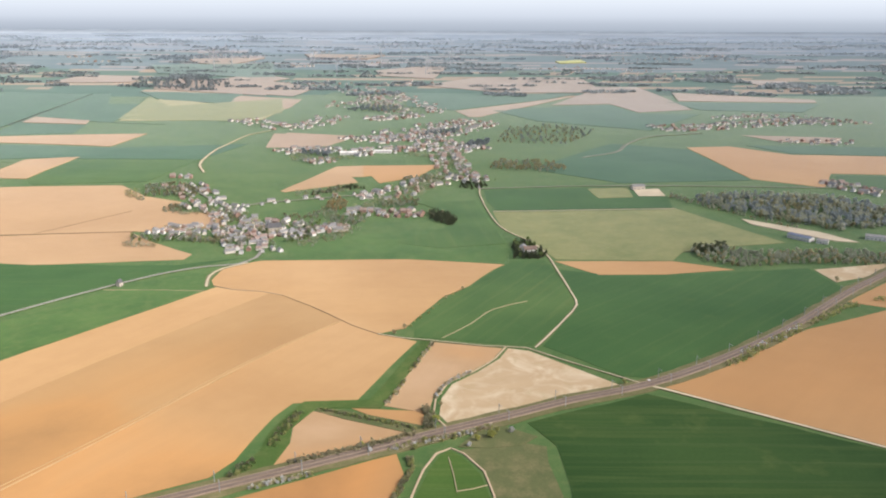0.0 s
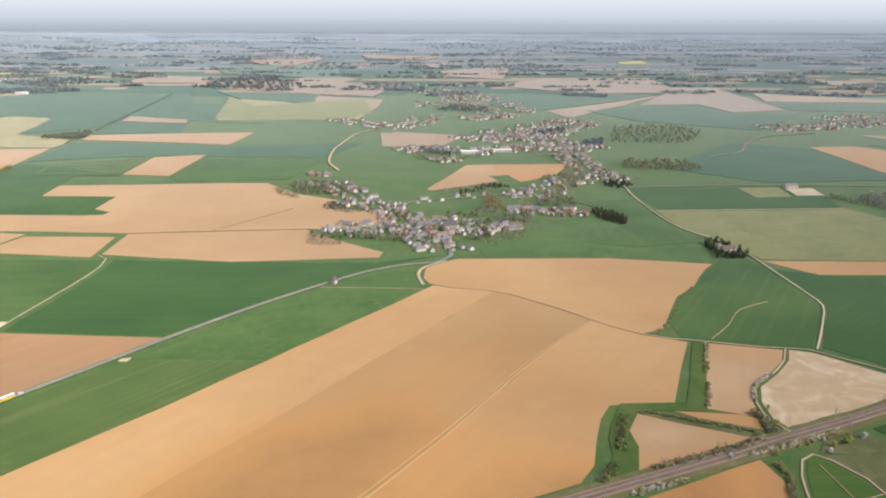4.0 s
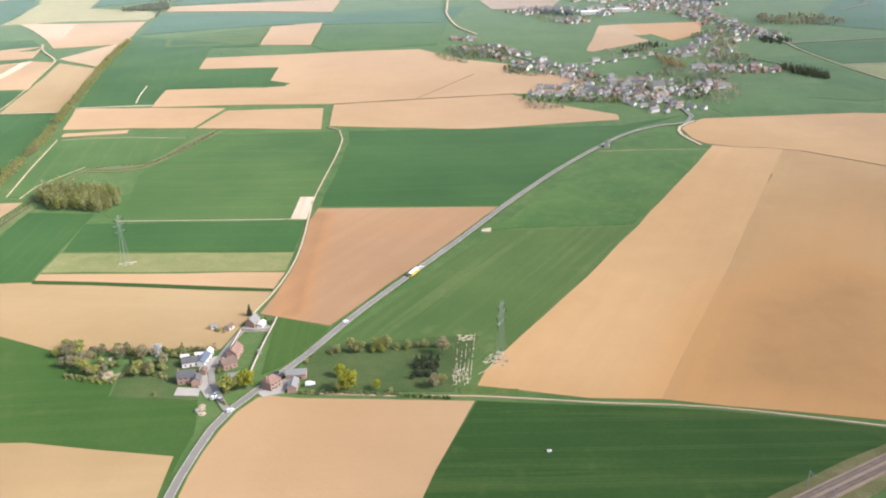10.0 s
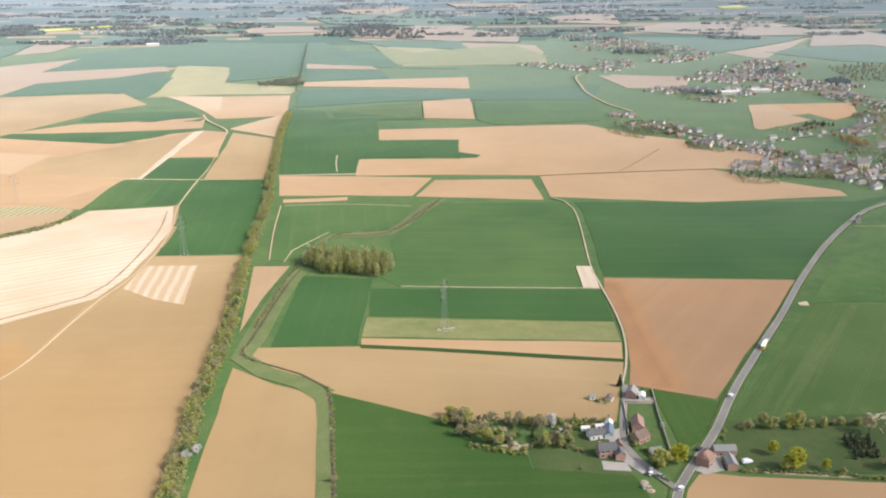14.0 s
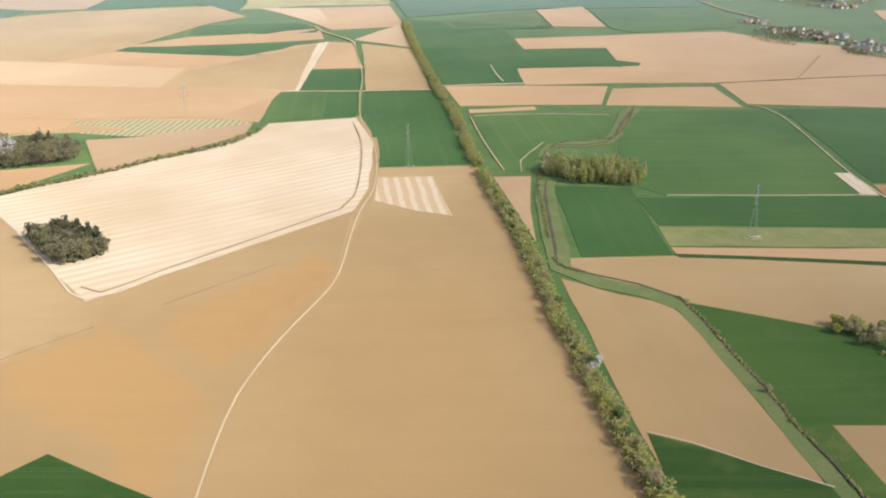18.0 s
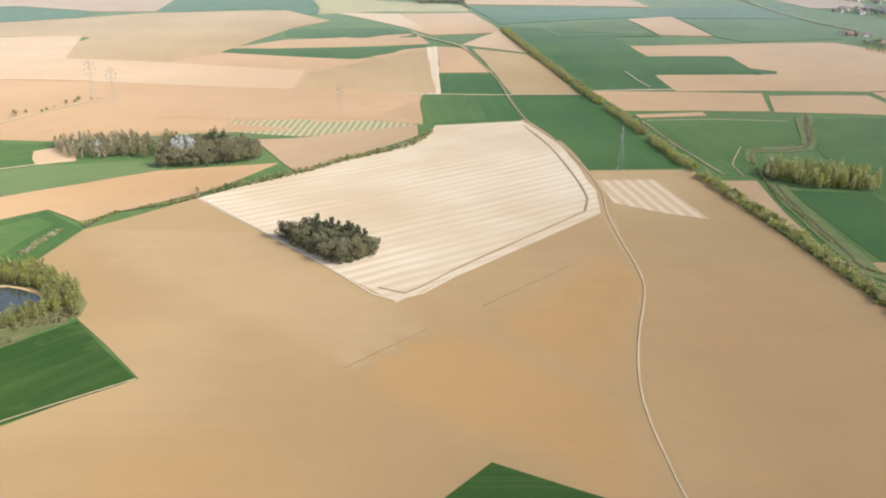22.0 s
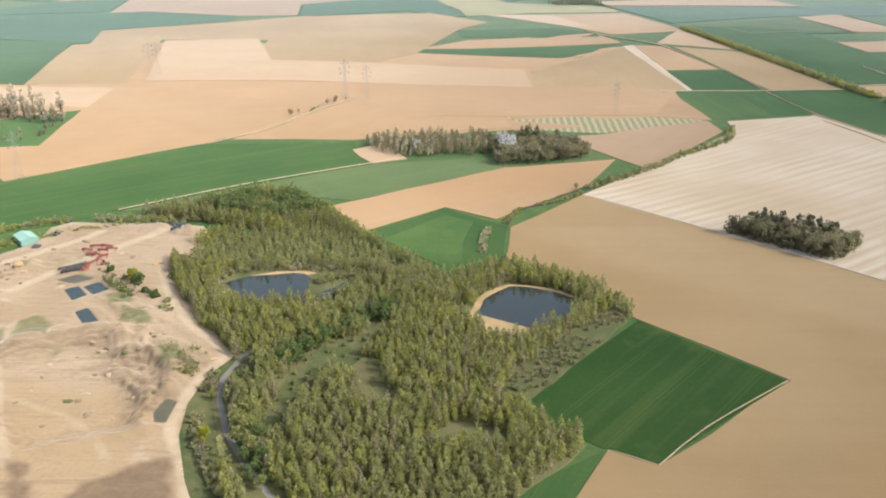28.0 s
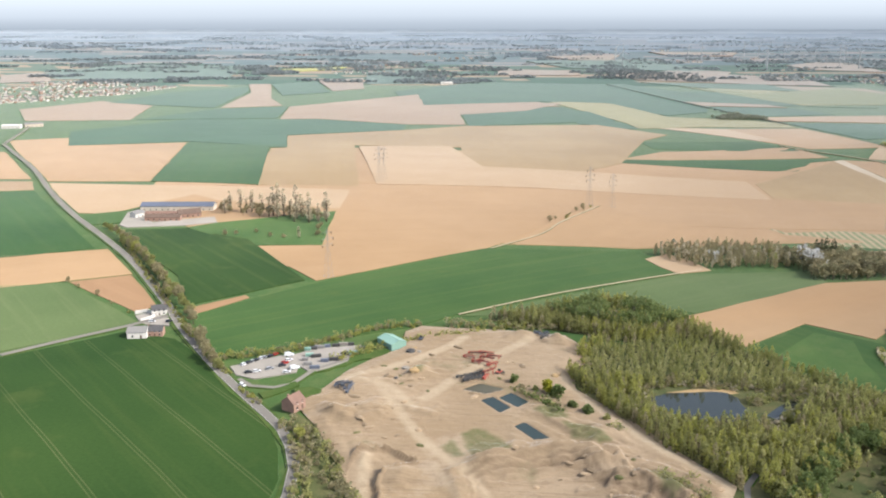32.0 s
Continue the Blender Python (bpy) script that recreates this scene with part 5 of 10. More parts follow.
def wood(name, label, ring, gap, height, mix, seed, holes=(), n=70, tuft=0.42, lines=False, category="wood"):
    """A wood of trees that nobody could count: one object. mix: (leaf material, share, shape, size)."""
    rng = np.random.default_rng(seed)
    pr = random.Random(seed)
    xs, ys = [p[0] for p in ring], [p[1] for p in ring]
    mats = sorted({k for k, *_ in mix}) + ["bark"]
    shares = np.array([s for _, s, _, _ in mix], float)
    shares /= shares.sum()
    V, Q, S, base = [], [], [], 0
    ny, nx = int((max(ys) - min(ys)) / gap) + 1, int((max(xs) - min(xs)) / gap) + 1
    for j in range(ny):
        for i in range(nx):
            x = min(xs) + (i + pr.uniform(-0.45, 0.45)) * gap
            y = min(ys) + (j + pr.uniform(-0.45, 0.45)) * gap
            if not inside(x, y, ring) or any(inside(x, y, hole) for hole in holes):
                continue
            # stands of one kind, with thin places between
            lean = noise.noise((x * 0.02, y * 0.02, seed))
            if noise.noise((x * 0.05, y * 0.05, seed + 5)) < -0.42:
                continue
            pick = (pr.random() * 0.55 + (lean + 0.6) * 0.40) % 1.0
            k = int(np.searchsorted(np.cumsum(shares), pick))
            mat, _, shape, size = mix[min(k, len(mix) - 1)]
            h = height * size * pr.uniform(0.65, 1.2)
            r = h * (0.27 if shape == "cone" else 0.15 if shape == "tall" else 0.20 if shape == "spire" else 0.34)
            z = land(x, y)
            v, q = tufts(rng, crown_points(rng, n, shape, h, r) + np.array(z), tuft, 1.2 if shape in ("tall", "spire") else 0.0)
            V.append(v)
            Q.append(q + base)
            S.append(np.full(len(q), mats.index(mat)))
            base += len(v)
            t = h * 0.022
            o = np.array(z)
            tv = o + np.array([(-t, -t, -0.3), (t, -t, -0.3), (0, t, -0.3), (0, t, -0.3), (-t / 3, 0, h * 0.8), (t / 3, 0, h * 0.8), (0, t / 3, h * 0.8), (0, t / 3, h * 0.8)])
            V.append(tv)
            Q.append(np.array([(0, 1, 5, 4), (1, 2, 6, 5), (3, 0, 4, 7)]) + base)
            S.append(np.full(3, mats.index("bark")))
            base += 8
    ob = new(name, fast_mesh(name, np.concatenate(V), np.concatenate(Q), [MAT[k] for k in mats], np.concatenate(S)))
    return tagged(ob, label, category, kind="stuff")


def hedge(label, points, width, height, seed, mats=("leaf_olive", "leaf_bare", "leaf_spring"), gap=1.1):
    """Undergrowth of a hedge as one tangled strip."""
    rng = np.random.default_rng(seed)
    pr = random.Random(seed)
    V, Q, S, base = [], [], [], 0
    line = smooth_line(points, gap)
    for a, b in zip(line, line[1:]):
        d = (b - a).normalized()
        if noise.noise((a.x * 0.03, a.y * 0.03, seed)) < -0.35:
            continue
        off = pr.uniform(-0.5, 0.5) * width
        p = a + Vector((d.y, -d.x)) * off
        h = height * pr.uniform(0.5, 1.25)
        v, q = tufts(rng, crown_points(rng, 26, "bush", h, h * 0.55) + np.array(land(p.x, p.y)), 0.36)
        V.append(v)
        Q.append(q + base)
        S.append(np.full(len(q), pr.randrange(len(mats))))
        base += len(v)
    ob = new("hedge", fast_mesh("hedge", np.concatenate(V), np.concatenate(Q), [MAT[k] for k in mats], np.concatenate(S)))
    return tagged(ob, label, "hedge", kind="stuff")


# the long tree belt along the old track bed
BELT = [(-606.1, 253.1), (-607.6, 267.0), (-611.1, 287.1), (-615.5, 316.4), (-620.3, 350.5), (-624.3, 380.5), (-627.0, 414.5), (-632.0, 461.5), (-640.5, 514.7), (-648.7, 574.4), (-656.0, 638.4), (-664, 712), (-676, 785), (-691, 890), (-705, 987), (-721, 1129)]
hedge("tangled olive-green undergrowth along a tree belt", BELT, 7.0, 3.9, 21, ("leaf_olive", "leaf_bare", "leaf_spring", "leaf_olive"), gap=0.42)
row(["olive", "olive", "bare", "green", "spring", "bush", "olive"], BELT, 3.4, 2.2, (0.55, 0.9), 4, "in a long field belt", "trees of the long belt")
tree("white", -613.7, 339.3, 0.8, "in a tree belt")
tree("white", -616.1, 335.2, 0.9, "in a tree belt")
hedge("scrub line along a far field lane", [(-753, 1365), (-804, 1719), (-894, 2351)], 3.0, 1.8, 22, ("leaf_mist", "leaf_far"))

# hedge bank along the chalk field
HB = [(-932.8, 546.2), (-918.2, 558.0), (-898.1, 575.8), (-877.3, 596.9), (-858.4, 619.3), (-836.9, 638.2), (-817.8, 657.9), (-805.3, 690.0)]
hedge("low olive hedge bank beside a chalk field", HB, 5.0, 2.8, 23, ("leaf_olive", "leaf_bare", "leaf_green"), 0.8)
row(["bush", "bare", "greenbush"], HB, 13.0, 1.5, (0.6, 0.9), 8, "on a hedge bank")
hedge("scrub along a small ditch", [(-976.6, 491.0), (-964.2, 515.4), (-947.2, 525.3), (-930.8, 541.8)], 2.5, 1.5, 24)
hedge("thin scrub along a stream ditch", [(-572.7, 391), (-568.1, 369.8), (-564.2, 341.4), (-560.4, 318.9), (-558.6, 297.8), (-555.3, 283.4), (-552, 262)], 1.2, 0.7, 25, ("leaf_twig", "leaf_olive", "leaf_bare"))
row(["bush", "bush", "bare"], [(-572.7, 391), (-568.1, 369.8), (-564.2, 341.4), (-560.4, 318.9), (-558.6, 297.8)], 15.0, 0.6, (0.35, 0.7), 9, "along a stream ditch")
hedge("scrub along a winding ditch", [(-530, 712), (-556.8, 638.1), (-598.8, 622.0), (-614.3, 557.6), (-617.6, 490.7), (-617.7, 431.4), (-606, 417)], 1.6, 0.9, 26, ("leaf_twig", "leaf_olive", "leaf_bare"))

# scrub and blossom along the railway
hedge("green scrub in a field ditch", [(-88, 343), (-77.5, 362), (-73, 378), (-71, 392), (-66, 408)], 5.0, 1.9, 27, ("leaf_green", "leaf_copse", "leaf_olive"), 0.7)
hedge("brown scrub along the railway bank", [(-63.9, 354.9), (-53.7, 359), (-38, 366.4), (-18.8, 376.4), (-7.2, 384)], 4.5, 2.4, 28, ("leaf_twig", "leaf_copse", "leaf_bare"), 0.7)
hedge("rough scrub along a field ditch", [(-57, 411), (-43, 405), (-24, 396.5), (-7, 388)], 3.5, 1.1, 128, ("leaf_olive", "leaf_copse", "leaf_green"), 0.8)
hedge("bushes along a curved field track", [(22.2, 459.8), (9.4, 445.9), (4.5, 433), (1.5, 418)], 2.2, 1.5, 129, ("leaf_pale", "leaf_white", "leaf_twig"), 0.9)
hedge("scrub along the railway bank", [(174.3, 473.7), (210.8, 508.5), (258.3, 552.9), (297.2, 586.7), (335.2, 607.1)], 6.0, 2.6, 29, ("leaf_olive", "leaf_bare", "leaf_green"))
hedge("white blossom scrub along the railway", [(-77.4, 333.5), (-66.7, 339), (-52, 345.6)], 3.0, 1.7, 30, ("leaf_white", "leaf_pale", "leaf_olive"), 0.8)
hedge("white blossom scrub along the railway", [(-19.9, 367.5), (-5.9, 374.5), (7.6, 378.5), (19.2, 384.5), (30, 391)], 4.0, 1.8, 130, ("leaf_white", "leaf_pale", "leaf_bare", "leaf_olive"), 0.6)
hedge("white blossom scrub along the railway", [(187.4, 492.3), (219.2, 521.0), (248.1, 546.9)], 3.0, 1.8, 31, ("leaf_white", "leaf_olive"))
hedge("white blossom scrub along the railway", [(-196.5, 276.1), (-186.6, 278.1), (-174.2, 281.9), (-163.5, 285.6)], 3.0, 2.0, 32, ("leaf_white", "leaf_olive"))
hedge("dark scrub around a field corner by the railway", [(-2.7, 411.9), (-0.6, 402), (-1.8, 388)], 4.5, 2.6, 33, ("leaf_copse", "leaf_twig"), 0.5)
hedge("dark scrub between a tilled field and a looped path", [(-10.5, 362), (-9, 350), (-13, 334), (-17, 318), (-20, 300)], 2.6, 1.6, 134, ("leaf_twig", "leaf_copse", "leaf_olive"), 0.6)
hedge("scrub along a grass strip", [(1.3, 508.6), (-9.6, 468.7), (-19.5, 428.7), (-23.5, 417.2)], 2.2, 1.5, 34, ("leaf_copse", "leaf_pale", "leaf_olive"))
for p in [(-7.4, 367.8), (-3.6, 375.6), (2.5, 396.0), (4.9, 414.5), (28.9, 379.8), (32.0, 385.7), (-32.6, 371.2), (106.7, 445.2), (265.8, 561.3), (318.1, 650.7), (279.2, 573.8), (21.9, 376.9)]:
    tree(_tree_rng.choice(["bare", "olive", "bush", "spring"]), *p, _tree_rng.uniform(0.45, 0.8), "by the railway")
for p in [(-28.3, 365.7), (17.7, 371.2), (38.9, 385.8), (226.5, 521.2)]:
    tree("white", *p, 0.7, "by the railway")
row(["bush", "bare"], [(-22.8, 525.8), (-8.7, 553.6), (15.5, 615.8), (28.9, 634.3)], 9.0, 1.0, (0.5, 0.9), 12, "at a field edge")

MAT["leaf_birch"] = leaf("pale_olive_leaves", (0.36, 0.35, 0.15), (0.49, 0.465, 0.225))
# the copse in the chalk field
wood("copse", "dense dark copse of conifers and budding broadleaf trees", [(-877.8, 475.6), (-865.0, 480.2), (-846.1, 470.0), (-827.9, 455.8), (-831.2, 447.4), (-844.4, 435.6), (-860.0, 452.5)], 2.7, 8.6,
     [("leaf_copse", 3, "bush", 1.0), ("leaf_twig", 5, "bush", 0.95), ("leaf_bare", 2, "round", 0.95)], 41, n=230, tuft=0.36)
wood("copse", "row of dark pines behind a copse", [(-868.7, 480.3), (-856.8, 481.6), (-841.0, 469.8), (-828.5, 457.3), (-830.6, 451.6), (-847.9, 462.4), (-866.4, 472.2)], 3.0, 9.8,
     [("leaf_dark", 5, "tall", 1.1), ("leaf_dark", 3, "round", 0.9)], 40, n=150, tuft=0.36)
# poplar clump among the wheat
wood("poplar_clump", "clump of tall budding poplars among wheat", [(-612.6, 558.6), (-609.1, 577.5), (-561.3, 566.9), (-553.3, 544.9), (-563.6, 535.2), (-594.9, 542.8)], 3.4, 10.0,
     [("leaf_pale", 3, "tall", 1.0), ("leaf_olive", 5, "spire", 1.0), ("leaf_birch", 4, "spire", 0.95), ("leaf_spring", 3, "spire", 0.85)], 42, n=150, tuft=0.36)
# the long wood strip
wood("strip_wood", "long strip of budding trees with a dark conifer end", [(-1056.0, 643.5), (-1029.9, 657.9), (-975, 672), (-973, 622), (-1003.6, 618.6), (-1024.5, 607.8)], 4.2, 8.5,
     [("leaf_mist", 3, "tall", 1.0), ("leaf_pale", 3, "tall", 1.0), ("leaf_bare", 5, "spire", 1.0), ("leaf_olive", 3, "tall", 0.8)], 43, n=120, tuft=0.34)
wood("strip_wood", "dark end of a strip wood with a few conifers", [(-976, 655), (-954.9, 655), (-933.7, 656), (-921, 649.6), (-910.6, 619.5), (-934.4, 605), (-954, 600), (-972, 598)], 3.6, 9.5,
     [("leaf_twig", 5, "round", 0.9), ("leaf_copse", 1, "round", 0.9), ("leaf_bare", 3, "round", 0.9)], 39, n=140, tuft=0.40)
wood("pine_stand", "few dark pines rising above a strip wood", [(-953, 657), (-939, 657), (-939, 648), (-953, 648)], 3.6, 12.0, [("leaf_dark", 1, "spire", 1.0)], 37, n=120, tuft=0.4)
wood("willow_stand", "small pale flowering willow at the edge of a wood", [(-1023.2, 640.8), (-1018.2, 641.3), (-1015.8, 621.8), (-1020.6, 621.4)], 3.5, 8.0, [("leaf_white", 1, "tall", 1.0)], 38, n=60, tuft=0.4)
wood("willow_stand", "pale flowering willows at the edge of a wood", [(-969.3, 642.0), (-956.3, 642.6), (-955.7, 617.2), (-968.2, 616.7)], 3.5, 11.0, [("leaf_white", 1, "tall", 1.0)], 44, n=60, tuft=0.5)
# the big wood round the ponds
POND_A = [(-996.0, 386.0), (-990.5, 400.5), (-981.0, 411.0), (-969.0, 408.5), (-960.5, 403.0), (-957.5, 395.0), (-963.0, 384.0), (-971.5, 373.5), (-980.0, 366.0), (-986.5, 367.0), (-990.5, 374.0)]
BANK_A = [(-998.0, 386.5), (-992.0, 404.5), (-981.4, 415.0), (-968.4, 412.0), (-958.5, 405.0), (-956.2, 394.8), (-962.2, 383.4), (-971.6, 372.5), (-980.0, 365.0), (-987.6, 365.5), (-992.6, 373.0)]
POND_B = [(-1091.5, 416.5), (-1084.5, 423.0), (-1071.6, 426.1), (-1060.5, 425.8), (-1058.0, 416.0), (-1059.5, 403.0), (-1076.0, 400.5), (-1085.5, 406.0)]
POND_C = [(-1051.5, 408.3), (-1044.1, 416.9), (-1036.0, 422.6), (-1033.4, 420.4), (-1042.6, 409.9), (-1050.4, 404.2)]
REED_B = [(-1094.0, 418.0), (-1090.8, 427.6), (-1075.9, 431.3), (-1056.0, 431.6), (-1031.1, 426.7), (-1035.7, 415.4), (-1051.8, 399.7), (-1062.0, 396.2), (-1078.0, 396.1), (-1088.2, 401.9)]
PATH_H = [(-1066.7, 367.0), (-1073.0, 358.0), (-1077.5, 343.0), (-1075.0, 331.0), (-1071.0, 315.0), (-1062.6, 294.0), (-1052.0, 275.0), (-1044.0, 279.0), (-1055.0, 297.0), (-1064.0, 312.0), (-1070.4, 328.0), (-1071.0, 343.0), (-1067.5, 354.0)]
GLADE = [(-1055.0, 348.0), (-1044.5, 366.0), (-1029.0, 374.5), (-1025.6, 366.0), (-1036.9, 349.9), (-1045.8, 337.8), (-1051.2, 317.0), (-1054.9, 299.2), (-1059.6, 306.5), (-1057.7, 325.5)]
SLOPE = [(-940.0, 385.0), (-950.5, 369.6), (-969.0, 344.8), (-985.0, 325.0), (-992.0, 327.0), (-984.5, 344.8), (-971.5, 362.0), (-955.3, 381.1), (-944.0, 394.0)]
WOOD = [(-1148.3, 501.9), (-1120.4, 515.6), (-1100.5, 533.1), (-1083.7, 535.8), (-1056.9, 499.6), (-1038.8, 467.8), (-1020.6, 439.9), (-1003.9, 418.3), (-992.6, 427.3), (-978.4, 436.1), (-948.3, 410.5), (-938.6, 387.1), (-957.3, 365.2), (-974.2, 340.9), (-986.0, 323.9), (-977.9, 313.5), (-969.6, 304.7), (-975.7, 296.6), (-986.2, 286.6), (-996.6, 274.1), (-1001.2, 259.9), (-1022.1, 252.7)] + [(-1056.5, 265.9), (-1063.2, 288.3), (-1069.0, 310.6), (-1076.8, 334.4), (-1073.0, 355.3), (-1090.9, 380.0), (-1105.6, 409.1), (-1117.3, 437.5), (-1108.9, 471.0), (-1084.9, 478.7)]
NORTH = [(-1112, 442), (-1105, 468), (-1085, 478), (-1062, 488), (-1045, 470), (-1026, 442), (-1032, 430), (-1056, 434), (-1092, 432)]
wood("pond_wood", "mixed spring wood of slender budding and leafing trees round the ponds", WOOD, 2.15, 6.8,
     [("leaf_olive", 6, "spire", 1.0), ("leaf_bare", 2, "spire", 0.9), ("leaf_pond", 4, "spire", 1.05), ("leaf_spring", 5, "spire", 0.95), ("leaf_birch", 3, "tall", 0.9)], 45, holes=(BANK_A, REED_B, PATH_H, GLADE, SLOPE, NORTH), n=100, tuft=0.27)
wood("pond_wood", "young stand of thin pale-olive trees behind a marsh pond", NORTH, 2.6, 4.6, [("leaf_birch", 5, "spire", 1.0), ("leaf_olive", 3, "spire", 1.0), ("leaf_spring", 1, "spire", 0.9)], 245, holes=(REED_B,), n=55, tuft=0.25)
wood("slope_scrub", "brown low scrub on a grassy bank beside wheat", SLOPE, 2.6, 1.9, [("leaf_bare", 3, "bush", 1.0), ("leaf_twig", 2, "bush", 1.0), ("leaf_olive", 3, "bush", 0.9)], 145, n=50, tuft=0.28, category="scrub")
wood("glade_scrub", "scattered low bushes in a grassy glade", GLADE, 5.2, 2.0, [("leaf_green", 2, "bush", 1.0), ("leaf_olive", 2, "bush", 0.9)], 146, n=60, tuft=0.3, category="scrub")
wood("dark_thicket", "dense green thicket of broadleaf trees and pines", [(-1118.8, 511.1), (-1098.7, 527.4), (-1082.3, 530.9), (-1061.0, 499.5), (-1083.7, 488.9), (-1111.2, 498.3)], 3.0, 8.5,
     [("leaf_green", 4, "round", 1.0), ("leaf_dark", 2, "cone", 1.0)], 46, n=90)
wood("green_thicket", "band of dense green round-headed trees across the wood", [(-1061.2, 348.0), (-1053.4, 366.5), (-1042.0, 380.0), (-1025.0, 394.0), (-1021.0, 386.0), (-1035.0, 374.7), (-1049.7, 356.9), (-1056.0, 344.5)], 3.2, 6.4,
     [("leaf_green", 5, "round", 1.0), ("leaf_olive", 1, "round", 0.9)], 47, n=170, tuft=0.34)
wood("green_thicket", "clump of round green trees beside a lane", [(-1069.5, 346.0), (-1061.7, 358.0), (-1058.5, 344.5), (-1059.5, 325.6), (-1056.4, 301.6), (-1048.0, 284.0), (-1056.0, 288.0), (-1064.0, 308.0), (-1068.6, 328.6)], 3.4, 6.2,
     [("leaf_green", 4, "round", 1.0), ("leaf_olive", 3, "round", 0.95)], 48, n=180, tuft=0.34)
hedge("scrub on the quarry edge", [(-1106.7, 456.9), (-1111.6, 437.5), (-1107.5, 419.9), (-1090.8, 408.9)], 8.0, 3.0, 48)
hedge("reed and scrub round a marsh pond", REED_B + [REED_B[0]], 5.0, 2.6, 36, ("leaf_olive", "leaf_pale", "leaf_bare"), 0.7)
hedge("scrub island in a marsh pond", [(-1055.7, 417.8), (-1050.7, 420.1), (-1042.6, 423.6), (-1033.1, 422.5)], 6.0, 3.0, 37, ("leaf_olive", "leaf_bare"), 0.5)
hedge("reed-lined stream between wheat fields", [(-983.9, 482.6), (-986.8, 472.2), (-988.2, 460.9), (-988.7, 450.2)], 3.0, 1.4, 54, ("leaf_pale", "leaf_olive"), 0.6)
hedge("scrub on the quarry edge", [(-1092.7, 355.6), (-1085.8, 344.6), (-1086.1, 359.3)], 7.0, 3.5, 49)
hedge("scrub beside the quarry lane", [(-1205.5, 385.0), (-1201.7, 377.7), (-1192.4, 358.7), (-1184.1, 338.8), (-1178.9, 321.6)], 7.0, 3.0, 50, ("leaf_bare", "leaf_olive", "leaf_twig"), 0.7)
hedge("brown scrub between a lane and the quarry", [(-1213.0, 390.0), (-1207.8, 377.7), (-1201.1, 358.7), (-1198.0, 341.9), (-1195.3, 329.9)], 5.0, 2.6, 55, ("leaf_bare", "leaf_bare", "leaf_olive"), 0.8)
tree("spring", -1206.0, 377.7, 0.8, "beside a lane")
row(["bush", "olive", "green"], [(-1134.7, 425.7), (-1129.1, 420.4), (-1120.3, 410.1), (-1112.1, 400.4), (-1106.3, 394.9)], 3.0, 3.0, (0.7, 1.1), 56, "on the quarry edge")
hedge("olive scrub bank beside the settling pools", [(-1137, 421), (-1130, 412), (-1124.3, 406.3), (-1117, 399), (-1112.1, 393.7), (-1103.5, 388)], 5.0, 4.0, 157, ("leaf_olive", "leaf_twig", "leaf_green"), 0.6)
hedge("brown scrub between a quarry way and a lane", [(-1078.3, 346), (-1078.5, 335), (-1077.5, 322), (-1074, 308), (-1067, 292), (-1060, 278)], 3.2, 1.9, 158, ("leaf_twig", "leaf_olive", "leaf_bare"), 0.6)
hedge("dark scrub clump above a sand face", [(-1097.3, 357.5), (-1093.2, 354.0), (-1089.3, 350.7), (-1087.5, 342.5)], 6.0, 4.8, 57, ("leaf_twig", "leaf_olive"), 0.6)
hedge("trees behind the car park and the shed", [(-1256.6, 442.1), (-1245.9, 446.9), (-1232.4, 451.3), (-1221.7, 462.4), (-1209.7, 471.4), (-1200.0, 482.4), (-1188.7, 488.7), (-1177.5, 490.5)], 4.0, 3.0, 58, ("leaf_olive", "leaf_spring", "leaf_bare"), 0.9)
hedge("scrub along the top of the quarry", [(-1166.1, 490.8), (-1151.0, 492.8), (-1138.0, 490.1), (-1127.7, 486.6)], 7.0, 3.4, 59, ("leaf_olive", "leaf_bare"), 0.8)
tree("yellow", -1125.4, 417.8, 1.15, "at the quarry edge")
tree("yellow", -1072.4, 308.5, 0.75, "beside a lane")
hedge("hedge behind the parked cars", [(-1208.4, 445.8), (-1190.6, 463.2), (-1172.9, 475.1), (-1151.5, 484.5), (-1131.7, 495.9)], 5.0, 2.6, 51, ("leaf_olive", "leaf_spring"))
hedge("hedge behind a quarry shed", [(-1129.5, 487.0), (-1114.0, 500.4), (-1092.9, 508.8), (-1062.7, 507.1)], 8.0, 3.0, 52, ("leaf_olive", "leaf_bare"))
# trees along the western lane
row(["bare", "olive", "spring"], [(-1378.3, 637.5), (-1341.0, 585.8), (-1314.8, 543.3), (-1303.1, 520.2)], 3.6, 1.0, (0.85, 1.2), 14, "along a lane", "lane trees")
row(["olive", "bare"], [(-1401.2, 668.0), (-1360.6, 616.9), (-1322.2, 558.4), (-1291.5, 507.8), (-1277.9, 480.9)], 5.5, 1.0, (0.9, 1.2), 15, "along a lane", "lane trees")
row(["bare", "olive", "bare"], [(-1278.3, 475.0), (-1268.2, 461.7), (-1256.2, 442.2), (-1245.7, 426.8)], 4.5, 1.2, (0.8, 1.2), 16, "along a lane", "lane trees")
hedge("scrub along a western lane", [(-1378.3, 637.5), (-1299.8, 511.6), (-1271.7, 466.9), (-1247.0, 431.1), (-1225.8, 401.8)], 3.0, 1.5, 53)
row(["bush", "bare"], [(-1366.8, 545.8), (-1336.0, 518.3), (-1309.0, 494.3)], 14.0, 0.8, (0.4, 0.6), 17, "along a fence")
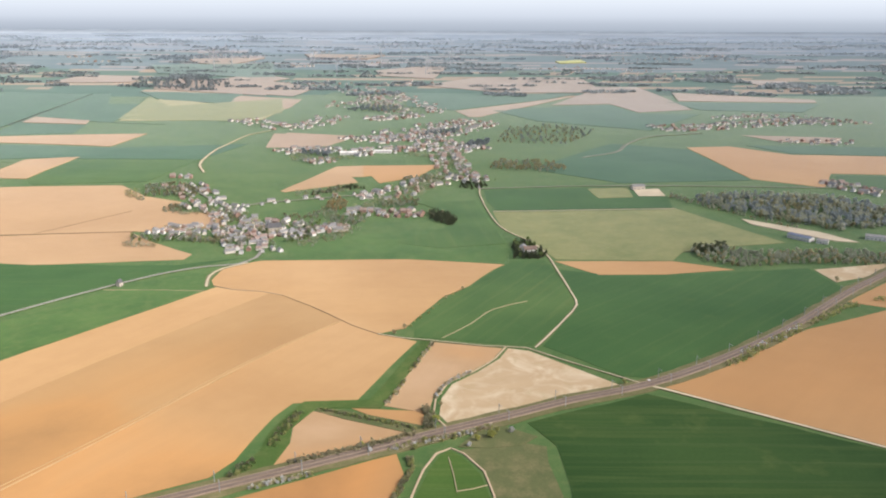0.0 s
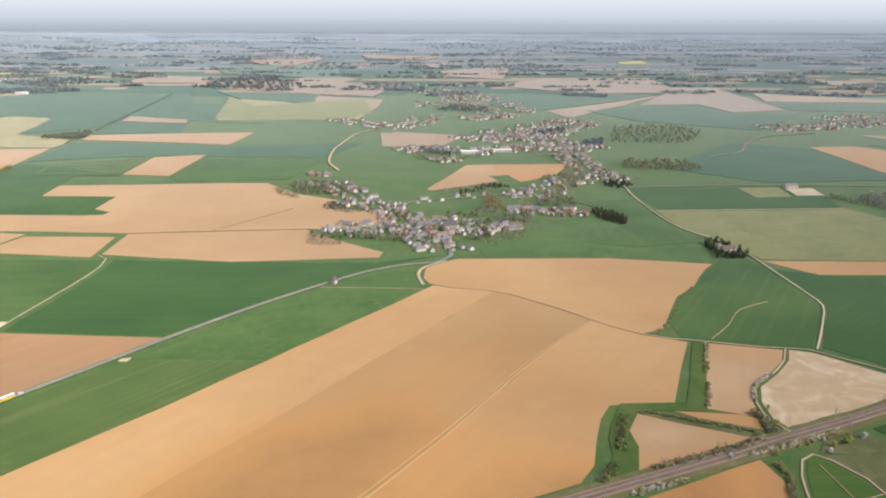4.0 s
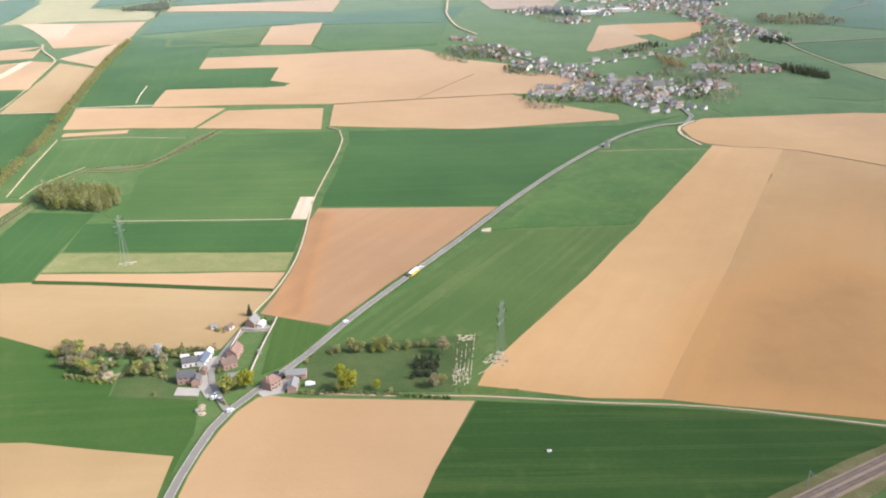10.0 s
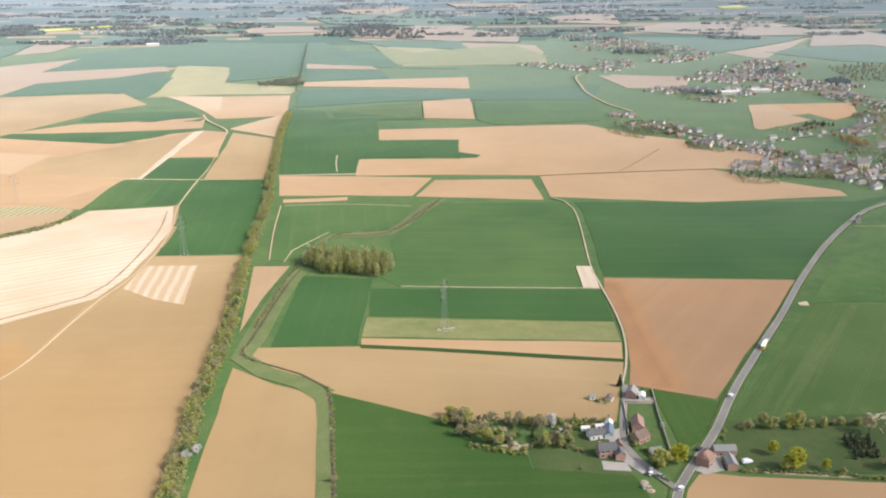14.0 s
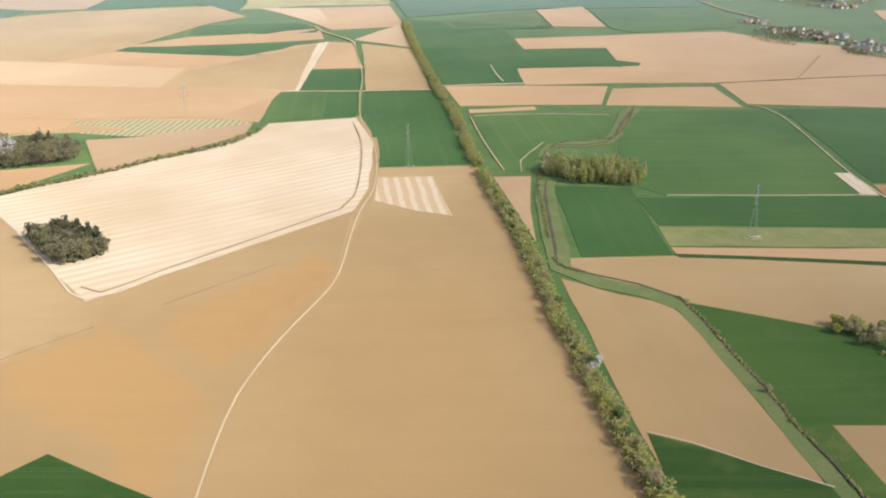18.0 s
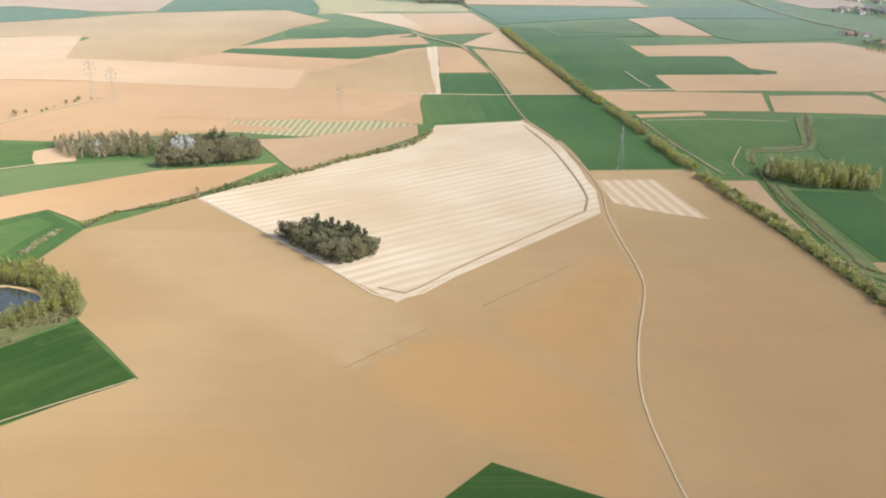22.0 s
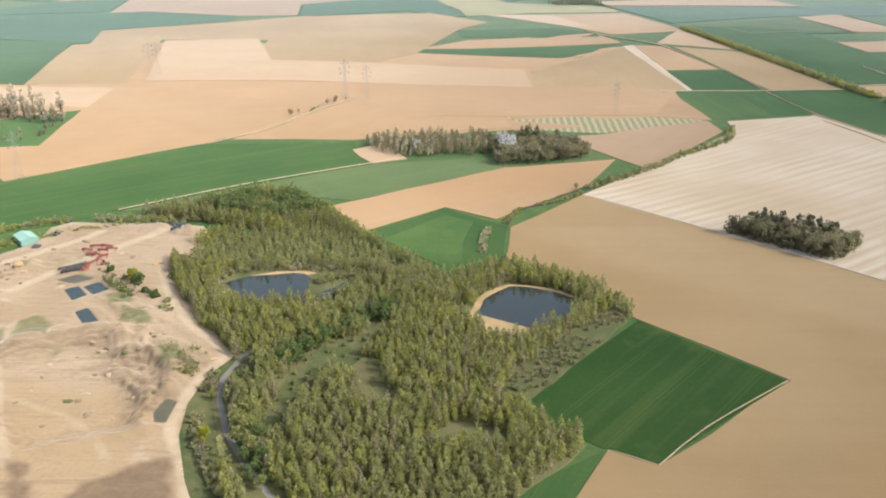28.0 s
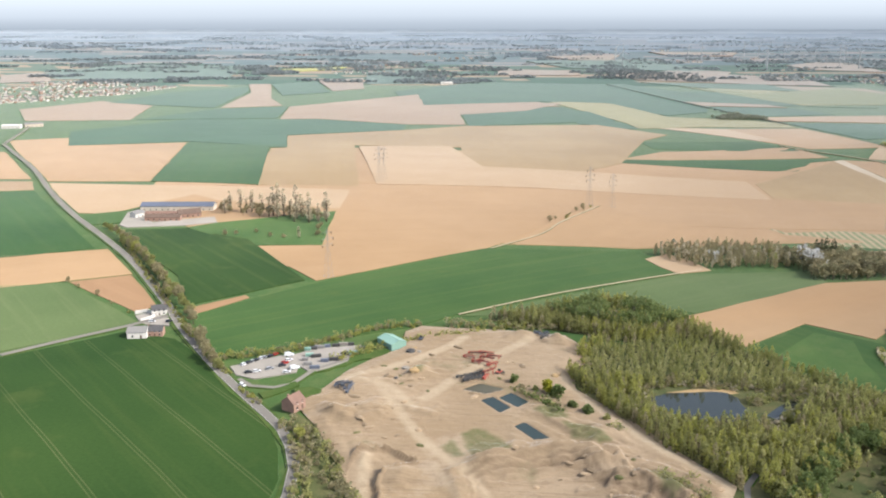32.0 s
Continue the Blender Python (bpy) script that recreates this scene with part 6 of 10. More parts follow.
# trees by the barn farm
row(["poplar", "poplar", "poplar", "bare"], [(-1337, 723), (-1307, 711), (-1285, 701), (-1260.6, 696.5)], 1.4, 9.0, (1.0, 1.5), 18, "behind a farm", "farm poplars")
row(["bare", "poplar"], [(-1315.3, 647.3), (-1306.8, 655.4), (-1264.2, 643.7), (-1261.7, 682.8)], 8.0, 4.0, (0.6, 0.9), 19, "in a farm meadow")
# scrub on the pale ridge
row(["bare", "bush"], [(-1109, 718), (-1098, 739), (-1074, 786)], 7.0, 2.0, (0.6, 0.9), 20, "on a bare ridge")
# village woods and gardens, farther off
wood("village_park_wood", "park wood beyond the village, greyed for haze", [(140, 1640), (240, 1700), (300, 1600), (234, 1430), (110, 1445)], 13.0, 5.2,
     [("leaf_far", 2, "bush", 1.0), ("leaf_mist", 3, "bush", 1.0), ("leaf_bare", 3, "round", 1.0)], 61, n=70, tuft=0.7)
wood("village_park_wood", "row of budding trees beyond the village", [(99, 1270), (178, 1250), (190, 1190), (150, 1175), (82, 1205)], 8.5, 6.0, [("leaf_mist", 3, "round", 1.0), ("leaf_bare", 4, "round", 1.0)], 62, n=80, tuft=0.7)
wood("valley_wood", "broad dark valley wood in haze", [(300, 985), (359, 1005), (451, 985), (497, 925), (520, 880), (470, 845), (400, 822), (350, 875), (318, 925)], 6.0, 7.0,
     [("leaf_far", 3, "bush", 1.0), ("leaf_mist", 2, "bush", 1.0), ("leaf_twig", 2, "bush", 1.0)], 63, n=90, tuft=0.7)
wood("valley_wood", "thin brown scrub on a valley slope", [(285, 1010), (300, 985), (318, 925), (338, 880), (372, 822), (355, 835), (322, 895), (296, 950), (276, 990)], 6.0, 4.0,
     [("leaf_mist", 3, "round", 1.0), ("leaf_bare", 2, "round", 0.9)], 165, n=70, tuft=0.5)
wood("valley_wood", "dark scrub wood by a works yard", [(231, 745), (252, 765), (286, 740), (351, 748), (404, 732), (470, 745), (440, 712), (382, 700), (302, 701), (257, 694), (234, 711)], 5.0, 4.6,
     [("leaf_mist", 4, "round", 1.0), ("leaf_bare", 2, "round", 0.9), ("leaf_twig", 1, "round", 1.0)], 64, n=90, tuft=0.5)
wood("valley_wood", "small dark conifers at the end of a scrub wood", [(230, 748), (262, 775), (272, 758), (240, 735)], 4.5, 6.0, [("leaf_dark", 3, "round", 1.0), ("leaf_twig", 1, "round", 1.0)], 166, n=90, tuft=0.5)
wood("farm_trees", "dark conifers round a lone farmstead", [(75, 784), (91, 792), (102, 739), (94, 723), (72, 727)], 4.0, 6.0, [("leaf_dark", 3, "cone", 1.0), ("leaf_green", 2, "round", 0.9)], 65, holes=([(81, 770), (99, 765), (96, 739), (79, 744)],), n=90, tuft=0.5)
for _k, (_ring, _gap, _h, _mix, _note) in enumerate((
        ([(-345, 1034), (-309, 1068), (-267, 1029), (-268, 985), (-326, 980)], 6.5, 4.5, "bare", "bare scrub west of the village"), ([(-290, 935), (-264, 952), (-262, 915), (-285, 912)], 5.0, 3.8, "bare", "bare scrub at a field corner"),
        ([(-283, 801), (-212, 812), (-210, 790), (-276, 782)], 6.0, 4.8, "green", "garden trees before the village houses"), ([(-209, 815), (-165, 805), (-174, 772), (-207, 785)], 6.0, 4.5, "bare", "budding garden trees in the village"),
        ([(-112, 1005), (-92, 966), (-100, 925), (-117, 936)], 5.5, 6.0, "rust", "rust-brown budding trees on a village meadow"), ([(-100, 908), (-65, 908), (-75, 862), (-106, 855)], 6.5, 4.8, "bare", "trees among the village houses"),
        ([(-1, 932), (21, 922), (29, 885), (20, 862), (7, 880), (-4, 905)], 4.0, 6.0, "dark", "dark conifer row by the village"), ([(-57, 992), (-10, 1005), (-16, 960), (-62, 952)], 6.5, 5.0, "bare", "budding trees among the village houses"),
        ([(-146, 1027), (-103, 1080), (-79, 1066), (-108, 1047), (-144, 1015)], 5.0, 5.0, "dark", "dark trees behind a village farm"), ([(38, 1100), (63, 1110), (74, 1075), (51, 1062), (33, 1070)], 6.0, 5.5, "dark", "dark trees by the village road"),
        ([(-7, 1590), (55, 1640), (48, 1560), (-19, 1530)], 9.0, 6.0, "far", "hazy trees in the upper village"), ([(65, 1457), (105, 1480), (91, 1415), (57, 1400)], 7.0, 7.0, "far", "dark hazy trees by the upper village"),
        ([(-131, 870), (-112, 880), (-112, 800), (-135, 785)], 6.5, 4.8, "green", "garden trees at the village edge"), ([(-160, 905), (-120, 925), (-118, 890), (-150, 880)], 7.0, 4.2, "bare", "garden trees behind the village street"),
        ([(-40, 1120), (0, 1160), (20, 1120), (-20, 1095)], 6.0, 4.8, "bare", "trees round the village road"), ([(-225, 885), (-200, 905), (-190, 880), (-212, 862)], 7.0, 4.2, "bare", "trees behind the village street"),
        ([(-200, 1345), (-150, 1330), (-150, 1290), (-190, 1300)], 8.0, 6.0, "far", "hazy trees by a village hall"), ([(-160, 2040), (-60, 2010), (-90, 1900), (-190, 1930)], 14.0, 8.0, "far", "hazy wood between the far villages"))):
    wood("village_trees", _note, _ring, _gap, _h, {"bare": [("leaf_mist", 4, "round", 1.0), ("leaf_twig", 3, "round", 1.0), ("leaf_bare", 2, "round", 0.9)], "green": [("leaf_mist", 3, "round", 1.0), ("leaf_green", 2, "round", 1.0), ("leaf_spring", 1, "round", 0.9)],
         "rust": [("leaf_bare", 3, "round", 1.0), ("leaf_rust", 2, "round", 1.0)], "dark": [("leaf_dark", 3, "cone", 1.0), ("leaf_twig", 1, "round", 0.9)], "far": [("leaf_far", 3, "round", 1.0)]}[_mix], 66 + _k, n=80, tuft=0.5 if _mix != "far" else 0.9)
for _k, (_line, _wide, _tall) in enumerate((
        ([(-348.7, 1006.9), (-335.2, 973.6), (-318.8, 963.7)], 16, 4.5), ([(-285.7, 924.1), (-261.9, 904.6), (-224.2, 919.5), (-203.1, 896.3)], 14, 4.5), ([(-276, 778.9), (-267.4, 766.7), (-249.4, 771.4)], 12, 4.2), ([(-231.1, 807.1), (-212.1, 789.7), (-192.4, 796.9)], 14, 4.2),
        ([(-159.2, 1016.2), (-127.2, 1036.4), (-102.1, 1052.6)], 22, 5.5), ([(-114.1, 939.5), (-108.8, 910.1), (-98.9, 887.6)], 16, 5.0), ([(-193.7, 1315.4), (-185, 1250.1), (-150.3, 1264.5), (-112.8, 1300.2)], 30, 5.0), ([(-36, 1326), (16.8, 1314.2), (39.9, 1234.7)], 36, 5.5),
        ([(16.7, 1166.1), (-23, 1040.4), (-72.9, 940.7)], 34, 5.0), ([(-186.9, 878.5), (-167.7, 843.2), (-150.5, 821.3)], 18, 4.2), ([(-79.6, 887.9), (-83.5, 834.2), (-119.4, 774.6)], 22, 4.5), ([(-135, 2113.7), (-98.9, 1965.3), (-36.5, 1921.4)], 60, 8.0))):
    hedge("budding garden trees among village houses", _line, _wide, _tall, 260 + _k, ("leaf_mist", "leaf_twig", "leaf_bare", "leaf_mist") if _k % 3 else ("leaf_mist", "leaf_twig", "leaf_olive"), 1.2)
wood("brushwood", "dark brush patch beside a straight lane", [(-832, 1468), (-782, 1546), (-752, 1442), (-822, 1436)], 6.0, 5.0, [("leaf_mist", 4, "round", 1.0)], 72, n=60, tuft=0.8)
wood("far_wood", "distant wood toned blue-grey for haze", [(-887, 2900), (-744, 3065), (-583, 2714), (-647, 2479), (-901, 2573)], 26.0, 9.0, [("leaf_far", 3, "round", 1.0)], 73, n=40, tuft=2.0)
wood("far_wood", "distant wood toned blue-grey for haze", [(-1518, 3017), (-1370, 3026), (-1245, 2672), (-1416, 2600)], 30.0, 7.0, [("leaf_far", 3, "round", 1.0)], 74, n=40, tuft=2.0)


# ---- houses ----
MAT["brick"] = plain("red_brick", (0.34, 0.215, 0.16), 0.9, vary=0.2)
MAT["render"] = plain("pale_render", (0.55, 0.48, 0.39), 0.85, vary=0.15)
MAT["whitewash"] = plain("whitewash", (0.64, 0.61, 0.56), 0.8, vary=0.08)
MAT["tile"] = plain("red_roof_tiles", (0.275, 0.172, 0.132), 0.85, vary=0.22)
MAT["slate"] = plain("grey_slate", (0.12, 0.115, 0.115), 0.6, vary=0.2)
MAT["brown_tile"] = plain("brown_roof_tiles", (0.20, 0.14, 0.108), 0.85, vary=0.2)
MAT["glass"] = plain("window_glass", (0.03, 0.035, 0.04), 0.12, vary=0.1, spec=0.6)
MAT["door"] = plain("door_paint", (0.10, 0.06, 0.04), 0.6)
MAT["fibre"] = plain("fibre_cement", (0.25, 0.238, 0.225), 0.8, vary=0.12, size=3)
MAT["greensheet"] = plain("green_sheet_metal", (0.27, 0.42, 0.345), 0.5, 0.1, vary=0.1, size=3)
MAT["bluesheet"] = plain("blue_grey_sheet", (0.16, 0.18, 0.23), 0.5, 0.2, vary=0.12, size=3)
MAT["gravel"] = plain("pale_gravel", (0.31, 0.28, 0.24), 0.95, vary=0.15, size=5)
MAT["reed_pile"] = plain("cut_brushwood", (0.33, 0.26, 0.18), 0.95, vary=0.35, size=0.6)
MAT["stone_wall"] = plain("garden_wall", (0.37, 0.31, 0.25), 0.9, vary=0.2)


def box(bm, x0, x1, y0, y1, z0, z1):
    v = [bm.verts.new((x, y, z)) for z in (z0, z1) for x, y in ((x0, y0), (x1, y0), (x1, y1), (x0, y1))]
    for f in ((3, 2, 1, 0), (4, 5, 6, 7), (0, 1, 5, 4), (1, 2, 6, 5), (2, 3, 7, 6), (3, 0, 4, 7)):
        bm.faces.new([v[i] for i in f])
    return v


def boxed(*args):
    bm = bmesh.new()
    box(bm, *args)
    return bm


def prism(bm, x0, x1, pts):
    """A body along x with the given outline in y and z."""
    a, b = [bm.verts.new((x0, y, z)) for y, z in pts], [bm.verts.new((x1, y, z)) for y, z in pts]
    n = len(pts)
    bm.faces.new(a[::-1])
    bm.faces.new(b)
    for i in range(n):
        bm.faces.new((a[i], a[(i + 1) % n], b[(i + 1) % n], b[i]))


def building(name, label, w, d, h, rise, wall="brick", roof="tile", chimneys=1, windows=3, door=True, hip=0.0, floors=1, category="house", sills=True):
    """A gabled building about its middle: walls, two roof slopes, ridge, chimneys, door and windows."""
    ob = tagged(new(name), label, category)
    bm = bmesh.new()
    prism(bm, -w / 2, w / 2, [(-d / 2, -0.4), (d / 2, -0.4), (d / 2, h), (0, h + rise), (-d / 2, h)] if not hip else [(-d / 2, -0.4), (d / 2, -0.4), (d / 2, h), (-d / 2, h)])
    part("wall", bm, MAT[wall], ob)
    o, th = 0.25, 0.18
    for s in (-1, 1):
        bm = bmesh.new()
        eave, top = (s * (d / 2 + o), h - rise * o / (d / 2)), (0.0, h + rise)
        k = w / 2 + o
        low = [(-k, *eave), (k, *eave), (k - hip, *top), (-k + hip, *top)]
        vs = [bm.verts.new(p) for p in low] + [bm.verts.new((x, y, z + th)) for x, y, z in low]
        for f in ((0, 1, 2, 3), (7, 6, 5, 4), (0, 4, 5, 1), (1, 5, 6, 2), (2, 6, 7, 3), (3, 7, 4, 0)):
            bm.faces.new([vs[i] for i in f])
        bmesh.ops.recalc_face_normals(bm, faces=bm.faces[:])
        part("roof_slope", bm, MAT[roof], ob)
        if hip:
            bm = bmesh.new()
            low = [(s * k, -d / 2 - o, eave[1]), (s * k, d / 2 + o, eave[1]), (s * (k - hip), 0, h + rise)]
            vs = [bm.verts.new(p) for p in low] + [bm.verts.new((x, y, z + th)) for x, y, z in low]
            for f in ((0, 1, 2), (5, 4, 3), (0, 3, 4, 1), (1, 4, 5, 2), (2, 5, 3, 0)):
                bm.faces.new([vs[i] for i in f])
            bmesh.ops.recalc_face_normals(bm, faces=bm.faces[:])
            part("roof_slope", bm, MAT[roof], ob)
    part("ridge", boxed(-w / 2 - o + hip, w / 2 + o - hip, -0.12, 0.12, h + rise + 0.04, h + rise + 0.26), MAT[roof], ob)
    for c in range(chimneys):
        x = (-0.42 if c == 0 else 0.40) * w
        bm = boxed(x - 0.25, x + 0.25, -0.3, 0.3, h + rise * 0.4, h + rise + 0.8)
        box(bm, x - 0.31, x + 0.31, -0.36, 0.36, h + rise + 0.8, h + rise + 0.95)
        part("chimney", bm, MAT["brick"], ob)
    for s in (-1, 1):
        for f in range(floors):
            for i in range(windows):
                x = (i - (windows - 1) / 2) * w / (windows + 0.3)
                if door and s < 0 and f == 0 and i == windows // 2:
                    part("door", boxed(x - 0.4, x + 0.4, -d / 2 - 0.05, -d / 2 + 0.1, -0.05, 1.5), MAT["door"], ob)
                    continue
                z = 0.6 + f * 1.9
                y = s * d / 2
                win = part("window", boxed(x - 0.42, x + 0.42, y - 0.03, y + 0.03, z, z + 0.95), MAT["glass"], ob)
                if sills:
                    part("sill", boxed(x - 0.5, x + 0.5, y - 0.08, y + 0.08, z - 0.1, z), MAT["whitewash"], win)
    return ob


def put(ob, x, y, turn=0.0, size=1.0, copy=False):
    m = Matrix.Translation(land(x, y, 0.1)) @ Matrix.Rotation(radians(turn), 4, "Z") @ Matrix.Diagonal((size, size, size, 1))
    if copy:
        return copy_thing(ob, m)
    ob.matrix_basis = m
    return ob


# the crossroads hamlet
put(building("corner_house", "brick corner house with a hipped red tile roof", 6.6, 6.0, 3.9, 2.2, "brick", "tile", 1, 3, True, 2.0, 2), -431.5, 328.7, 52, 0.82)
put(building("barn", "low barn with a grey fibre-cement roof", 9.5, 5.2, 2.6, 1.5, "brick", "fibre", 0, 2, True, 0, 1, "barn"), -423.1, 335.4, 2, 0.82)
put(building("barn", "narrow barn with a grey fibre-cement roof", 8.0, 4.2, 2.6, 1.3, "brick", "fibre", 0, 2, True, 0, 1, "barn"), -423.2, 327.0, 88, 0.82)
put(building("farmhouse", "long brick farmhouse with a red tile roof", 9.0, 5.4, 3.0, 2.4, "brick", "tile", 1, 3), -450.1, 354.2, 82, 0.82)
put(building("cottage", "brick cottage with a brown tile roof", 7.0, 5.6, 2.8, 2.2, "brick", "brown_tile", 1, 3), -451.0, 345.2, 35, 0.82)
put(building("cottage", "brick cottage with a grey roof", 6.4, 5.2, 3.0, 2.2, "brick", "fibre", 1, 3), -447.2, 380.2, 70, 0.82)
put(building("annex", "low white annex beside a cottage", 5.0, 3.0, 2.0, 0.5, "whitewash", "whitewash", 0, 2, True, 0, 1, "annex"), -443.3, 379.0, 78, 0.82)
put(building("farmhouse", "pale brick house with a slate roof and skylights", 8.0, 5.6, 3.6, 2.2, "brick", "slate", 1, 3, True, 0, 2), -464.9, 335.4, 8, 0.82)
put(building("annex", "brick annex with a slate roof", 5.0, 4.2, 2.8, 1.6, "brick", "slate", 0, 2), -460.7, 333.3, 95, 0.82)
put(building("farm_shed", "white-walled shed with a dark roof", 8.0, 5.0, 2.4, 1.4, "whitewash", "slate", 0, 3, True, 0, 1, "shed"), -466.5, 348.1, 15, 0.82)
put(building("farm_shed", "narrow shed with a blue-grey roof", 9.0, 3.6, 2.4, 1.2, "whitewash", "bluesheet", 0, 2, True, 0, 1, "shed"), -461.5, 349.7, 80, 0.82)
put(building("farm_shed", "small grey garden shed", 3.0, 2.4, 1.8, 0.8, "render", "fibre", 0, 1, False, 0, 1, "shed"), -463.6, 378.6, 20, 0.82)
put(building("farm_shed", "small stone shed beside a lane", 4.0, 3.0, 2.0, 1.0, "render", "brown_tile", 0, 1, False, 0, 1, "shed"), -456.7, 377.4, 60, 0.82)
put(building("farm_shed", "small shed with a grey roof by a lane", 5.0, 3.2, 2.0, 0.9, "render", "fibre", 0, 1, False, 0, 1, "shed"), -447.3, 336.1, 10, 0.82)
put(building("wayside_chapel", "tiny white wayside chapel with a slate roof", 4.0, 3.2, 3.0, 2.2, "render", "slate", 0, 1, True, 0, 1, "chapel"), -239.1, 644.2, 70)
for p, k, s in (((-447.4, 326.4), "spring", 1.75), ((-441.2, 328.4), "yellow", 1.75), ((-450.3, 389.7), "conifer", 1.0), ((-440.5, 354.8), "white", 0.8), ((-447.0, 317.4), "bush", 0.8), ((-456.1, 313.4), "white", 0.7),
                ((-473.0, 360.2), "olive", 0.6), ((-481.9, 355.9), "white", 1.1), ((-486.6, 340.3), "olive", 1.15), ((-490.6, 353.9), "bush", 0.8), ((-478.8, 340.9), "greenbush", 0.9), ((-494.7, 359.4), "bare", 0.6),
                ((-406.1, 333.8), "yellow", 1.15), ((-402.5, 323.8), "yellow", 1.35), ((-391.8, 323.1), "yellow", 0.8), ((-386.4, 321.2), "olive", 0.6), ((-366.3, 347.5), "bare", 1.7), ((-370.4, 323.2), "bare", 1.6), ((-367.4, 324.8), "olive", 1.3),
                ((-405.1, 322.8), "spring", 1.1), ((-410.6, 351.7), "bush", 1.0), ((-420.4, 345.6), "bush", 0.8), ((-466.7, 353.3), "bush", 0.7), ((-461.0, 375.6), "bush", 0.8)):
    tree(k, *p, 0.78 * s, "in the hamlet gardens")
row(["olive", "spring", "bush"], [(-412.5, 353.1), (-397.3, 353.1), (-381.8, 354.3), (-366.4, 354.8)], 3.0, 0.8, (0.8, 1.15), 71, "in a garden row", "garden row")
row(["bare", "olive", "spring", "bare", "bush"], [(-524.5, 364.8), (-517.1, 358.2), (-510.1, 352.3), (-503.1, 343.6)], 1.2, 4.0, (0.75, 1.15), 72, "at a garden edge")
row(["olive", "bare", "bush", "spring"], [(-417.0, 351.9), (-393.1, 352.5), (-365.0, 352.5)], 5.0, 2.0, (0.5, 0.8), 77, "in a garden row")
row(["bush", "bare", "greenbush"], [(-452.7, 340.2), (-450.2, 334.2), (-447.1, 324.6), (-449.9, 317.5)], 3.0, 2.0, (0.6, 0.9), 78, "by the crossroads")
row(["bush", "bare", "greenbush"], [(-510.4, 356.7), (-492.8, 353.1), (-479.8, 350.2), (-468.8, 354.2)], 1.4, 6.0, (0.8, 1.15), 73, "in overgrown gardens")
wood("garden_plantation", "small dark plantation of clipped conifers", [(-377.7, 344.3), (-367.0, 345.2), (-370.2, 328.1), (-379.8, 329.6)], 2.2, 3.2, [("leaf_dark", 1, "cone", 1.0)], 74, n=80, tuft=0.3)
hedge("clipped garden hedge", [(-420.5, 323.2), (-401.2, 321.2), (-382.3, 318.5), (-364.1, 315.2)], 1.2, 1.0, 75, ("leaf_green", "leaf_olive"), 0.8)
hedge("garden scrub", [(-513.5, 341.8), (-500.6, 337.5), (-493.4, 337.3), (-488.3, 345.3), (-471.6, 336.7)], 3.0, 1.4, 76)


def garden_wall(points, height=1.2, width=0.25):
    bm = bmesh.new()
    ribbon(bm, smooth_line(points, 4.0), 0, width, 1, height, height + 0.5)
    return tagged(mesh_object("garden_wall", bm, MAT["stone_wall"]), "low weathered stone garden wall", "wall")


def yard(label, ring, mat="gravel"):
    bm = bmesh.new()
    f = bm.faces.new([bm.verts.new(land(x, y, lift(2.6, y))) for x, y in ring])
    bm.normal_update()
    if f.normal.z < 0:
        bmesh.ops.reverse_faces(bm, faces=bm.faces[:])
    low = bmesh.ops.extrude_edge_only(bm, edges=bm.edges[:])["geom"]
    for v in low:
        if isinstance(v, bmesh.types.BMVert):
            v.co.z -= 0.8
    return tagged(mesh_object("yard", bm, MAT[mat]), label, "yard", kind="structure")


def scrape(bm, rng, x, y, long, turn, half, k):
    """One thin ragged patch of scraped ground."""
    d, e = Vector((math.cos(turn), math.sin(turn))), Vector((-math.sin(turn), math.cos(turn)))
    rows = []
    for i in range(5):
        c = Vector((x, y)) + d * long * (i / 4 - 0.5) + e * rng.uniform(-0.05, 0.05)
        h = half * (0.3 if i in (0, 4) else rng.uniform(0.6, 1.2))
        rows.append([bm.verts.new(land(*(c + e * q), lift(2.7, y) + 0.002 * (k % 20) - (0.2 if low else 0))) for q, low in ((-h, 1), (-h, 0), (h, 0), (h, 1))])
    for p, q in zip(rows, rows[1:]):
        for i in range(3):
            bm.faces.new((p[i], p[i + 1], q[i + 1], q[i]))


def scuffs(label, ring, n, long, turn, seed, spread=0.06):
    """Short pale scrapes that wheels have left on the ground, within a plan ring."""
    rng = random.Random(seed)
    xs, ys = [p[0] for p in ring], [p[1] for p in ring]
    bm = bmesh.new()
    done = 0
    while done < n:
        x, y = rng.uniform(min(xs), max(xs)), rng.uniform(min(ys), max(ys))
        if inside(x, y, ring):
            done += 1
            scrape(bm, rng, x, y, long * rng.uniform(0.3, 1.3), radians(turn) + rng.gauss(0, spread), rng.uniform(0.05, 0.22), done)
    return tagged(mesh_object("scuffed_ground", bm, MAT["scuff"]), label, "ruts", kind="stuff")


def wheel_lines(label, lines, seed):
    """Long broken wheel lines, each from one plan point to another."""
    rng = random.Random(seed)
    bm = bmesh.new()
    for (ax, ay), (bx, by) in lines:
        length, turn = math.hypot(bx - ax, by - ay), math.atan2(by - ay, bx - ax)
        f = 0.0
        while f < 1.0:
            step = rng.uniform(0.8, 3.2) / length
            if rng.random() < 0.72:
                scrape(bm, rng, ax + (bx - ax) * (f + step / 2), ay + (by - ay) * (f + step / 2), step * length, turn, rng.uniform(0.05, 0.17), int(f * 60))
            f += step
    return tagged(mesh_object("wheel_marks", bm, MAT["scuff"]), label, "ruts", kind="stuff")


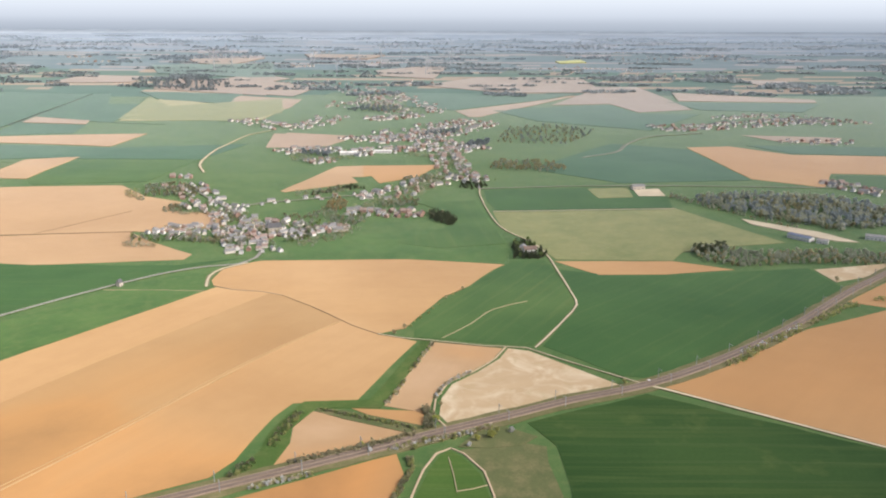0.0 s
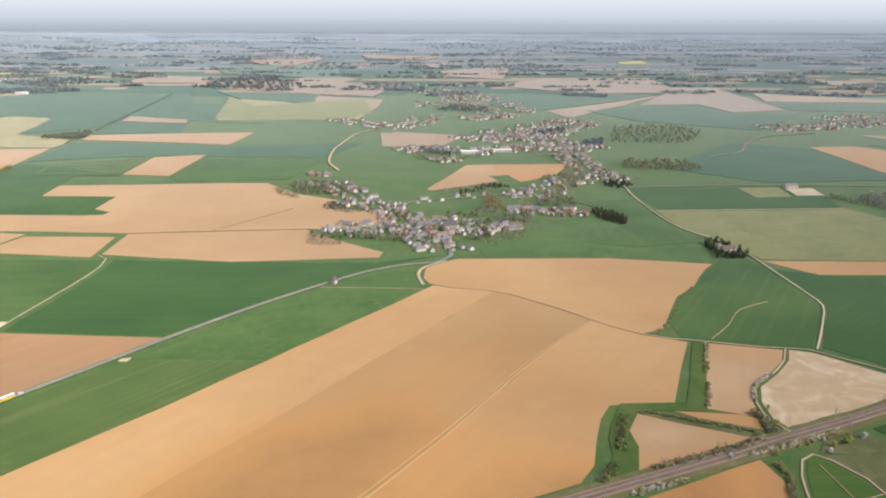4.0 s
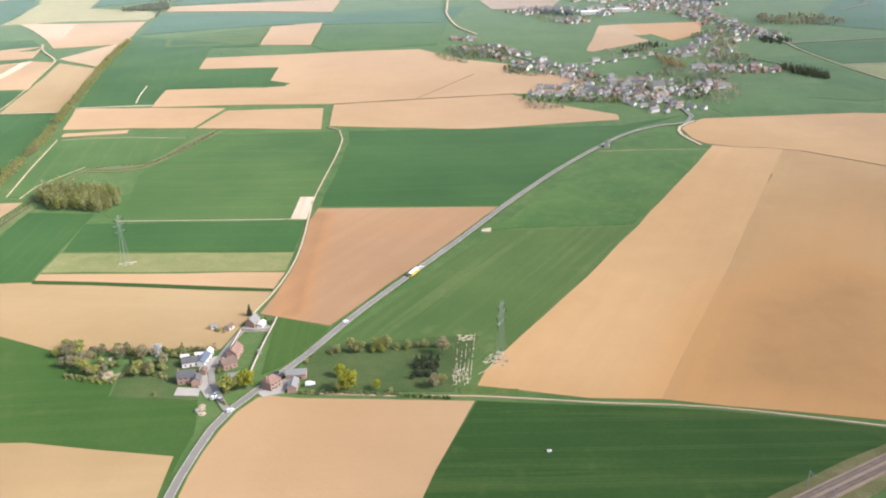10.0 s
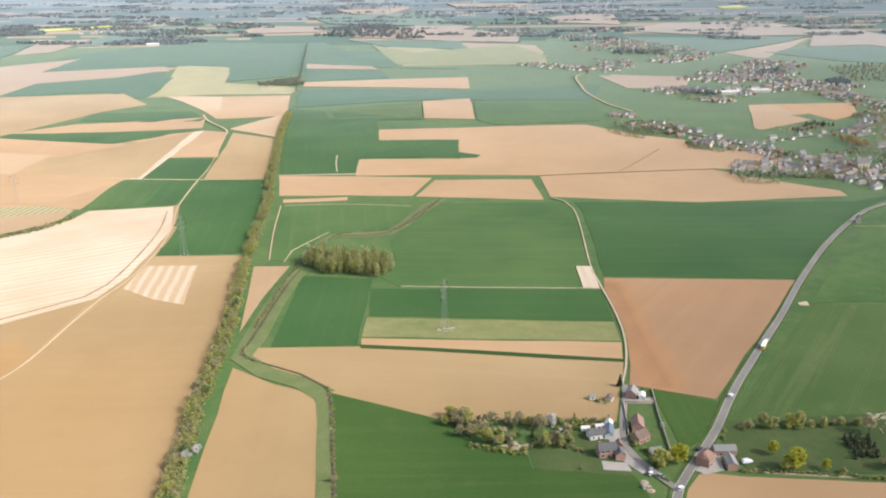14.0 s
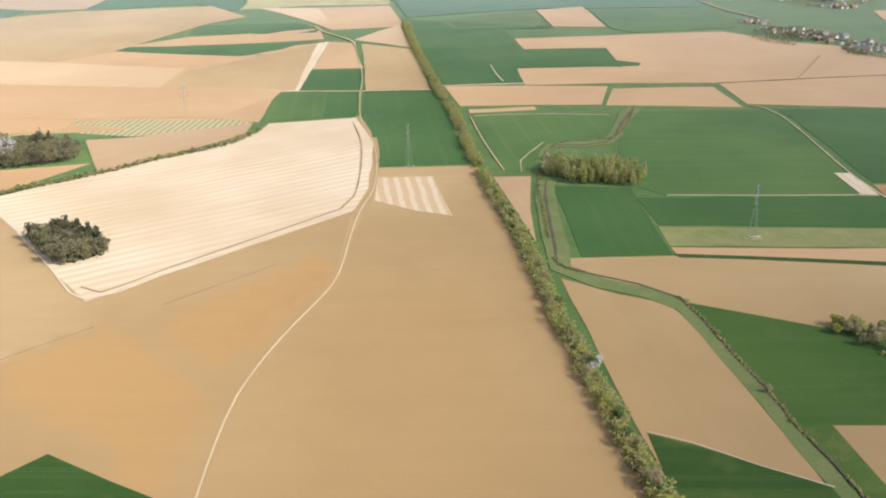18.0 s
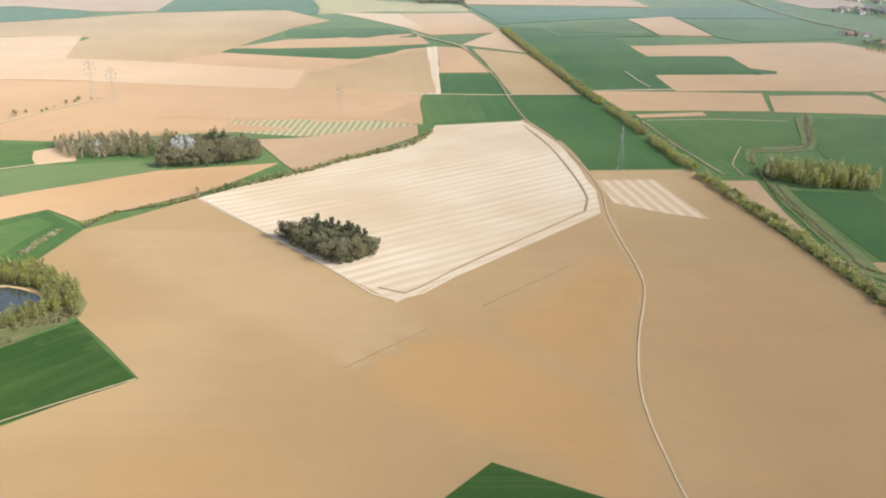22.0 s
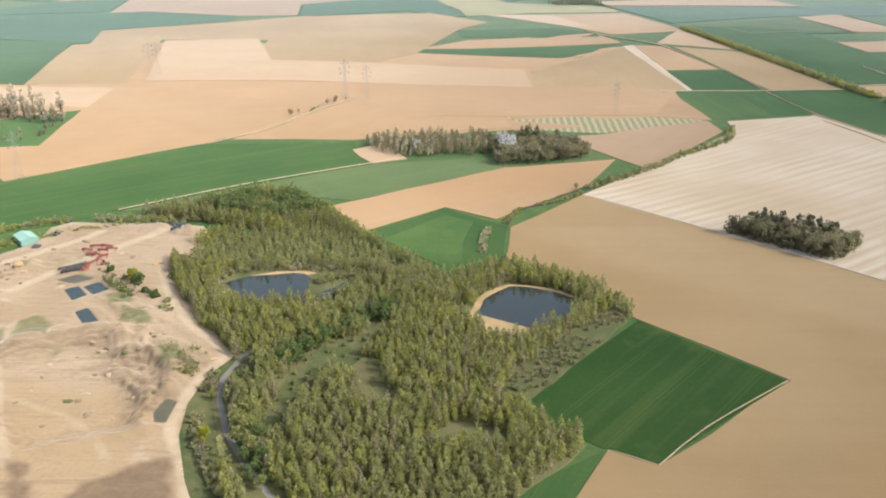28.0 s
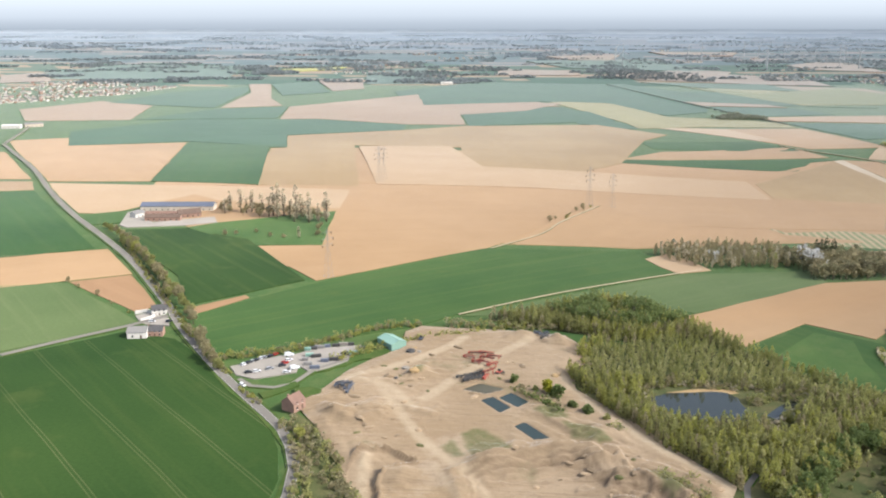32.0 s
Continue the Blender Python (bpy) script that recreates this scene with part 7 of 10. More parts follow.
MAT["scuff"] = plain("pale_scraped_chalk", (0.46, 0.40, 0.27), 0.95, vary=0.3, size=1.5)
wheel_lines("pale broken wheel lines along a grass strip", [((-363.0, 325.3), (-359.3, 362.0)), ((-361.1, 325.9), (-357.5, 360.3)), ((-359.4, 326.6), (-355.8, 361.2)), ((-358.2, 324.9), (-354.2, 361.5)), ((-356.9, 325.6), (-352.7, 362.4)), ((-362.4, 325.0), (-361.0, 340.0)), ((-355.0, 330.0), (-344.0, 339.0)), ((-350.0, 334.0), (-346.0, 341.0))], 1)
scuffs("pale scraped chalk at the end of a grass strip", [(-363.1, 336), (-357, 336), (-357.0, 324), (-363.3, 324.1)], 70, 1.6, 84, 2)
scuffs("pale scraped chalk at the end of a grass strip", [(-359.2, 363.4), (-353.4, 363), (-354, 358.8), (-359, 358)], 26, 1.6, 5, 3)
scuffs("pale scraped ground round a pylon foot", [(-351.0, 339.0), (-349.0, 344.6), (-343.4, 348.6), (-341.4, 348.0), (-342.2, 345), (-346, 340)], 60, 1.3, 40, 4, 0.3)
scuffs("pale scraped ground round a pylon foot", [(-528, 457), (-520, 457), (-520, 451), (-528, 451)], 26, 2.0, 5, 6)
garden_wall([(-437.8, 386.1), (-440.1, 361.5), (-441.7, 335.9)], 1.0)
garden_wall([(-451.6, 375.3), (-452.9, 361.9), (-454.5, 348.6)], 1.0)
garden_wall([(-451.2, 374.8), (-445.5, 374.1), (-439.4, 374.9)], 1.2)
yard("grey paved yard between farm buildings and a lane", [(-463, 352), (-456.5, 354), (-458.6, 341), (-456, 332), (-450.5, 323.5), (-455, 322.5), (-460.5, 332), (-462, 342)])
yard("gravel yard before a brick house", [(-467.4, 330.8), (-458.7, 329.4), (-458.1, 324.1), (-467.6, 325.1)])
yard("gravel farm yard by the corner house", [(-427.7, 333.6), (-424.7, 335.5), (-426.3, 324.1), (-433.7, 321.3), (-436.2, 324.3)])
yard("sunny paved terrace before a cottage", [(-451.1, 378.3), (-438.9, 378.9), (-439.5, 373.9), (-451.0, 374.3)])
yard("pale lay-by beside the road", [(-340.8, 484.7), (-335.5, 486.6), (-336.2, 480.6), (-341.1, 481.3)], "track")

# garden clutter of the hamlet: caravan, greenhouse, bins, brush piles
put(building("greenhouse", "small pale garden greenhouse", 4.0, 2.4, 1.4, 0.7, "whitewash", "whitewash", 0, 2, True, 0, 1, "greenhouse"), -470.0, 353.4, 8, 0.8)
put(building("garden_shed", "white lean-to shed in a yard", 5.0, 2.2, 1.8, 0.5, "whitewash", "whitewash", 0, 2, True, 0, 1, "shed"), -464.0, 354.5, 8, 0.8)
put(building("garden_shed", "white shed end against a barn", 3.4, 3.4, 2.6, 1.2, "whitewash", "whitewash", 0, 1, True, 0, 1, "shed"), -460.7, 355.3, 78, 0.8)
put(building("garden_shed", "small dark-roofed yard shed", 3.6, 2.6, 1.8, 0.8, "whitewash", "slate", 0, 1, True, 0, 1, "shed"), -468.3, 350.7, 20, 0.8)
put(building("garden_shed", "small brick wash house", 3.6, 3.0, 2.2, 1.2, "brick", "brown_tile", 0, 1, True, 0, 1, "shed"), -459.6, 340.4, 85, 0.8)
put(building("caravan", "white caravan parked on a lawn", 3.6, 1.6, 1.5, 0.2, "whitewash", "whitewash", 0, 2, True, 0, 1, "caravan"), -478.2, 351.9, 10, 0.8)
put(building("garden_shed", "small pale shed among garden trees", 2.4, 2.0, 1.6, 0.6, "render", "fibre", 0, 1, False, 0, 1, "shed"), -497.3, 357.7, 30, 0.8)
for k, p in enumerate([(-500.9, 341.5), (-499.2, 342.7), (-497.5, 340.6), (-495.8, 342.2), (-494.1, 339.7), (-492.9, 342.1), (-497.6, 343.9), (-503.7, 354.3), (-500.2, 355.1), (-515.1, 359.9), (-455.0, 314.8), (-454.1, 312.0), (-455.2, 316.9)]):
    rng_h = random.Random(k)
    bm = bmesh.new()
    bmesh.ops.create_icosphere(bm, subdivisions=2, radius=1.3)
    for v in bm.verts:
        v.co *= 1 + 0.5 * noise.noise(v.co * 1.1 + Vector((k * 3, 0, 0)))
        v.co.z *= 0.5
    ob = mesh_object("brush_pile", bm, MAT["reed_pile"])
    ob.location = land(*p, 0.1)
    ob.scale = (rng_h.uniform(0.7, 1.5), rng_h.uniform(0.6, 1.2), rng_h.uniform(0.5, 1.0))
    tagged(ob, "pale heap of cut brushwood at a garden edge", "brush pile", "brush piles")
for p, k, s in (((-482.3, 358.2), "white", 1.5), ((-490.3, 348.7), "conifer", 0.8), ((-485.8, 344.4), "spring", 1.15), ((-480.5, 343.0), "olive", 1.0), ((-490.7, 357.5), "spring", 0.9), ((-487.8, 358.3), "bare", 0.9),
                ((-473.0, 361.6), "conifer", 0.75), ((-474.8, 326.0), "bush", 0.9), ((-499.7, 344.8), "bare", 0.9), ((-519.3, 358.2), "bare", 1.2), ((-512.0, 349.3), "olive", 1.3), ((-507.0, 344.9), "spring", 1.3),
                ((-501.2, 349.0), "white", 0.7), ((-522.0, 362.9), "greenbush", 1.1), ((-458.8, 374.0), "bush", 0.9), ((-462.1, 376.6), "greenbush", 0.9), ((-442.4, 383.6), "conifer", 0.5), ((-440.4, 382.0), "greenbush", 0.9)):
    tree(k, *p, 0.75 * s, "in the hamlet gardens")
wood("garden_trees", "budding trees and bushes crowding the hamlet gardens", [(-525, 367), (-512, 364), (-498, 362), (-482, 359), (-484, 353), (-496, 350), (-497, 340), (-503, 337), (-514, 342), (-521, 354)], 3.7, 4.6,
     [("leaf_bare", 4, "round", 1.0), ("leaf_olive", 3, "round", 0.9), ("leaf_twig", 3, "round", 1.0), ("leaf_pale", 1, "bush", 0.7)], 75, holes=([(-506, 357), (-490, 355), (-491, 344), (-505, 346)],), n=170, tuft=0.34)
wood("garden_trees", "olive trees at the foot of a garden", [(-491, 347), (-478, 346), (-477, 339), (-489, 339)], 3.6, 4.6, [("leaf_olive", 3, "round", 1.0), ("leaf_bare", 2, "round", 0.9)], 76, n=190, tuft=0.34)
hedge("bushy hedge behind the hamlet gardens", [(-482, 359.5), (-470, 358), (-459, 360)], 2.5, 2.2, 77, ("leaf_olive", "leaf_twig", "leaf_green"), 0.8)

# village houses: a handful of patterns, each repeated
# village roof colours are lightened to carry the haze over the village
MAT["village_tile"] = plain("haze_paled_roof_tiles", (0.315, 0.235, 0.195), 0.9, vary=0.22)
MAT["grey_tile"] = plain("haze_paled_grey_roof", (0.235, 0.225, 0.22), 0.85, vary=0.22)
MAT["cream"] = plain("cream_render", (0.66, 0.60, 0.52), 0.85, vary=0.12)
HOUSE_KINDS = [
    building("village_house", "brick village house with a haze-paled red tile roof", 7.0, 5.5, 3.4, 2.3, "brick", "village_tile", 1, 3, True, 0, 2, sills=False),
    building("village_house", "rendered village house with a brown tile roof", 7.5, 5.8, 3.2, 2.4, "cream", "village_tile", 1, 3, True, 0, 2, sills=False),
    building("village_house", "whitewashed village house with a grey roof", 7.0, 5.4, 3.4, 2.4, "whitewash", "grey_tile", 2, 3, True, 0, 2, sills=False),
    building("village_house", "small cream bungalow with a grey roof", 8.0, 6.0, 2.4, 2.0, "cream", "grey_tile", 1, 3, sills=False),
    building("village_house", "whitewashed bungalow with a haze-paled tile roof", 8.0, 6.0, 2.4, 2.0, "whitewash", "village_tile", 1, 3, sills=False),
    building("village_house", "long rendered farm building with a pale grey roof", 13.0, 6.0, 3.0, 2.2, "cream", "fibre", 0, 4, sills=False),
]
_first, FAR_HOUSES = set(), []


def street(points, gap, spread, seed, size=(0.68, 1.0), near=(0, 1, 2, 3, 4, 5), far=False):
    """Houses along a street, facing it on both sides."""
    rng = random.Random(seed)
    line = smooth_line(points, 3.0)
    left = 0.0
    for a, b in zip(line, line[1:]):
        d = (b - a)
        left -= d.length
        if left > 0:
            continue
        left = 0.9 * gap * rng.uniform(0.7, 1.4)
        for s in (-1, 1):
            if rng.random() < 0.15:
                continue
            off = Vector((d.y, -d.x)).normalized() * s * (spread * rng.uniform(0.5, 1.3))
            if far:
                q = a + off
                FAR_HOUSES.append((q.x, q.y, math.atan2(d.y, d.x) + rng.uniform(-0.3, 0.3) + (1.57 if rng.random() < 0.4 else 0), rng.uniform(*size), rng.randrange(6)))
                continue
            k = rng.choice(near)
            turn = math.degrees(math.atan2(d.y, d.x)) + rng.uniform(-12, 12) + (90 if rng.random() < 0.3 else 0)
            ob = put(HOUSE_KINDS[k], a.x + off.x, a.y + off.y, turn, rng.uniform(*size), k in _first)
            _first.add(k)
            ob["group"] = "village houses"


street([(-299, 1048), (-280, 1027), (-265, 997), (-252, 953), (-233, 927), (-210, 902), (-195, 851), (-176, 805), (-165, 783), (-154, 737)], 9.5, 8.5, 1, (0.6, 0.95))
street([(-269, 817), (-259, 836), (-238, 832), (-217, 843), (-195, 835)], 8.5, 6.0, 2, (0.55, 0.85), (2, 3, 4, 4, 2))
street([(-245, 803), (-222, 799), (-205, 806)], 10.0, 5.0, 3, (0.5, 0.75), (2, 4, 4))
street([(-189, 866), (-161, 863), (-138, 849)], 9.0, 9.0, 4, (0.6, 0.95))
street([(-191, 816), (-176, 800), (-165, 778)], 10.0, 7.0, 5, (0.6, 0.9))
street([(-136, 810), (-118, 837), (-101, 859), (-83, 854)], 9.5, 6.0, 6, (0.6, 0.95))
street([(-216, 934), (-191, 966), (-152, 988), (-84, 1024)], 20.0, 6.0, 7, (0.6, 0.95), (2, 4, 5))
street([(-81, 1024), (-52, 1025), (-23, 1078), (7, 1115)], 9.0, 10.0, 8, (0.6, 0.95))
street([(-85, 931), (-60, 937), (-40, 917), (-8, 930)], 9.5, 7.0, 9, (0.6, 1.0))
street([(26, 1276), (31, 1205), (41, 1149), (71, 1108)], 12.0, 10.0, 10, (0.6, 0.95))
for _k, (_line, _off) in enumerate((([(-299, 1048), (-265, 997), (-252, 953), (-210, 902), (-195, 851), (-176, 805), (-154, 745)], 19), ([(-262, 836), (-238, 832), (-205, 842)], 13), ([(-189, 866), (-161, 863), (-138, 849)], 18), ([(-140, 805), (-118, 837), (-83, 854)], 13),
                                   ([(-81, 1024), (-52, 1025), (-23, 1078), (7, 1115)], 20), ([(-85, 931), (-40, 917), (-8, 930)], 14), ([(26, 1276), (31, 1205), (41, 1149), (71, 1108)], 20), ([(-188, 830), (-170, 790)], 16))):
    street(_line, 7.0, _off, 400 + _k, (0.5, 0.85), far=True)
    hedge("budding trees and scrub in the village gardens", _line, 2.4 * _off, 3.4, 260 + _k, ("leaf_mist", "leaf_twig", "leaf_bare", "leaf_green"), 1.5)
for _k, (_line, _gap, _off) in enumerate((
        ([(-328, 1102), (-304, 1106)], 9, 6), ([(35, 1384), (28, 1330), (26, 1276)], 11, 12), ([(-124, 1325), (-82, 1361), (-37, 1379), (10, 1403), (38, 1408), (78, 1370)], 9, 14),
        ([(-108, 1466), (-58, 1501), (-16, 1536), (33, 1572)], 10, 20), ([(-16, 1655), (37, 1696), (96, 1759)], 14, 18), ([(-135, 1466), (-99, 1497), (-41, 1500), (-2, 1475), (26, 1425)], 9, 16),
        ([(-192, 2522), (-104, 2253), (-56, 2075), (-21, 1889)], 13, 34), ([(-236, 2083), (-163, 2086), (-91, 2303)], 14, 30), ([(-129, 1779), (-73, 1812), (-21, 1856)], 10, 14),
        ([(-385, 1749), (-335, 1721), (-276, 1631), (-221, 1698), (-202, 1828)], 13, 16), ([(-65, 1603), (-32, 1544), (18, 1575), (74, 1691), (99, 1747)], 10, 24), ([(-230, 1329), (-188, 1364), (-143, 1353)], 10, 10),
        ([(-172, 1243), (-142, 1262)], 9, 8), ([(426, 1632), (525, 1660), (629, 1708), (727, 1758), (796, 1760)], 9, 22), ([(615, 1765), (704, 1819), (786, 1790), (816, 1702)], 11, 30), ([(602, 1471), (645, 1438), (704, 1473)], 24, 12),
        ([(504, 1079), (517, 1030), (537, 1006)], 9, 9), ([(555, 3801), (697, 3590), (802, 3400)], 34, 90), ([(1136, 4716), (1300, 4900), (1439, 4408)], 60, 160), ([(-405, 2735), (-324, 2787), (-197, 2525)], 34, 40),
        ([(-2109, 1684), (-2054, 1741), (-2000, 1787)], 11, 19), ([(-2174, 1790), (-2087, 1841), (-2007, 1894), (-1942, 1967)], 11, 21), ([(-2248, 1912), (-2147, 1953), (-2073, 2031), (-1953, 2118)], 13, 27),
        ([(-2334, 2053), (-2227, 2100), (-2146, 2213), (-2079, 2288)], 15, 32), ([(-2320, 2272), (-2230, 2327), (-2177, 2409)], 19, 35), ([(-1964, 2019), (-1950, 2078), (-1951, 2181)], 9, 16))):
    street(_line, _gap, _off, 300 + _k, (0.6, 0.95), far=True)
    street(_line, 0.8 * _gap, 1.7 * _off, 360 + _k, (0.5, 0.85), far=True)
    if _k not in (0, 15, 17, 18):
        hedge("budding trees between village houses", [(x + 4, y + _off * 0.4) for x, y in _line], 2.6 * _off, 4.2, 160 + _k, ("leaf_mist", "leaf_twig", "leaf_far") if _line[0][1] > 1450 else ("leaf_mist", "leaf_twig", "leaf_bare"), 0.22 * _off)
for _k in range(16):
    _r = random.Random(700 + _k)
    _y = _r.uniform(2700, 6500)
    _x = MID_X + _r.uniform(-0.55, 0.6) * _y
    street([(_x, _y), (_x + _r.uniform(60, 220), _y + _r.uniform(-60, 160))], 26.0, 40.0, 330 + _k, (0.8, 1.3), far=True)


def far_houses():
    """The hundreds of distant village houses: walls, pitched roofs and chimneys in one mesh."""
    kinds = [("brick", "village_tile"), ("cream", "village_tile"), ("whitewash", "grey_tile"), ("cream", "fibre"), ("whitewash", "village_tile"), ("whitewash", "fibre")]
    mats = ["brick", "cream", "whitewash", "village_tile", "grey_tile", "fibre"]
    bm = bmesh.new()
    for x, y, turn, size, k in FAR_HOUSES:
        p = land(x, y)
        size *= p.y / y
        w, d, h, r = (13.0 if k == 3 else 7.6), 6.0, 3.3, 2.5
        m = Matrix.Translation(p) @ Matrix.Rotation(turn, 4, "Z") @ Matrix.Diagonal((size, size, size, 1))
        for kind, shapes in ((kinds[k][0], [[(-d / 2, -0.5), (d / 2, -0.5), (d / 2, h), (0, h + r), (-d / 2, h)]]),
                             (kinds[k][1], [[(s * (d / 2 + 0.3), h - 0.2), (s * (d / 2 + 0.3), h), (0, h + r + 0.25), (0, h + r)] for s in (-1, 1)])):
            for shape in shapes:
                old = len(bm.verts)
                o = 0.0 if kind == kinds[k][0] and len(shape) == 5 else 0.3
                a = [bm.verts.new(m @ Vector((-w / 2 - o, q, z))) for q, z in shape]
                b = [bm.verts.new(m @ Vector((w / 2 + o, q, z))) for q, z in shape]
                n = len(shape)
                fs = [bm.faces.new(a[::-1]), bm.faces.new(b)] + [bm.faces.new((a[i], a[(i + 1) % n], b[(i + 1) % n], b[i])) for i in range(n)]
                for f in fs:
                    f.material_index = mats.index(kind)
    bmesh.ops.recalc_face_normals(bm, faces=bm.faces[:])
    tagged(mesh_object("far_village_houses", bm, [MAT[k] for k in mats]), "distant village houses with red, brown and grey roofs", "houses", kind="stuff")


far_houses()

# single farms and works
put(building("church", "grey stone village church with a slate roof", 13.0, 6.5, 5.0, 4.0, "render", "slate", 0, 3, True, 0, 2, "church"), -153, 834, 20)
put(building("farmstead", "lone white farmstead with a brown roof", 12.0, 6.0, 3.2, 2.4, "whitewash", "brown_tile", 1, 4, True, 0, 1, "farm"), 88, 750, 15)
put(building("farm_shed", "grey shed at a lone farmstead", 9.0, 5.5, 2.8, 1.6, "render", "fibre", 0, 2, True, 0, 1, "shed"), 83, 761, 80)
put(building("works_hall", "long works hall with a pale blue-grey roof", 24.0, 8.0, 3.4, 1.2, "whitewash", "bluesheet", 0, 8, True, 0, 1, "hall"), 348, 792, -58)
put(building("works_hall", "white works hall with a flat grey roof", 10.0, 7.0, 3.0, 1.0, "whitewash", "fibre", 0, 4, True, 0, 1, "hall"), 362, 777, -30)
put(building("works_hall", "low works hall beside a valley wood", 22.0, 9.0, 3.4, 1.2, "whitewash", "fibre", 0, 6, True, 0, 1, "hall"), 420, 789, -30)
yard("pale yard by the works halls", [(322, 881), (351, 849), (378, 819), (397, 778), (378, 783), (350, 819), (324, 855)], "track")
yard("bare yellow yard at a field barn", [(247, 1045), (279, 1050), (276, 1005), (245, 1007)], "track")
put(building("field_barn", "field barn with a grey roof", 16.0, 8.0, 4.0, 2.0, "render", "fibre", 0, 3, True, 0, 1, "barn"), 254, 1052, 10)
put(building("warehouse", "white flat village warehouse", 26.0, 14.0, 4.0, 1.0, "whitewash", "whitewash", 0, 4, True, 0, 1, "hall"), -125, 1322, 5)
put(building("warehouse", "long white village hall", 30.0, 9.0, 3.6, 1.0, "whitewash", "whitewash", 0, 6, True, 0, 1, "hall"), -76, 1344, 0)
# the barn farm in the west
put(building("cattle_barn", "very long cattle barn with a blue-grey roof", 52.0, 10.0, 3.4, 2.2, "render", "bluesheet", 0, 12, True, 0, 1, "barn"), -1375, 728, 4)
put(building("farmhouse", "pale farm wing with a brown roof", 24.0, 5.0, 2.8, 1.6, "brick", "brown_tile", 1, 6), -1372.6, 692.3, 4)
put(building("farm_shed", "long low pale-walled stable wing", 26.0, 4.0, 2.2, 1.0, "render", "tile", 0, 7, True, 0, 1, "shed"), -1379, 707, 4)
put(building("farmhouse", "brick farm wing with a dark roof", 15.0, 6.0, 2.8, 2.6, "brick", "brown_tile", 1, 4), -1359, 705, 30)
put(building("farm_shed", "white shed at a farm yard", 8.0, 6.0, 3.0, 1.5, "whitewash", "fibre", 0, 2, True, 0, 1, "shed"), -1395, 703, 60)
yard("gravel yard round a long barn", [(-1408, 716), (-1405, 728), (-1377.6, 685.2), (-1341, 704), (-1333.4, 686.4), (-1351.4, 677.3), (-1388.6, 669.8), (-1396.5, 676.4)])
# the lane junction
put(building("roadside_house", "white roadside house with a slate roof", 9.0, 6.0, 3.4, 2.4, "whitewash", "slate", 2, 3, True, 0, 2), -1299.2, 498.2, 20, 0.74)
put(building("roadside_house", "brick roadside house with a dark roof", 9.0, 6.0, 3.2, 2.4, "brick", "slate", 1, 3, True, 0, 2), -1289.9, 470.6, 8, 0.74)
put(building("farm_shed", "white shed with a grey roof beside a lane", 8.0, 6.0, 2.8, 1.6, "whitewash", "fibre", 0, 2, True, 0, 1, "shed"), -1296.5, 468.1, 8)
yard("gravel forecourt at a lane junction", [(-1309.0, 494.3), (-1305.0, 498.6), (-1292.1, 491.4), (-1288.4, 481.7), (-1302.0, 483.8)])
bm = bmesh.new()
ribbon(bm, smooth_line([(-1310.4, 497.5), (-1305.6, 500.2), (-1299.4, 493.3), (-1303.3, 486.8)], 3.0), 0, 0.4, 1, 1.4, 1.9)
tagged(mesh_object("garden_wall", bm, MAT["whitewash"]), "curved white garden wall by a junction", "wall")
put(building("farm_shed", "white distant farm hall", 24.0, 10.0, 4.0, 1.4, "whitewash", "whitewash", 0, 4, True, 0, 1, "hall"), -1812, 1278, 10)
put(building("farm_shed", "grey distant farm hall", 24.0, 10.0, 4.0, 1.8, "render", "fibre", 0, 4, True, 0, 1, "hall"), -1794, 1301, 40)
put(building("farm_shed", "white distant farm hall in the fields", 30.0, 12.0, 5.0, 1.4, "whitewash", "whitewash", 0, 4, True, 0, 1, "hall"), -1288, 2338, 10)


# ---- ponds and the sand quarry ----
def water(name):
    m = Nodes(name)
    v = coord(m)
    n = m.noise(v, 0.8, 3.0, 0.6)
    return m.done((0.030, 0.036, 0.030), 0.10, 0.0, n, 0.015, spec=0.5)


MAT["water"] = water("still_water")
MAT["pool"] = plain("silty_water", (0.030, 0.045, 0.042), 0.22, vary=0.2, size=6, spec=0.25)
MAT["reed"] = plain("dry_reed", (0.40, 0.28, 0.14), 0.95, vary=0.3, size=2)
MAT["red"] = plain("red_machine_paint", (0.46, 0.10, 0.07), 0.6, vary=0.25)
MAT["dark_steel"] = plain("dark_machine_steel", (0.085, 0.082, 0.08), 0.6, 0.2, vary=0.35)
MAT["blue_steel"] = plain("blue_grey_machine_steel", (0.15, 0.17, 0.21), 0.5, 0.3, vary=0.2)


def sheet(name, ring, mat, up, label, category, step=6.0, rng_seed=1, wander=0.8, kind="structure"):
    """A low sheet with a wavy shore line and a rim that goes into the ground."""
    rng = random.Random(rng_seed)
    line = smooth_line(list(ring) + [ring[0]], step)[:-1]
    bm = bmesh.new()
    f = bm.faces.new([bm.verts.new((*(land(p.x + rng.uniform(-wander, wander), p.y + rng.uniform(-wander, wander))).xy, land(p.x, p.y).z + up)) for p in line])
    bm.normal_update()
    if f.normal.z < 0:
        bmesh.ops.reverse_faces(bm, faces=bm.faces[:])
    low = bmesh.ops.extrude_edge_only(bm, edges=bm.edges[:])["geom"]
    for v in low:
        if isinstance(v, bmesh.types.BMVert):
            v.co.z -= 1.0
    bmesh.ops.triangulate(bm, faces=[f for f in bm.faces if len(f.verts) > 4])
    return tagged(mesh_object(name, bm, MAT[mat]), label, category, kind=kind)


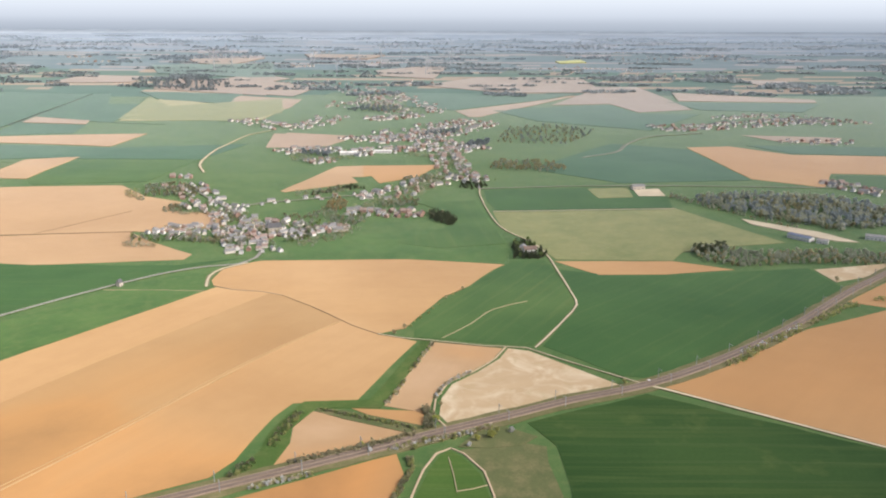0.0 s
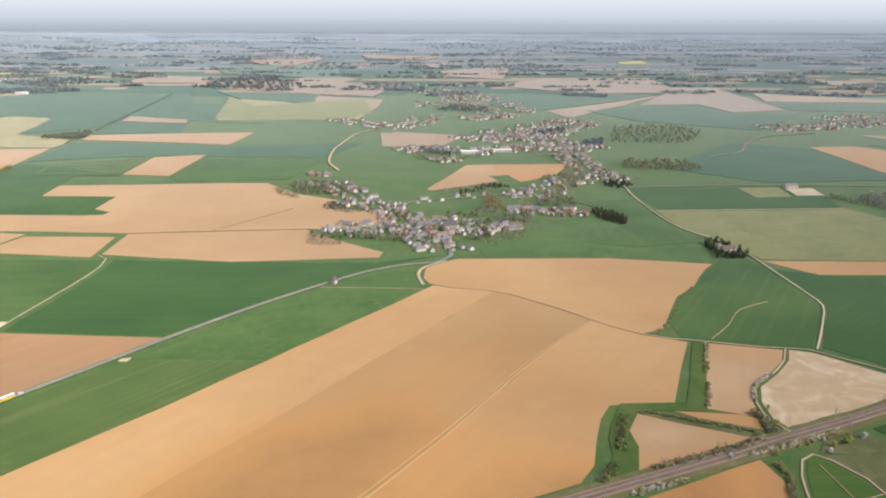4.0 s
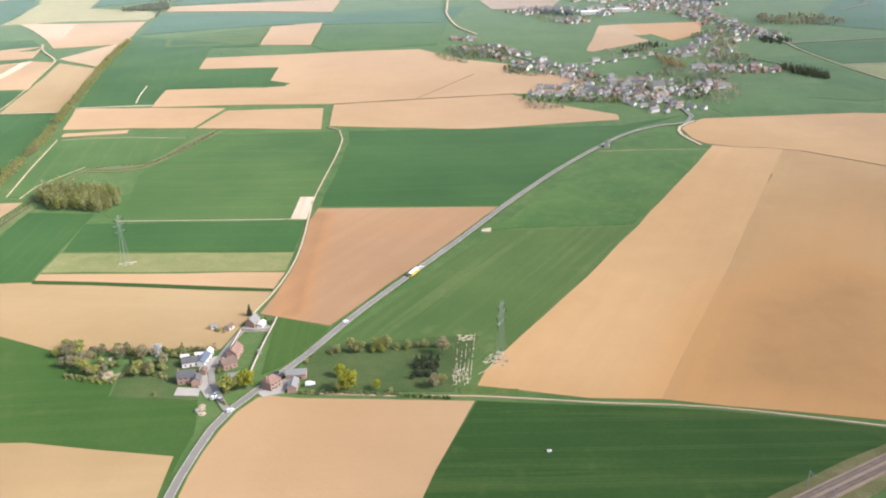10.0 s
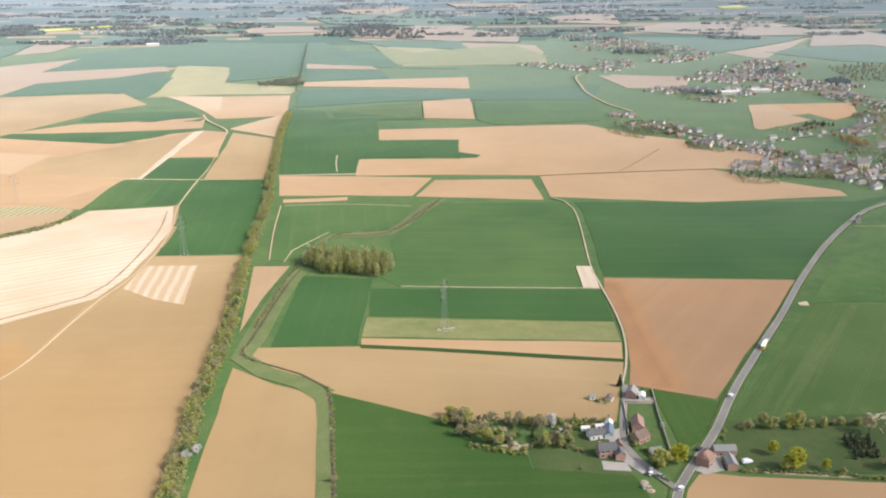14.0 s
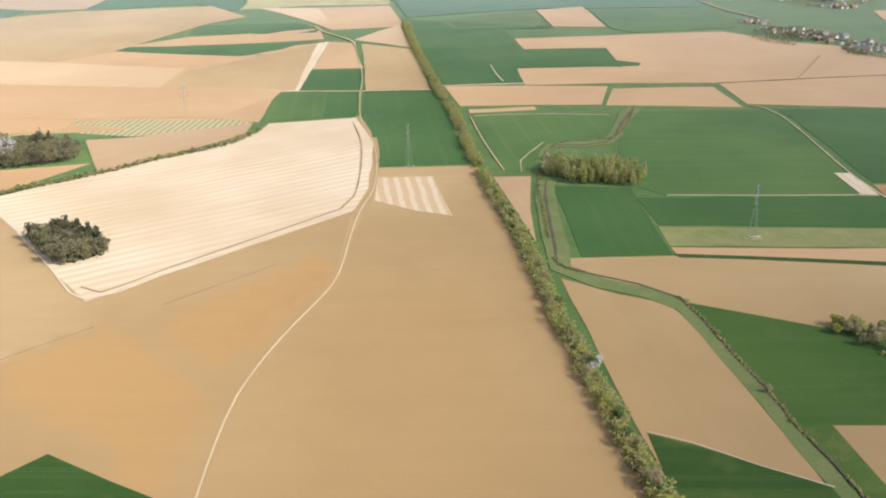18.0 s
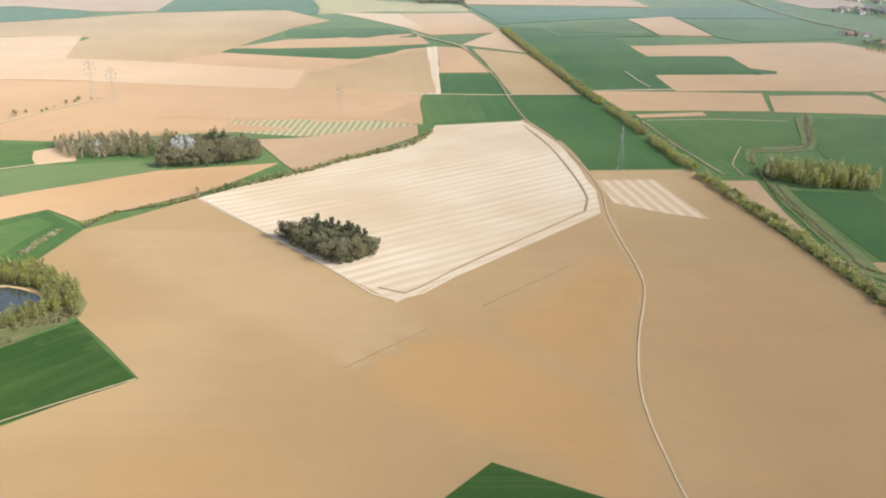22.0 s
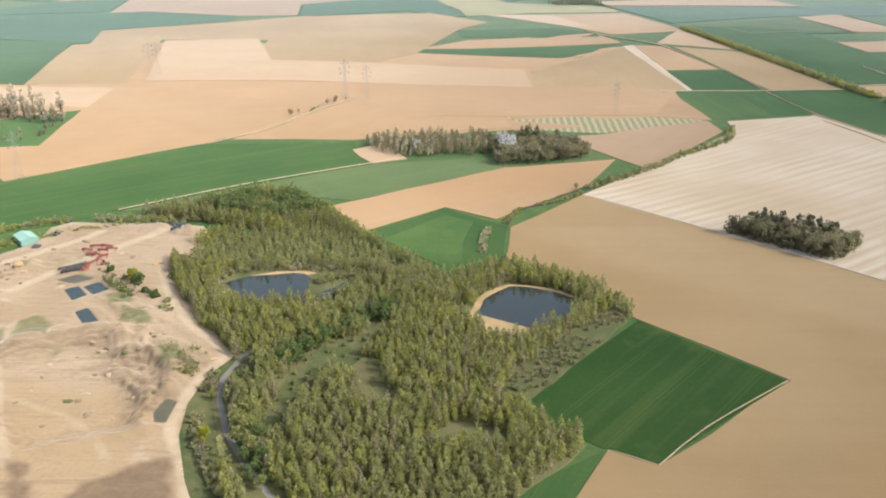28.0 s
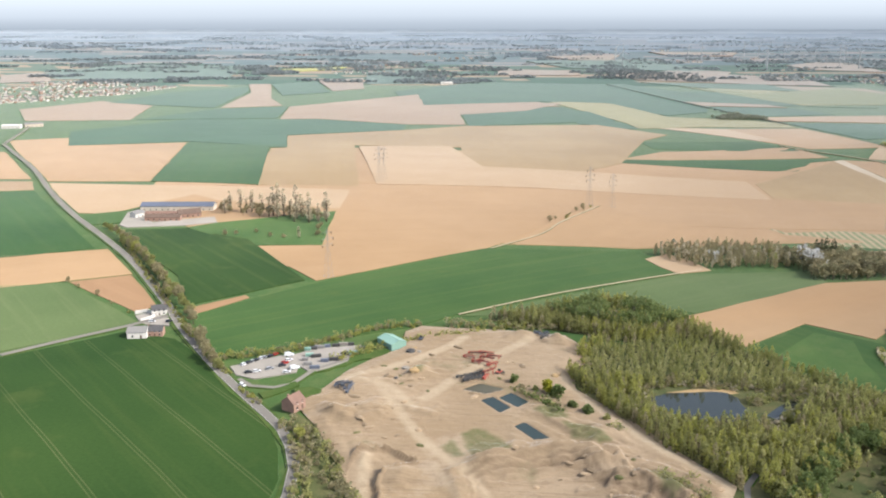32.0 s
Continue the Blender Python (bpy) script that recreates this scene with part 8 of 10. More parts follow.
def pond(ring, up, label, mat="water", wander=0.6):
    """A level water surface."""
    z = sum(land(*p).z for p in ring) / len(ring) + up
    rng = random.Random(int(abs(ring[0][0])))
    line = smooth_line(list(ring) + [ring[0]], 4.0)[:-1]
    bm = bmesh.new()
    f = bm.faces.new([bm.verts.new((p.x + rng.uniform(-wander, wander), p.y + rng.uniform(-wander, wander), z)) for p in line])
    bm.normal_update()
    if f.normal.z < 0:
        bmesh.ops.reverse_faces(bm, faces=bm.faces[:])
    low = bmesh.ops.extrude_edge_only(bm, edges=bm.edges[:])["geom"]
    for v in low:
        if isinstance(v, bmesh.types.BMVert):
            v.co.z -= 1.5
    return tagged(mesh_object("pond", bm, MAT[mat]), label, "pond", kind="structure")


sheet("glade_grass", GLADE, "rough", 0.45, "olive grass of a woodland glade", "ground", 6.0, 4, 0.5)
sheet("bank_grass", SLOPE, "rough", 0.45, "brown grassy bank between a wood and wheat", "ground", 6.0, 4, 0.5)
sheet("wood_floor", NORTH, "rough", 0.42, "olive grass under young trees", "ground", 8.0, 7, 0.5)
sheet("wood_floor", WOOD, "litter", 0.35, "brown-olive leaf litter and grass under the wood", "ground", 12.0, 3, 0.5)
sheet("pond_bank", BANK_A, "reed", 0.55, "straw-coloured dry reed bank round a pond", "bank")
pond(POND_A, 0.75, "dark still woodland pond with a reed edge")
sheet("pond_bank", REED_B, "rough", 0.50, "olive reed marsh round a pond", "bank", 6.0, 5)
sheet("pond_bank", [(-1083.0, 424.8), (-1072.0, 429.0), (-1058.0, 429.5), (-1056.5, 427.0), (-1061.0, 425.0), (-1073.0, 425.0)], "reed", 0.60, "straw-coloured dry reed fringe", "bank", 4.0, 6, 0.5)
pond(POND_B, 0.70, "dark blue marsh pond")
pond(POND_C, 0.70, "narrow dark arm of a marsh pond")

QUARRY = [(-1214.8, 410.2), (-1206.8, 418.5), (-1200.8, 436.3), (-1191.9, 451.6), (-1183.4, 461.5), (-1183.8, 482.7), (-1177.5, 490.5), (-1163.4, 489.3), (-1137.9, 488.5), (-1115.1, 484.8), (-1109.6, 473.8)] + [(-1106.7, 456.9), (-1114.5, 440.6), (-1115.1, 425.6), (-1097.7, 398.8), (-1085.5, 375.6), (-1074.4, 357.3), (-1080.0, 344.5), (-1082.0, 328.1), (-1080.0, 311.0), (-1073.0, 290.6), (-1067.0, 277.6), (-1060.0, 257.1), (-1154.2, 259.2)] + [(-1174.3, 297.5), (-1178.0, 316.3), (-1182.4, 341.9), (-1191.1, 362.3), (-1202.4, 386.1), (-1211.0, 399.6)]
PIT = [(-1162.1, 345.0), (-1150.7, 340.0), (-1125.9, 339.8), (-1105.3, 333.3), (-1091.5, 323.8), (-1086.1, 306.7), (-1083.6, 294.3), (-1081.0, 278.0), (-1093.0, 258.0), (-1155.0, 256.0), (-1169.3, 285.0), (-1170.5, 310.0), (-1169.8, 326.3), (-1171.0, 341.0)]
POOLS = [[(-1156.8, 418.5), (-1149.9, 424.8), (-1140.6, 419.9), (-1147.6, 414.8)], [(-1149.8, 409.7), (-1145.1, 413.0), (-1138.6, 404.1), (-1142.5, 399.2)], [(-1143.5, 412.2), (-1138.5, 417.1), (-1132.3, 409.3), (-1136.7, 404.2)], [(-1138.2, 389.6), (-1134.4, 393.3), (-1126.3, 381.6), (-1131.7, 380.0)]]
PUDDLE = [(-1090.4, 322.3), (-1088.9, 330.2), (-1085.2, 328.1), (-1085.3, 317.8), (-1088.6, 317.2)]
# wheel-worn ways, with half width
WORN = [([(-1188, 425), (-1183.8, 414.7), (-1177.5, 400), (-1164.8, 374), (-1153.3, 359), (-1144.2, 342.3), (-1133.8, 319.3), (-1121, 298)], 1.8), ([(-1180, 408), (-1172.8, 386.5), (-1166.6, 374), (-1154, 342.3), (-1140.9, 316.7), (-1128, 294)], 0.9), ([(-1214.6, 430.7), (-1197.9, 425.2), (-1183.8, 419.9), (-1171.6, 400)], 1.8), ([(-1214, 424), (-1189, 434), (-1166, 459), (-1158, 474)], 2.2),
        ([(-1119, 434), (-1114.3, 420.9), (-1106.2, 400.8), (-1093.6, 378.8), (-1085.2, 369), (-1076.1, 356.2)], 1.9), ([(-1076.5, 357), (-1082.2, 339.7), (-1083.5, 317.1), (-1076, 298), (-1066, 270)], 1.7), ([(-1182.9, 366.3), (-1181.8, 352), (-1179.2, 333), (-1177.6, 316.5), (-1180, 292)], 1.8), ([(-1169, 409), (-1156, 434), (-1136, 466), (-1121.5, 485)], 2.2),
        ([(-1155.5, 383), (-1152, 375), (-1151.5, 366)], 0.9), ([(-1138, 334), (-1110, 318), (-1096, 300)], 1.0)]
GREEN = [[(-1160.4, 372.7), (-1157.6, 379.8), (-1152.8, 366.7), (-1156.8, 365.9)], [(-1155.2, 383.2), (-1149.8, 386.7), (-1142.7, 381.0), (-1138.7, 370.6), (-1143.4, 366.6), (-1150.9, 365.9)], [(-1122.1, 392.3), (-1113.9, 390.8), (-1107.0, 379.3), (-1111.6, 377.0), (-1119.1, 382.2)], [(-1131.9, 402.4), (-1124.0, 407.7), (-1118.9, 396.8), (-1126.5, 395.3)],
         [(-1177.0, 436.5), (-1171.5, 439.0), (-1172.0, 430.0), (-1175.5, 428.0)], [(-1100.0, 362.0), (-1093.0, 361.0), (-1089.0, 351.0), (-1095.0, 346.0)]]
DAMP = [[(-1101.6, 279.4), (-1097.2, 289.0), (-1088.7, 295.8), (-1078.6, 300.6), (-1074.4, 281.5), (-1080.0, 262.0), (-1100.0, 262.0)], [(-1121.4, 298.7), (-1115.6, 295.2), (-1108.4, 284.9), (-1109.3, 276.6), (-1116.6, 287.2)]]
MOUNDS = [(*(-1187.5, 399.7), 9, 1.4), (*(-1198.1, 395.0), 8, 1.4), (*(-1173.2, 430.8), 7, 2.0), (*(-1134.5, 479.1), 9, 2.5), (*(-1118.0, 475.3), 8, 3.5), (*(-1130.2, 374.1), 12, 2.0), (*(-1143.8, 366.2), 12, 2.0),
          (*(-1115.5, 368.4), 12, 2.5), (*(-1182.9, 366.0), 8, 1.0), (*(-1176.0, 338.8), 6, 0.8), (*(-1185.5, 460.3), 7, 1.5), (*(-1171.0, 354.0), 7, 1.6), (*(-1110.8, 384.8), 9, 1.8)]


# worked faces and ridges of spoil: plan line, half width, height
RIDGES = [
    ([(-1148.2, 359.6), (-1136.6, 364.8), (-1124.4, 368.7), (-1112.0, 371.9), (-1106.6, 369.6)], 4.0, 0.9), ([(-1145.9, 354.7), (-1132.6, 359.7), (-1118.9, 364.2), (-1109.3, 366.5)], 3.0, 0.8), ([(-1145.5, 365.5), (-1133.4, 369.4), (-1121.0, 373.4)], 2.4, 0.8),
    ([(-1108.3, 374.3), (-1105.8, 364.7), (-1106.7, 357.4)], 3.0, 1.6), ([(-1108.5, 354.9), (-1101.6, 356.4), (-1096.5, 355.7), (-1090.4, 347.3)], 4.0, 1.8), ([(-1184.8, 367.9), (-1182.0, 351.7), (-1179.2, 338.8), (-1174.6, 324.3)], 3.0, 1.0),
    ([(-1197.9, 425.0), (-1189.1, 423.9), (-1181.0, 426.2)], 2.0, 0.7), ([(-1176.5, 425.1), (-1174.5, 431.9), (-1172.0, 436.5)], 3.2, 1.3),
    ([(-1132.2, 404.0), (-1119.8, 391.1), (-1108.3, 378.4), (-1104.7, 374.4)], 4.0, 1.1), ([(-1128.3, 406.0), (-1116.0, 395.7), (-1102.7, 380.5)], 2.4, 0.7), ([(-1202.4, 399.6), (-1189.2, 390.5), (-1182.5, 395.1)], 4.0, 1.5), ([(-1202.7, 390.5), (-1194.0, 373.7), (-1188.0, 358.7)], 4.0, 1.5),
    ([(-1106.9, 345.6), (-1098.9, 339.3), (-1093.4, 327.5), (-1088.2, 316.8)], 5.0, 1.6), ([(-1118.6, 352.1), (-1108.5, 347.2), (-1100.4, 342.4)], 4.0, 1.0), ([(-1142.1, 351.9), (-1125.0, 347.0), (-1111.8, 339.2)], 3.0, 0.6), ([(-1101.3, 366.6), (-1094.4, 363.0), (-1087.9, 357.6), (-1081.6, 352.4)], 4.0, 1.3),
    ([(-1150.0, 364.0), (-1134.0, 366.8), (-1117.0, 374.6)], 0.9, 1.0), ([(-1149.0, 361.0), (-1132.0, 364.0), (-1112.0, 369.0)], 0.9, 1.1), ([(-1147.0, 357.2), (-1130.0, 361.5), (-1110.0, 366.0)], 0.8, 1.2), ([(-1146.0, 352.5), (-1128.0, 356.0), (-1108.0, 359.0)], 0.9, 1.0), ([(-1120.0, 350.0), (-1106.0, 352.0), (-1097.0, 346.0)], 1.2, 0.9), ([(-1118.0, 344.0), (-1104.0, 341.0), (-1095.0, 332.0)], 1.2, 0.9),
    ([(-1188.0, 398.0), (-1176.0, 401.0), (-1166.0, 397.0)], 3.0, 1.0), ([(-1132.0, 393.0), (-1120.0, 380.0)], 1.0, 0.5), ([(-1129.0, 398.0), (-1113.0, 379.0)], 1.0, 0.5), ([(-1110.0, 374.0), (-1104.0, 362.0), (-1098.0, 352.0)], 1.4, 1.0),
]


# the bank above the sunken western way, and the cut face north and east of the pit floor
WEST_BANK = [(-1166.0, 362.6), (-1170.3, 361.5), (-1175.7, 358.2), (-1177.2, 352.0), (-1175.2, 339.1), (-1172.3, 324.5), (-1171.0, 316.6), (-1170.0, 300.0), (-1170.0, 280.0), (-1184.0, 280.0), (-1184.5, 300.0), (-1187.0, 330.0), (-1190.0, 352.0), (-1186.0, 369.0), (-1176.0, 371.0)]
CUT_FACE = [(-1156.0, 358.0), (-1143.7, 365.7), (-1129.8, 369.6), (-1115.6, 372.5), (-1111.9, 366.8), (-1109.3, 359.4), (-1098.2, 357.7), (-1092.0, 349.0), (-1089.4, 339.6), (-1088.5, 330.0), (-1090.0, 312.0), (-1120.0, 300.0), (-1150.0, 330.0)]
RUBBLE = [(-1114.0, 358.0), (-1098.0, 357.0), (-1089.0, 341.0), (-1087.5, 326.0), (-1093.0, 314.0), (-1101.0, 322.0), (-1106.0, 338.0), (-1113.0, 346.0)]
PIT_GRID, PIT_STEP = {}, 0.8


def pit_height(x, y):
    """Height of the quarry ground, or None outside it."""
    u = (x - min(p[0] for p in QUARRY)) / PIT_STEP + 1
    v = (y - min(p[1] for p in QUARRY)) / PIT_STEP + 1
    i, j = math.floor(u), math.floor(v)
    near = [PIT_GRID.get((i + a, j + b)) for a, b in ((0, 0), (1, 0), (0, 1), (1, 1))]
    if None in near:
        return None
    u, v = u - i, v - j
    return (near[0] * (1 - u) + near[1] * u) * (1 - v) + (near[2] * (1 - u) + near[3] * u) * v


def quarry():
    """The sand pit: worn terraces, spoil ridges and heaps and a sunken floor, as one ground sheet."""
    step = PIT_STEP
    xs, ys = [p[0] for p in QUARRY], [p[1] for p in QUARRY]
    gx, gy = np.meshgrid(np.arange(min(xs) - step, max(xs) + 2 * step, step), np.arange(min(ys) - step, max(ys) + 2 * step, step))
    ny, nx = gx.shape

    def within(ring):
        hit = np.zeros(gx.shape, bool)
        for (ax, ay), (bx, by) in zip(ring, ring[1:] + ring[:1]):
            if ay != by:
                hit ^= ((ay > gy) != (by > gy)) & (gx < (bx - ax) * (gy - ay) / (by - ay) + ax)
        return hit

    def nearest(px, py, segs):
        best = np.full(px.shape, 1e9)
        qx, qy = px.copy(), py.copy()
        for (ax, ay), (bx, by) in segs:
            dx, dy = bx - ax, by - ay
            t = np.clip(((px - ax) * dx + (py - ay) * dy) / (dx * dx + dy * dy + 1e-9), 0, 1)
            d = np.hypot(px - ax - t * dx, py - ay - t * dy)
            near = d < best
            best[near], qx[near], qy[near] = d[near], (ax + t * dx)[near], (ay + t * dy)[near]
        return best, qx, qy

    edges = list(zip(QUARRY, QUARRY[1:] + QUARRY[:1]))
    inq, inp = within(QUARRY), within(PIT)
    gap, ex, ey = nearest(gx, gy, edges)
    keep = inq | (gap < 1.5 * step)
    px, py = np.where(inq, gx, ex), np.where(inq, gy, ey)
    edge = np.where(inq, np.minimum(1.0, gap / 8.0), 0.0)
    pit = nearest(gx, gy, list(zip(PIT, PIT[1:] + PIT[:1])))[0] * np.where(inp, 1, -1)
    ridge = [(nearest(gx, gy, list(zip(line, line[1:])))[0], w, h) for line, w, h in RIDGES]

    def signed(ring):
        return nearest(gx, gy, list(zip(ring, ring[1:] + ring[:1])))[0] * np.where(within(ring), 1, -1)

    damp, green = [signed(r) for r in DAMP], [signed(r) for r in GREEN]
    west, cut, rubbly = signed(WEST_BANK), signed(CUT_FACE), signed(RUBBLE)
    wet_at = [np.max([signed(r) for r in POOLS], axis=0), signed(PUDDLE)]
    worn = []
    for line, half in WORN:
        pts = [(p.x, p.y) for p in smooth_line(line, 5.0)]
        worn.append((nearest(gx, gy, list(zip(pts, pts[1:])))[0], half))
    at, verts, faces, marks = {}, [], [], []
    for j in range(ny):
        for i in range(nx):
            if not keep[j, i]:
                continue
            x, y = float(px[j, i]), float(py[j, i])
            lump, crumb = noise.noise((x * 0.17, y * 0.17, 9)), noise.noise((x * 0.4, y * 0.4, 3))
            grit = noise.noise((x * 0.9, y * 0.9, 6))
            d = pit[j, i] + 3 * noise.noise((x * 0.09, y * 0.09, 2)) + 1.2 * noise.noise((x * 0.35, y * 0.35, 5))
            deep = max(0.0, min(1.0, d / 9.0))
            near = min(dist[j, i] / w for dist, w, h in ridge)
            rough = (1 - 0.85 * deep) * (0.30 + 0.70 * max(0.0, min(1.0, 2.2 - 0.6 * near)))
            z = 0.9 + 0.15 * noise.noise((x * 0.035, y * 0.035, 4)) + rough * (0.2 * (0.5 - abs(noise.noise((x * 0.07, y * 0.07, 8)))) + 0.30 * (0.4 - abs(lump)) + 0.3 * crumb + 0.2 * grit)
            # ledges step down from the cut face to the pit floor
            into = cut[j, i] + 1.4 * lump + 0.8 * crumb
            brow = max(0.0, 1.0 - abs(into) / 7.0)
            if into > 0:
                shelf = into / 2.6
                step_down = math.floor(shelf) + min(1.0, (shelf - math.floor(shelf)) * 3.0)
                z += 1.3 * brow - min(1.7, 0.34 * step_down)
            else:
                z += 1.3 * brow * brow
            # the western way lies sunken under a steep bank
            off = west[j, i] + 0.9 * lump + 0.5 * crumb
            if off > 0:
                z += 1.5 - 2.6 * min(1.0, off / 1.5)
            elif into > -3 and x > -1180:
                z += 1.5 * max(0.0, 1 + off / 9.0) ** 2
            # slumped and broken ground above the puddle
            fallen = max(0.0, min(1.0, 0.5 + rubbly[j, i] / 4.0))
            z += fallen * (1.1 * (0.35 - abs(noise.noise((x * 0.22, y * 0.22, 15)))) + 0.8 * (0.3 - abs(noise.noise((x * 0.55, y * 0.55, 16)))) + 0.4 * grit)
            for dist, w, h in ridge:
                q = dist[j, i] / w + 0.55 * lump + 0.35 * crumb
                if q < 1.0:
                    z += 1.0 * h * min(1.0, 1.7 * (1 - max(q, 0.0))) * (0.75 + 0.6 * lump + 0.3 * crumb)
            for mx, my, r, h in MOUNDS:
                q = math.hypot(x - mx, y - my) / r
                if q < 1.6:
                    z += h * max(0.0, 1 - q + 0.35 * noise.noise((x * 0.2, y * 0.2, mx)))
            wet = max(wet_at[0][j, i], wet_at[1][j, i])
            flat = max(0.0, min(1.0, 1 + (wet + 1.0) / 3.0))
            z = z * (1 - flat) + (1.1 if y > 350 else 0.5) * flat - 0.8 * max(0.0, min(1.0, wet / 0.8))
            # where wheels, water and weeds have left their mark
            w1 = max((0.45 if half < 1.5 else 1.0) * (1 - max(0.0, dist[j, i] - 0.6 * half) / (0.6 * half + 0.4)) for dist, half in worn) + 0.35 * lump + 0.25 * crumb
            # ledge faces and rubble darkened; the west bank face gets its shade painted on
            face_dark = 0.55 * max(0.0, min(1.0, 1.2 - abs(into - 4.5) / 4.5)) * (0.5 + 0.5 * math.sin(into * 2.4)) + 0.75 * max(0.0, 1 - abs(off - 0.7) / 0.9) + 0.5 * fallen * max(0.0, min(1.0, 0.5 + 1.6 * crumb + grit))
            marks.append((max(0.0, min(1.0, w1)), max(0.0, min(1.0, max(face_dark, 0.5 + max(g[j, i] for g in damp) / 3.0 + 0.9 * lump + 0.4 * crumb))), max(0.0, min(1.0, 0.5 + max(g[j, i] for g in green) / 1.6 + 0.6 * lump + 0.5 * crumb)), max(0.0, min(1.0, 0.5 + d / 14.0))))
            at[i, j] = len(verts)
            verts.append(land(x, y, 0.45 + max(0.1, z + 0.4) * edge[j, i]))
            PIT_GRID[i, j] = verts[-1].z
    for (i, j), k in at.items():
        if (i + 1, j) in at and (i, j + 1) in at and (i + 1, j + 1) in at:
            faces.append((k, at[i + 1, j], at[i + 1, j + 1], at[i, j + 1]))
    ob = raw("quarry_ground", verts, faces, MAT["sand"], smooth=True)
    for k, mark in enumerate(("worn", "damp", "weeds", "ochre")):
        ob.data.attributes.new(mark, "FLOAT", "POINT").data.foreach_set("value", [m[k] for m in marks])
    return tagged(ob, "pale sandy quarry floor with terraces and spoil heaps", "quarry", kind="structure")


def sand_mat(name="quarry_sand", tone=1.0, dirt=1.0, tint=(1.0, 1.0, 0.95)):
    m = Nodes(name)
    v = coord(m)
    a = m.span(m.noise(v, 0.016, 3.0, 0.55), 0.35, 0.65)
    b = m.noise(v, 0.06, 5.0, 0.7, 0.3)
    s = m.noise(m.mapped(v, (0.03, 0.35, 0.1)), 1.0, 4.0, 0.65, 0.4)
    c = m.noise(v, 0.6, 3.0, 0.7)
    lo, hi = (tuple(c * tone * k for c, k in zip(rgb, tint)) for rgb in ((0.285, 0.205, 0.128), (0.365, 0.275, 0.188)))
    base = m.mix(a, lo, hi)

    def mark(key):
        n = m.put("ShaderNodeAttribute")
        n.attribute_name = key
        return n.outputs["Fac"]

    base = m.mix(m.math("MULTIPLY", mark("ochre"), 0.75), base, (0.315, 0.222, 0.118))
    base = m.mix(m.span(b, 0.55, 0.68, 0.0, 0.32 * dirt), base, (0.225, 0.16, 0.098))
    base = m.mix(m.span(b, 0.42, 0.30, 0.0, 0.5), base, (0.42, 0.335, 0.238))
    r = m.noise(v, 0.22, 5.0, 0.75, 0.8)
    base = m.mix(m.span(r, 0.56, 0.68, 0.0, 0.30 * dirt), base, (0.19, 0.135, 0.082))
    g = m.noise(v, 0.035, 4.0, 0.7)
    base = m.mix(m.span(g, 0.60, 0.70, 0.0, 0.6 * dirt), base, (0.15, 0.145, 0.070))
    for turn in (0.55, 1.35, 2.3):
        tilt = m.t.nodes.new("ShaderNodeMapping")
        m.link(tilt.inputs["Vector"], v)
        tilt.inputs["Rotation"].default_value = (0, 0, turn)
        tilt.inputs["Scale"].default_value = (0.035, 0.75, 0.1)
        score = m.noise(tilt.outputs[0], 1.0, 3.0, 0.6, 0.6)
        where = m.span(m.noise(v, 0.03 + 0.01 * turn, 2.0), 0.46, 0.60)
        base = m.mix(m.math("MULTIPLY", m.span(score, 0.55, 0.66, 0.0, 0.36 * dirt), where), base, (0.165, 0.112, 0.068))
    base = m.mix(m.span(s, 0.52, 0.66, 0.0, 0.16 * dirt), base, (0.20, 0.14, 0.086))
    base = m.mix(m.math("MULTIPLY", mark("worn"), m.span(b, 0.25, 0.6, 0.88, 0.55)), base, (0.435, 0.345, 0.232))
    # damp earth, darkened cut faces and the west bank's painted shade
    base = m.mix(m.math("MULTIPLY", mark("damp"), m.span(r, 0.35, 0.6, 0.70, 0.95)), base, (0.150, 0.100, 0.060))
    base = m.mix(m.math("MULTIPLY", mark("weeds"), m.span(r, 0.3, 0.62, 1.0, 0.6)), base, m.mix(c, (0.085, 0.100, 0.032), (0.15, 0.145, 0.058)))
    base = m.mix(m.span(c, 0.55, 0.75, 0.0, 0.35), base, (0.17, 0.12, 0.075))
    return m.done(base, 0.95, 0.45, m.math("ADD", r, m.math("MULTIPLY_ADD", s, 0.3, m.math("MULTIPLY", c, 0.2))), 0.6)


MAT["sand"] = sand_mat()
MAT["haul"] = sand_mat("haul_road_sand", 1.30, 0.25)
MAT["ochre"] = sand_mat("ochre_earth", 1.08, 0.8)
MAT["pit_dark"] = sand_mat("damp_brown_soil", 0.72, 1.3)
_q = quarry()


def on_pit(x, y):
    z = pit_height(x, y)
    return land(x, y, 0.2) if z is None else Vector((x, y, z))


sheet("eroded_bank", [(-1191.0, 341.3), (-1187.3, 338.8), (-1183.9, 328.5), (-1183.6, 320.2), (-1183.4, 311.3), (-1192.4, 310.1), (-1192.3, 321.0), (-1191.4, 331.3)], "ochre", 0.5, "ochre eroded earth bank beside a lane", "bank", 4.0, 14)
sheet("grass_patch", [(-1229.9, 413.3), (-1224.7, 416.4), (-1219.1, 423.8), (-1216.6, 419.5), (-1220.9, 413.3), (-1226.5, 408.2)], "grass", 0.6, "green grass strip beside a car park", "grass", 4.0, 15)
sheet("grass_patch", [(-1216.7, 416.4), (-1210.9, 417.9), (-1206.6, 415.4), (-1205.9, 410.3), (-1210.5, 408.3), (-1214.8, 410.2)], "grass", 1.2, "small lawn beside a cottage", "grass", 4.0, 16)
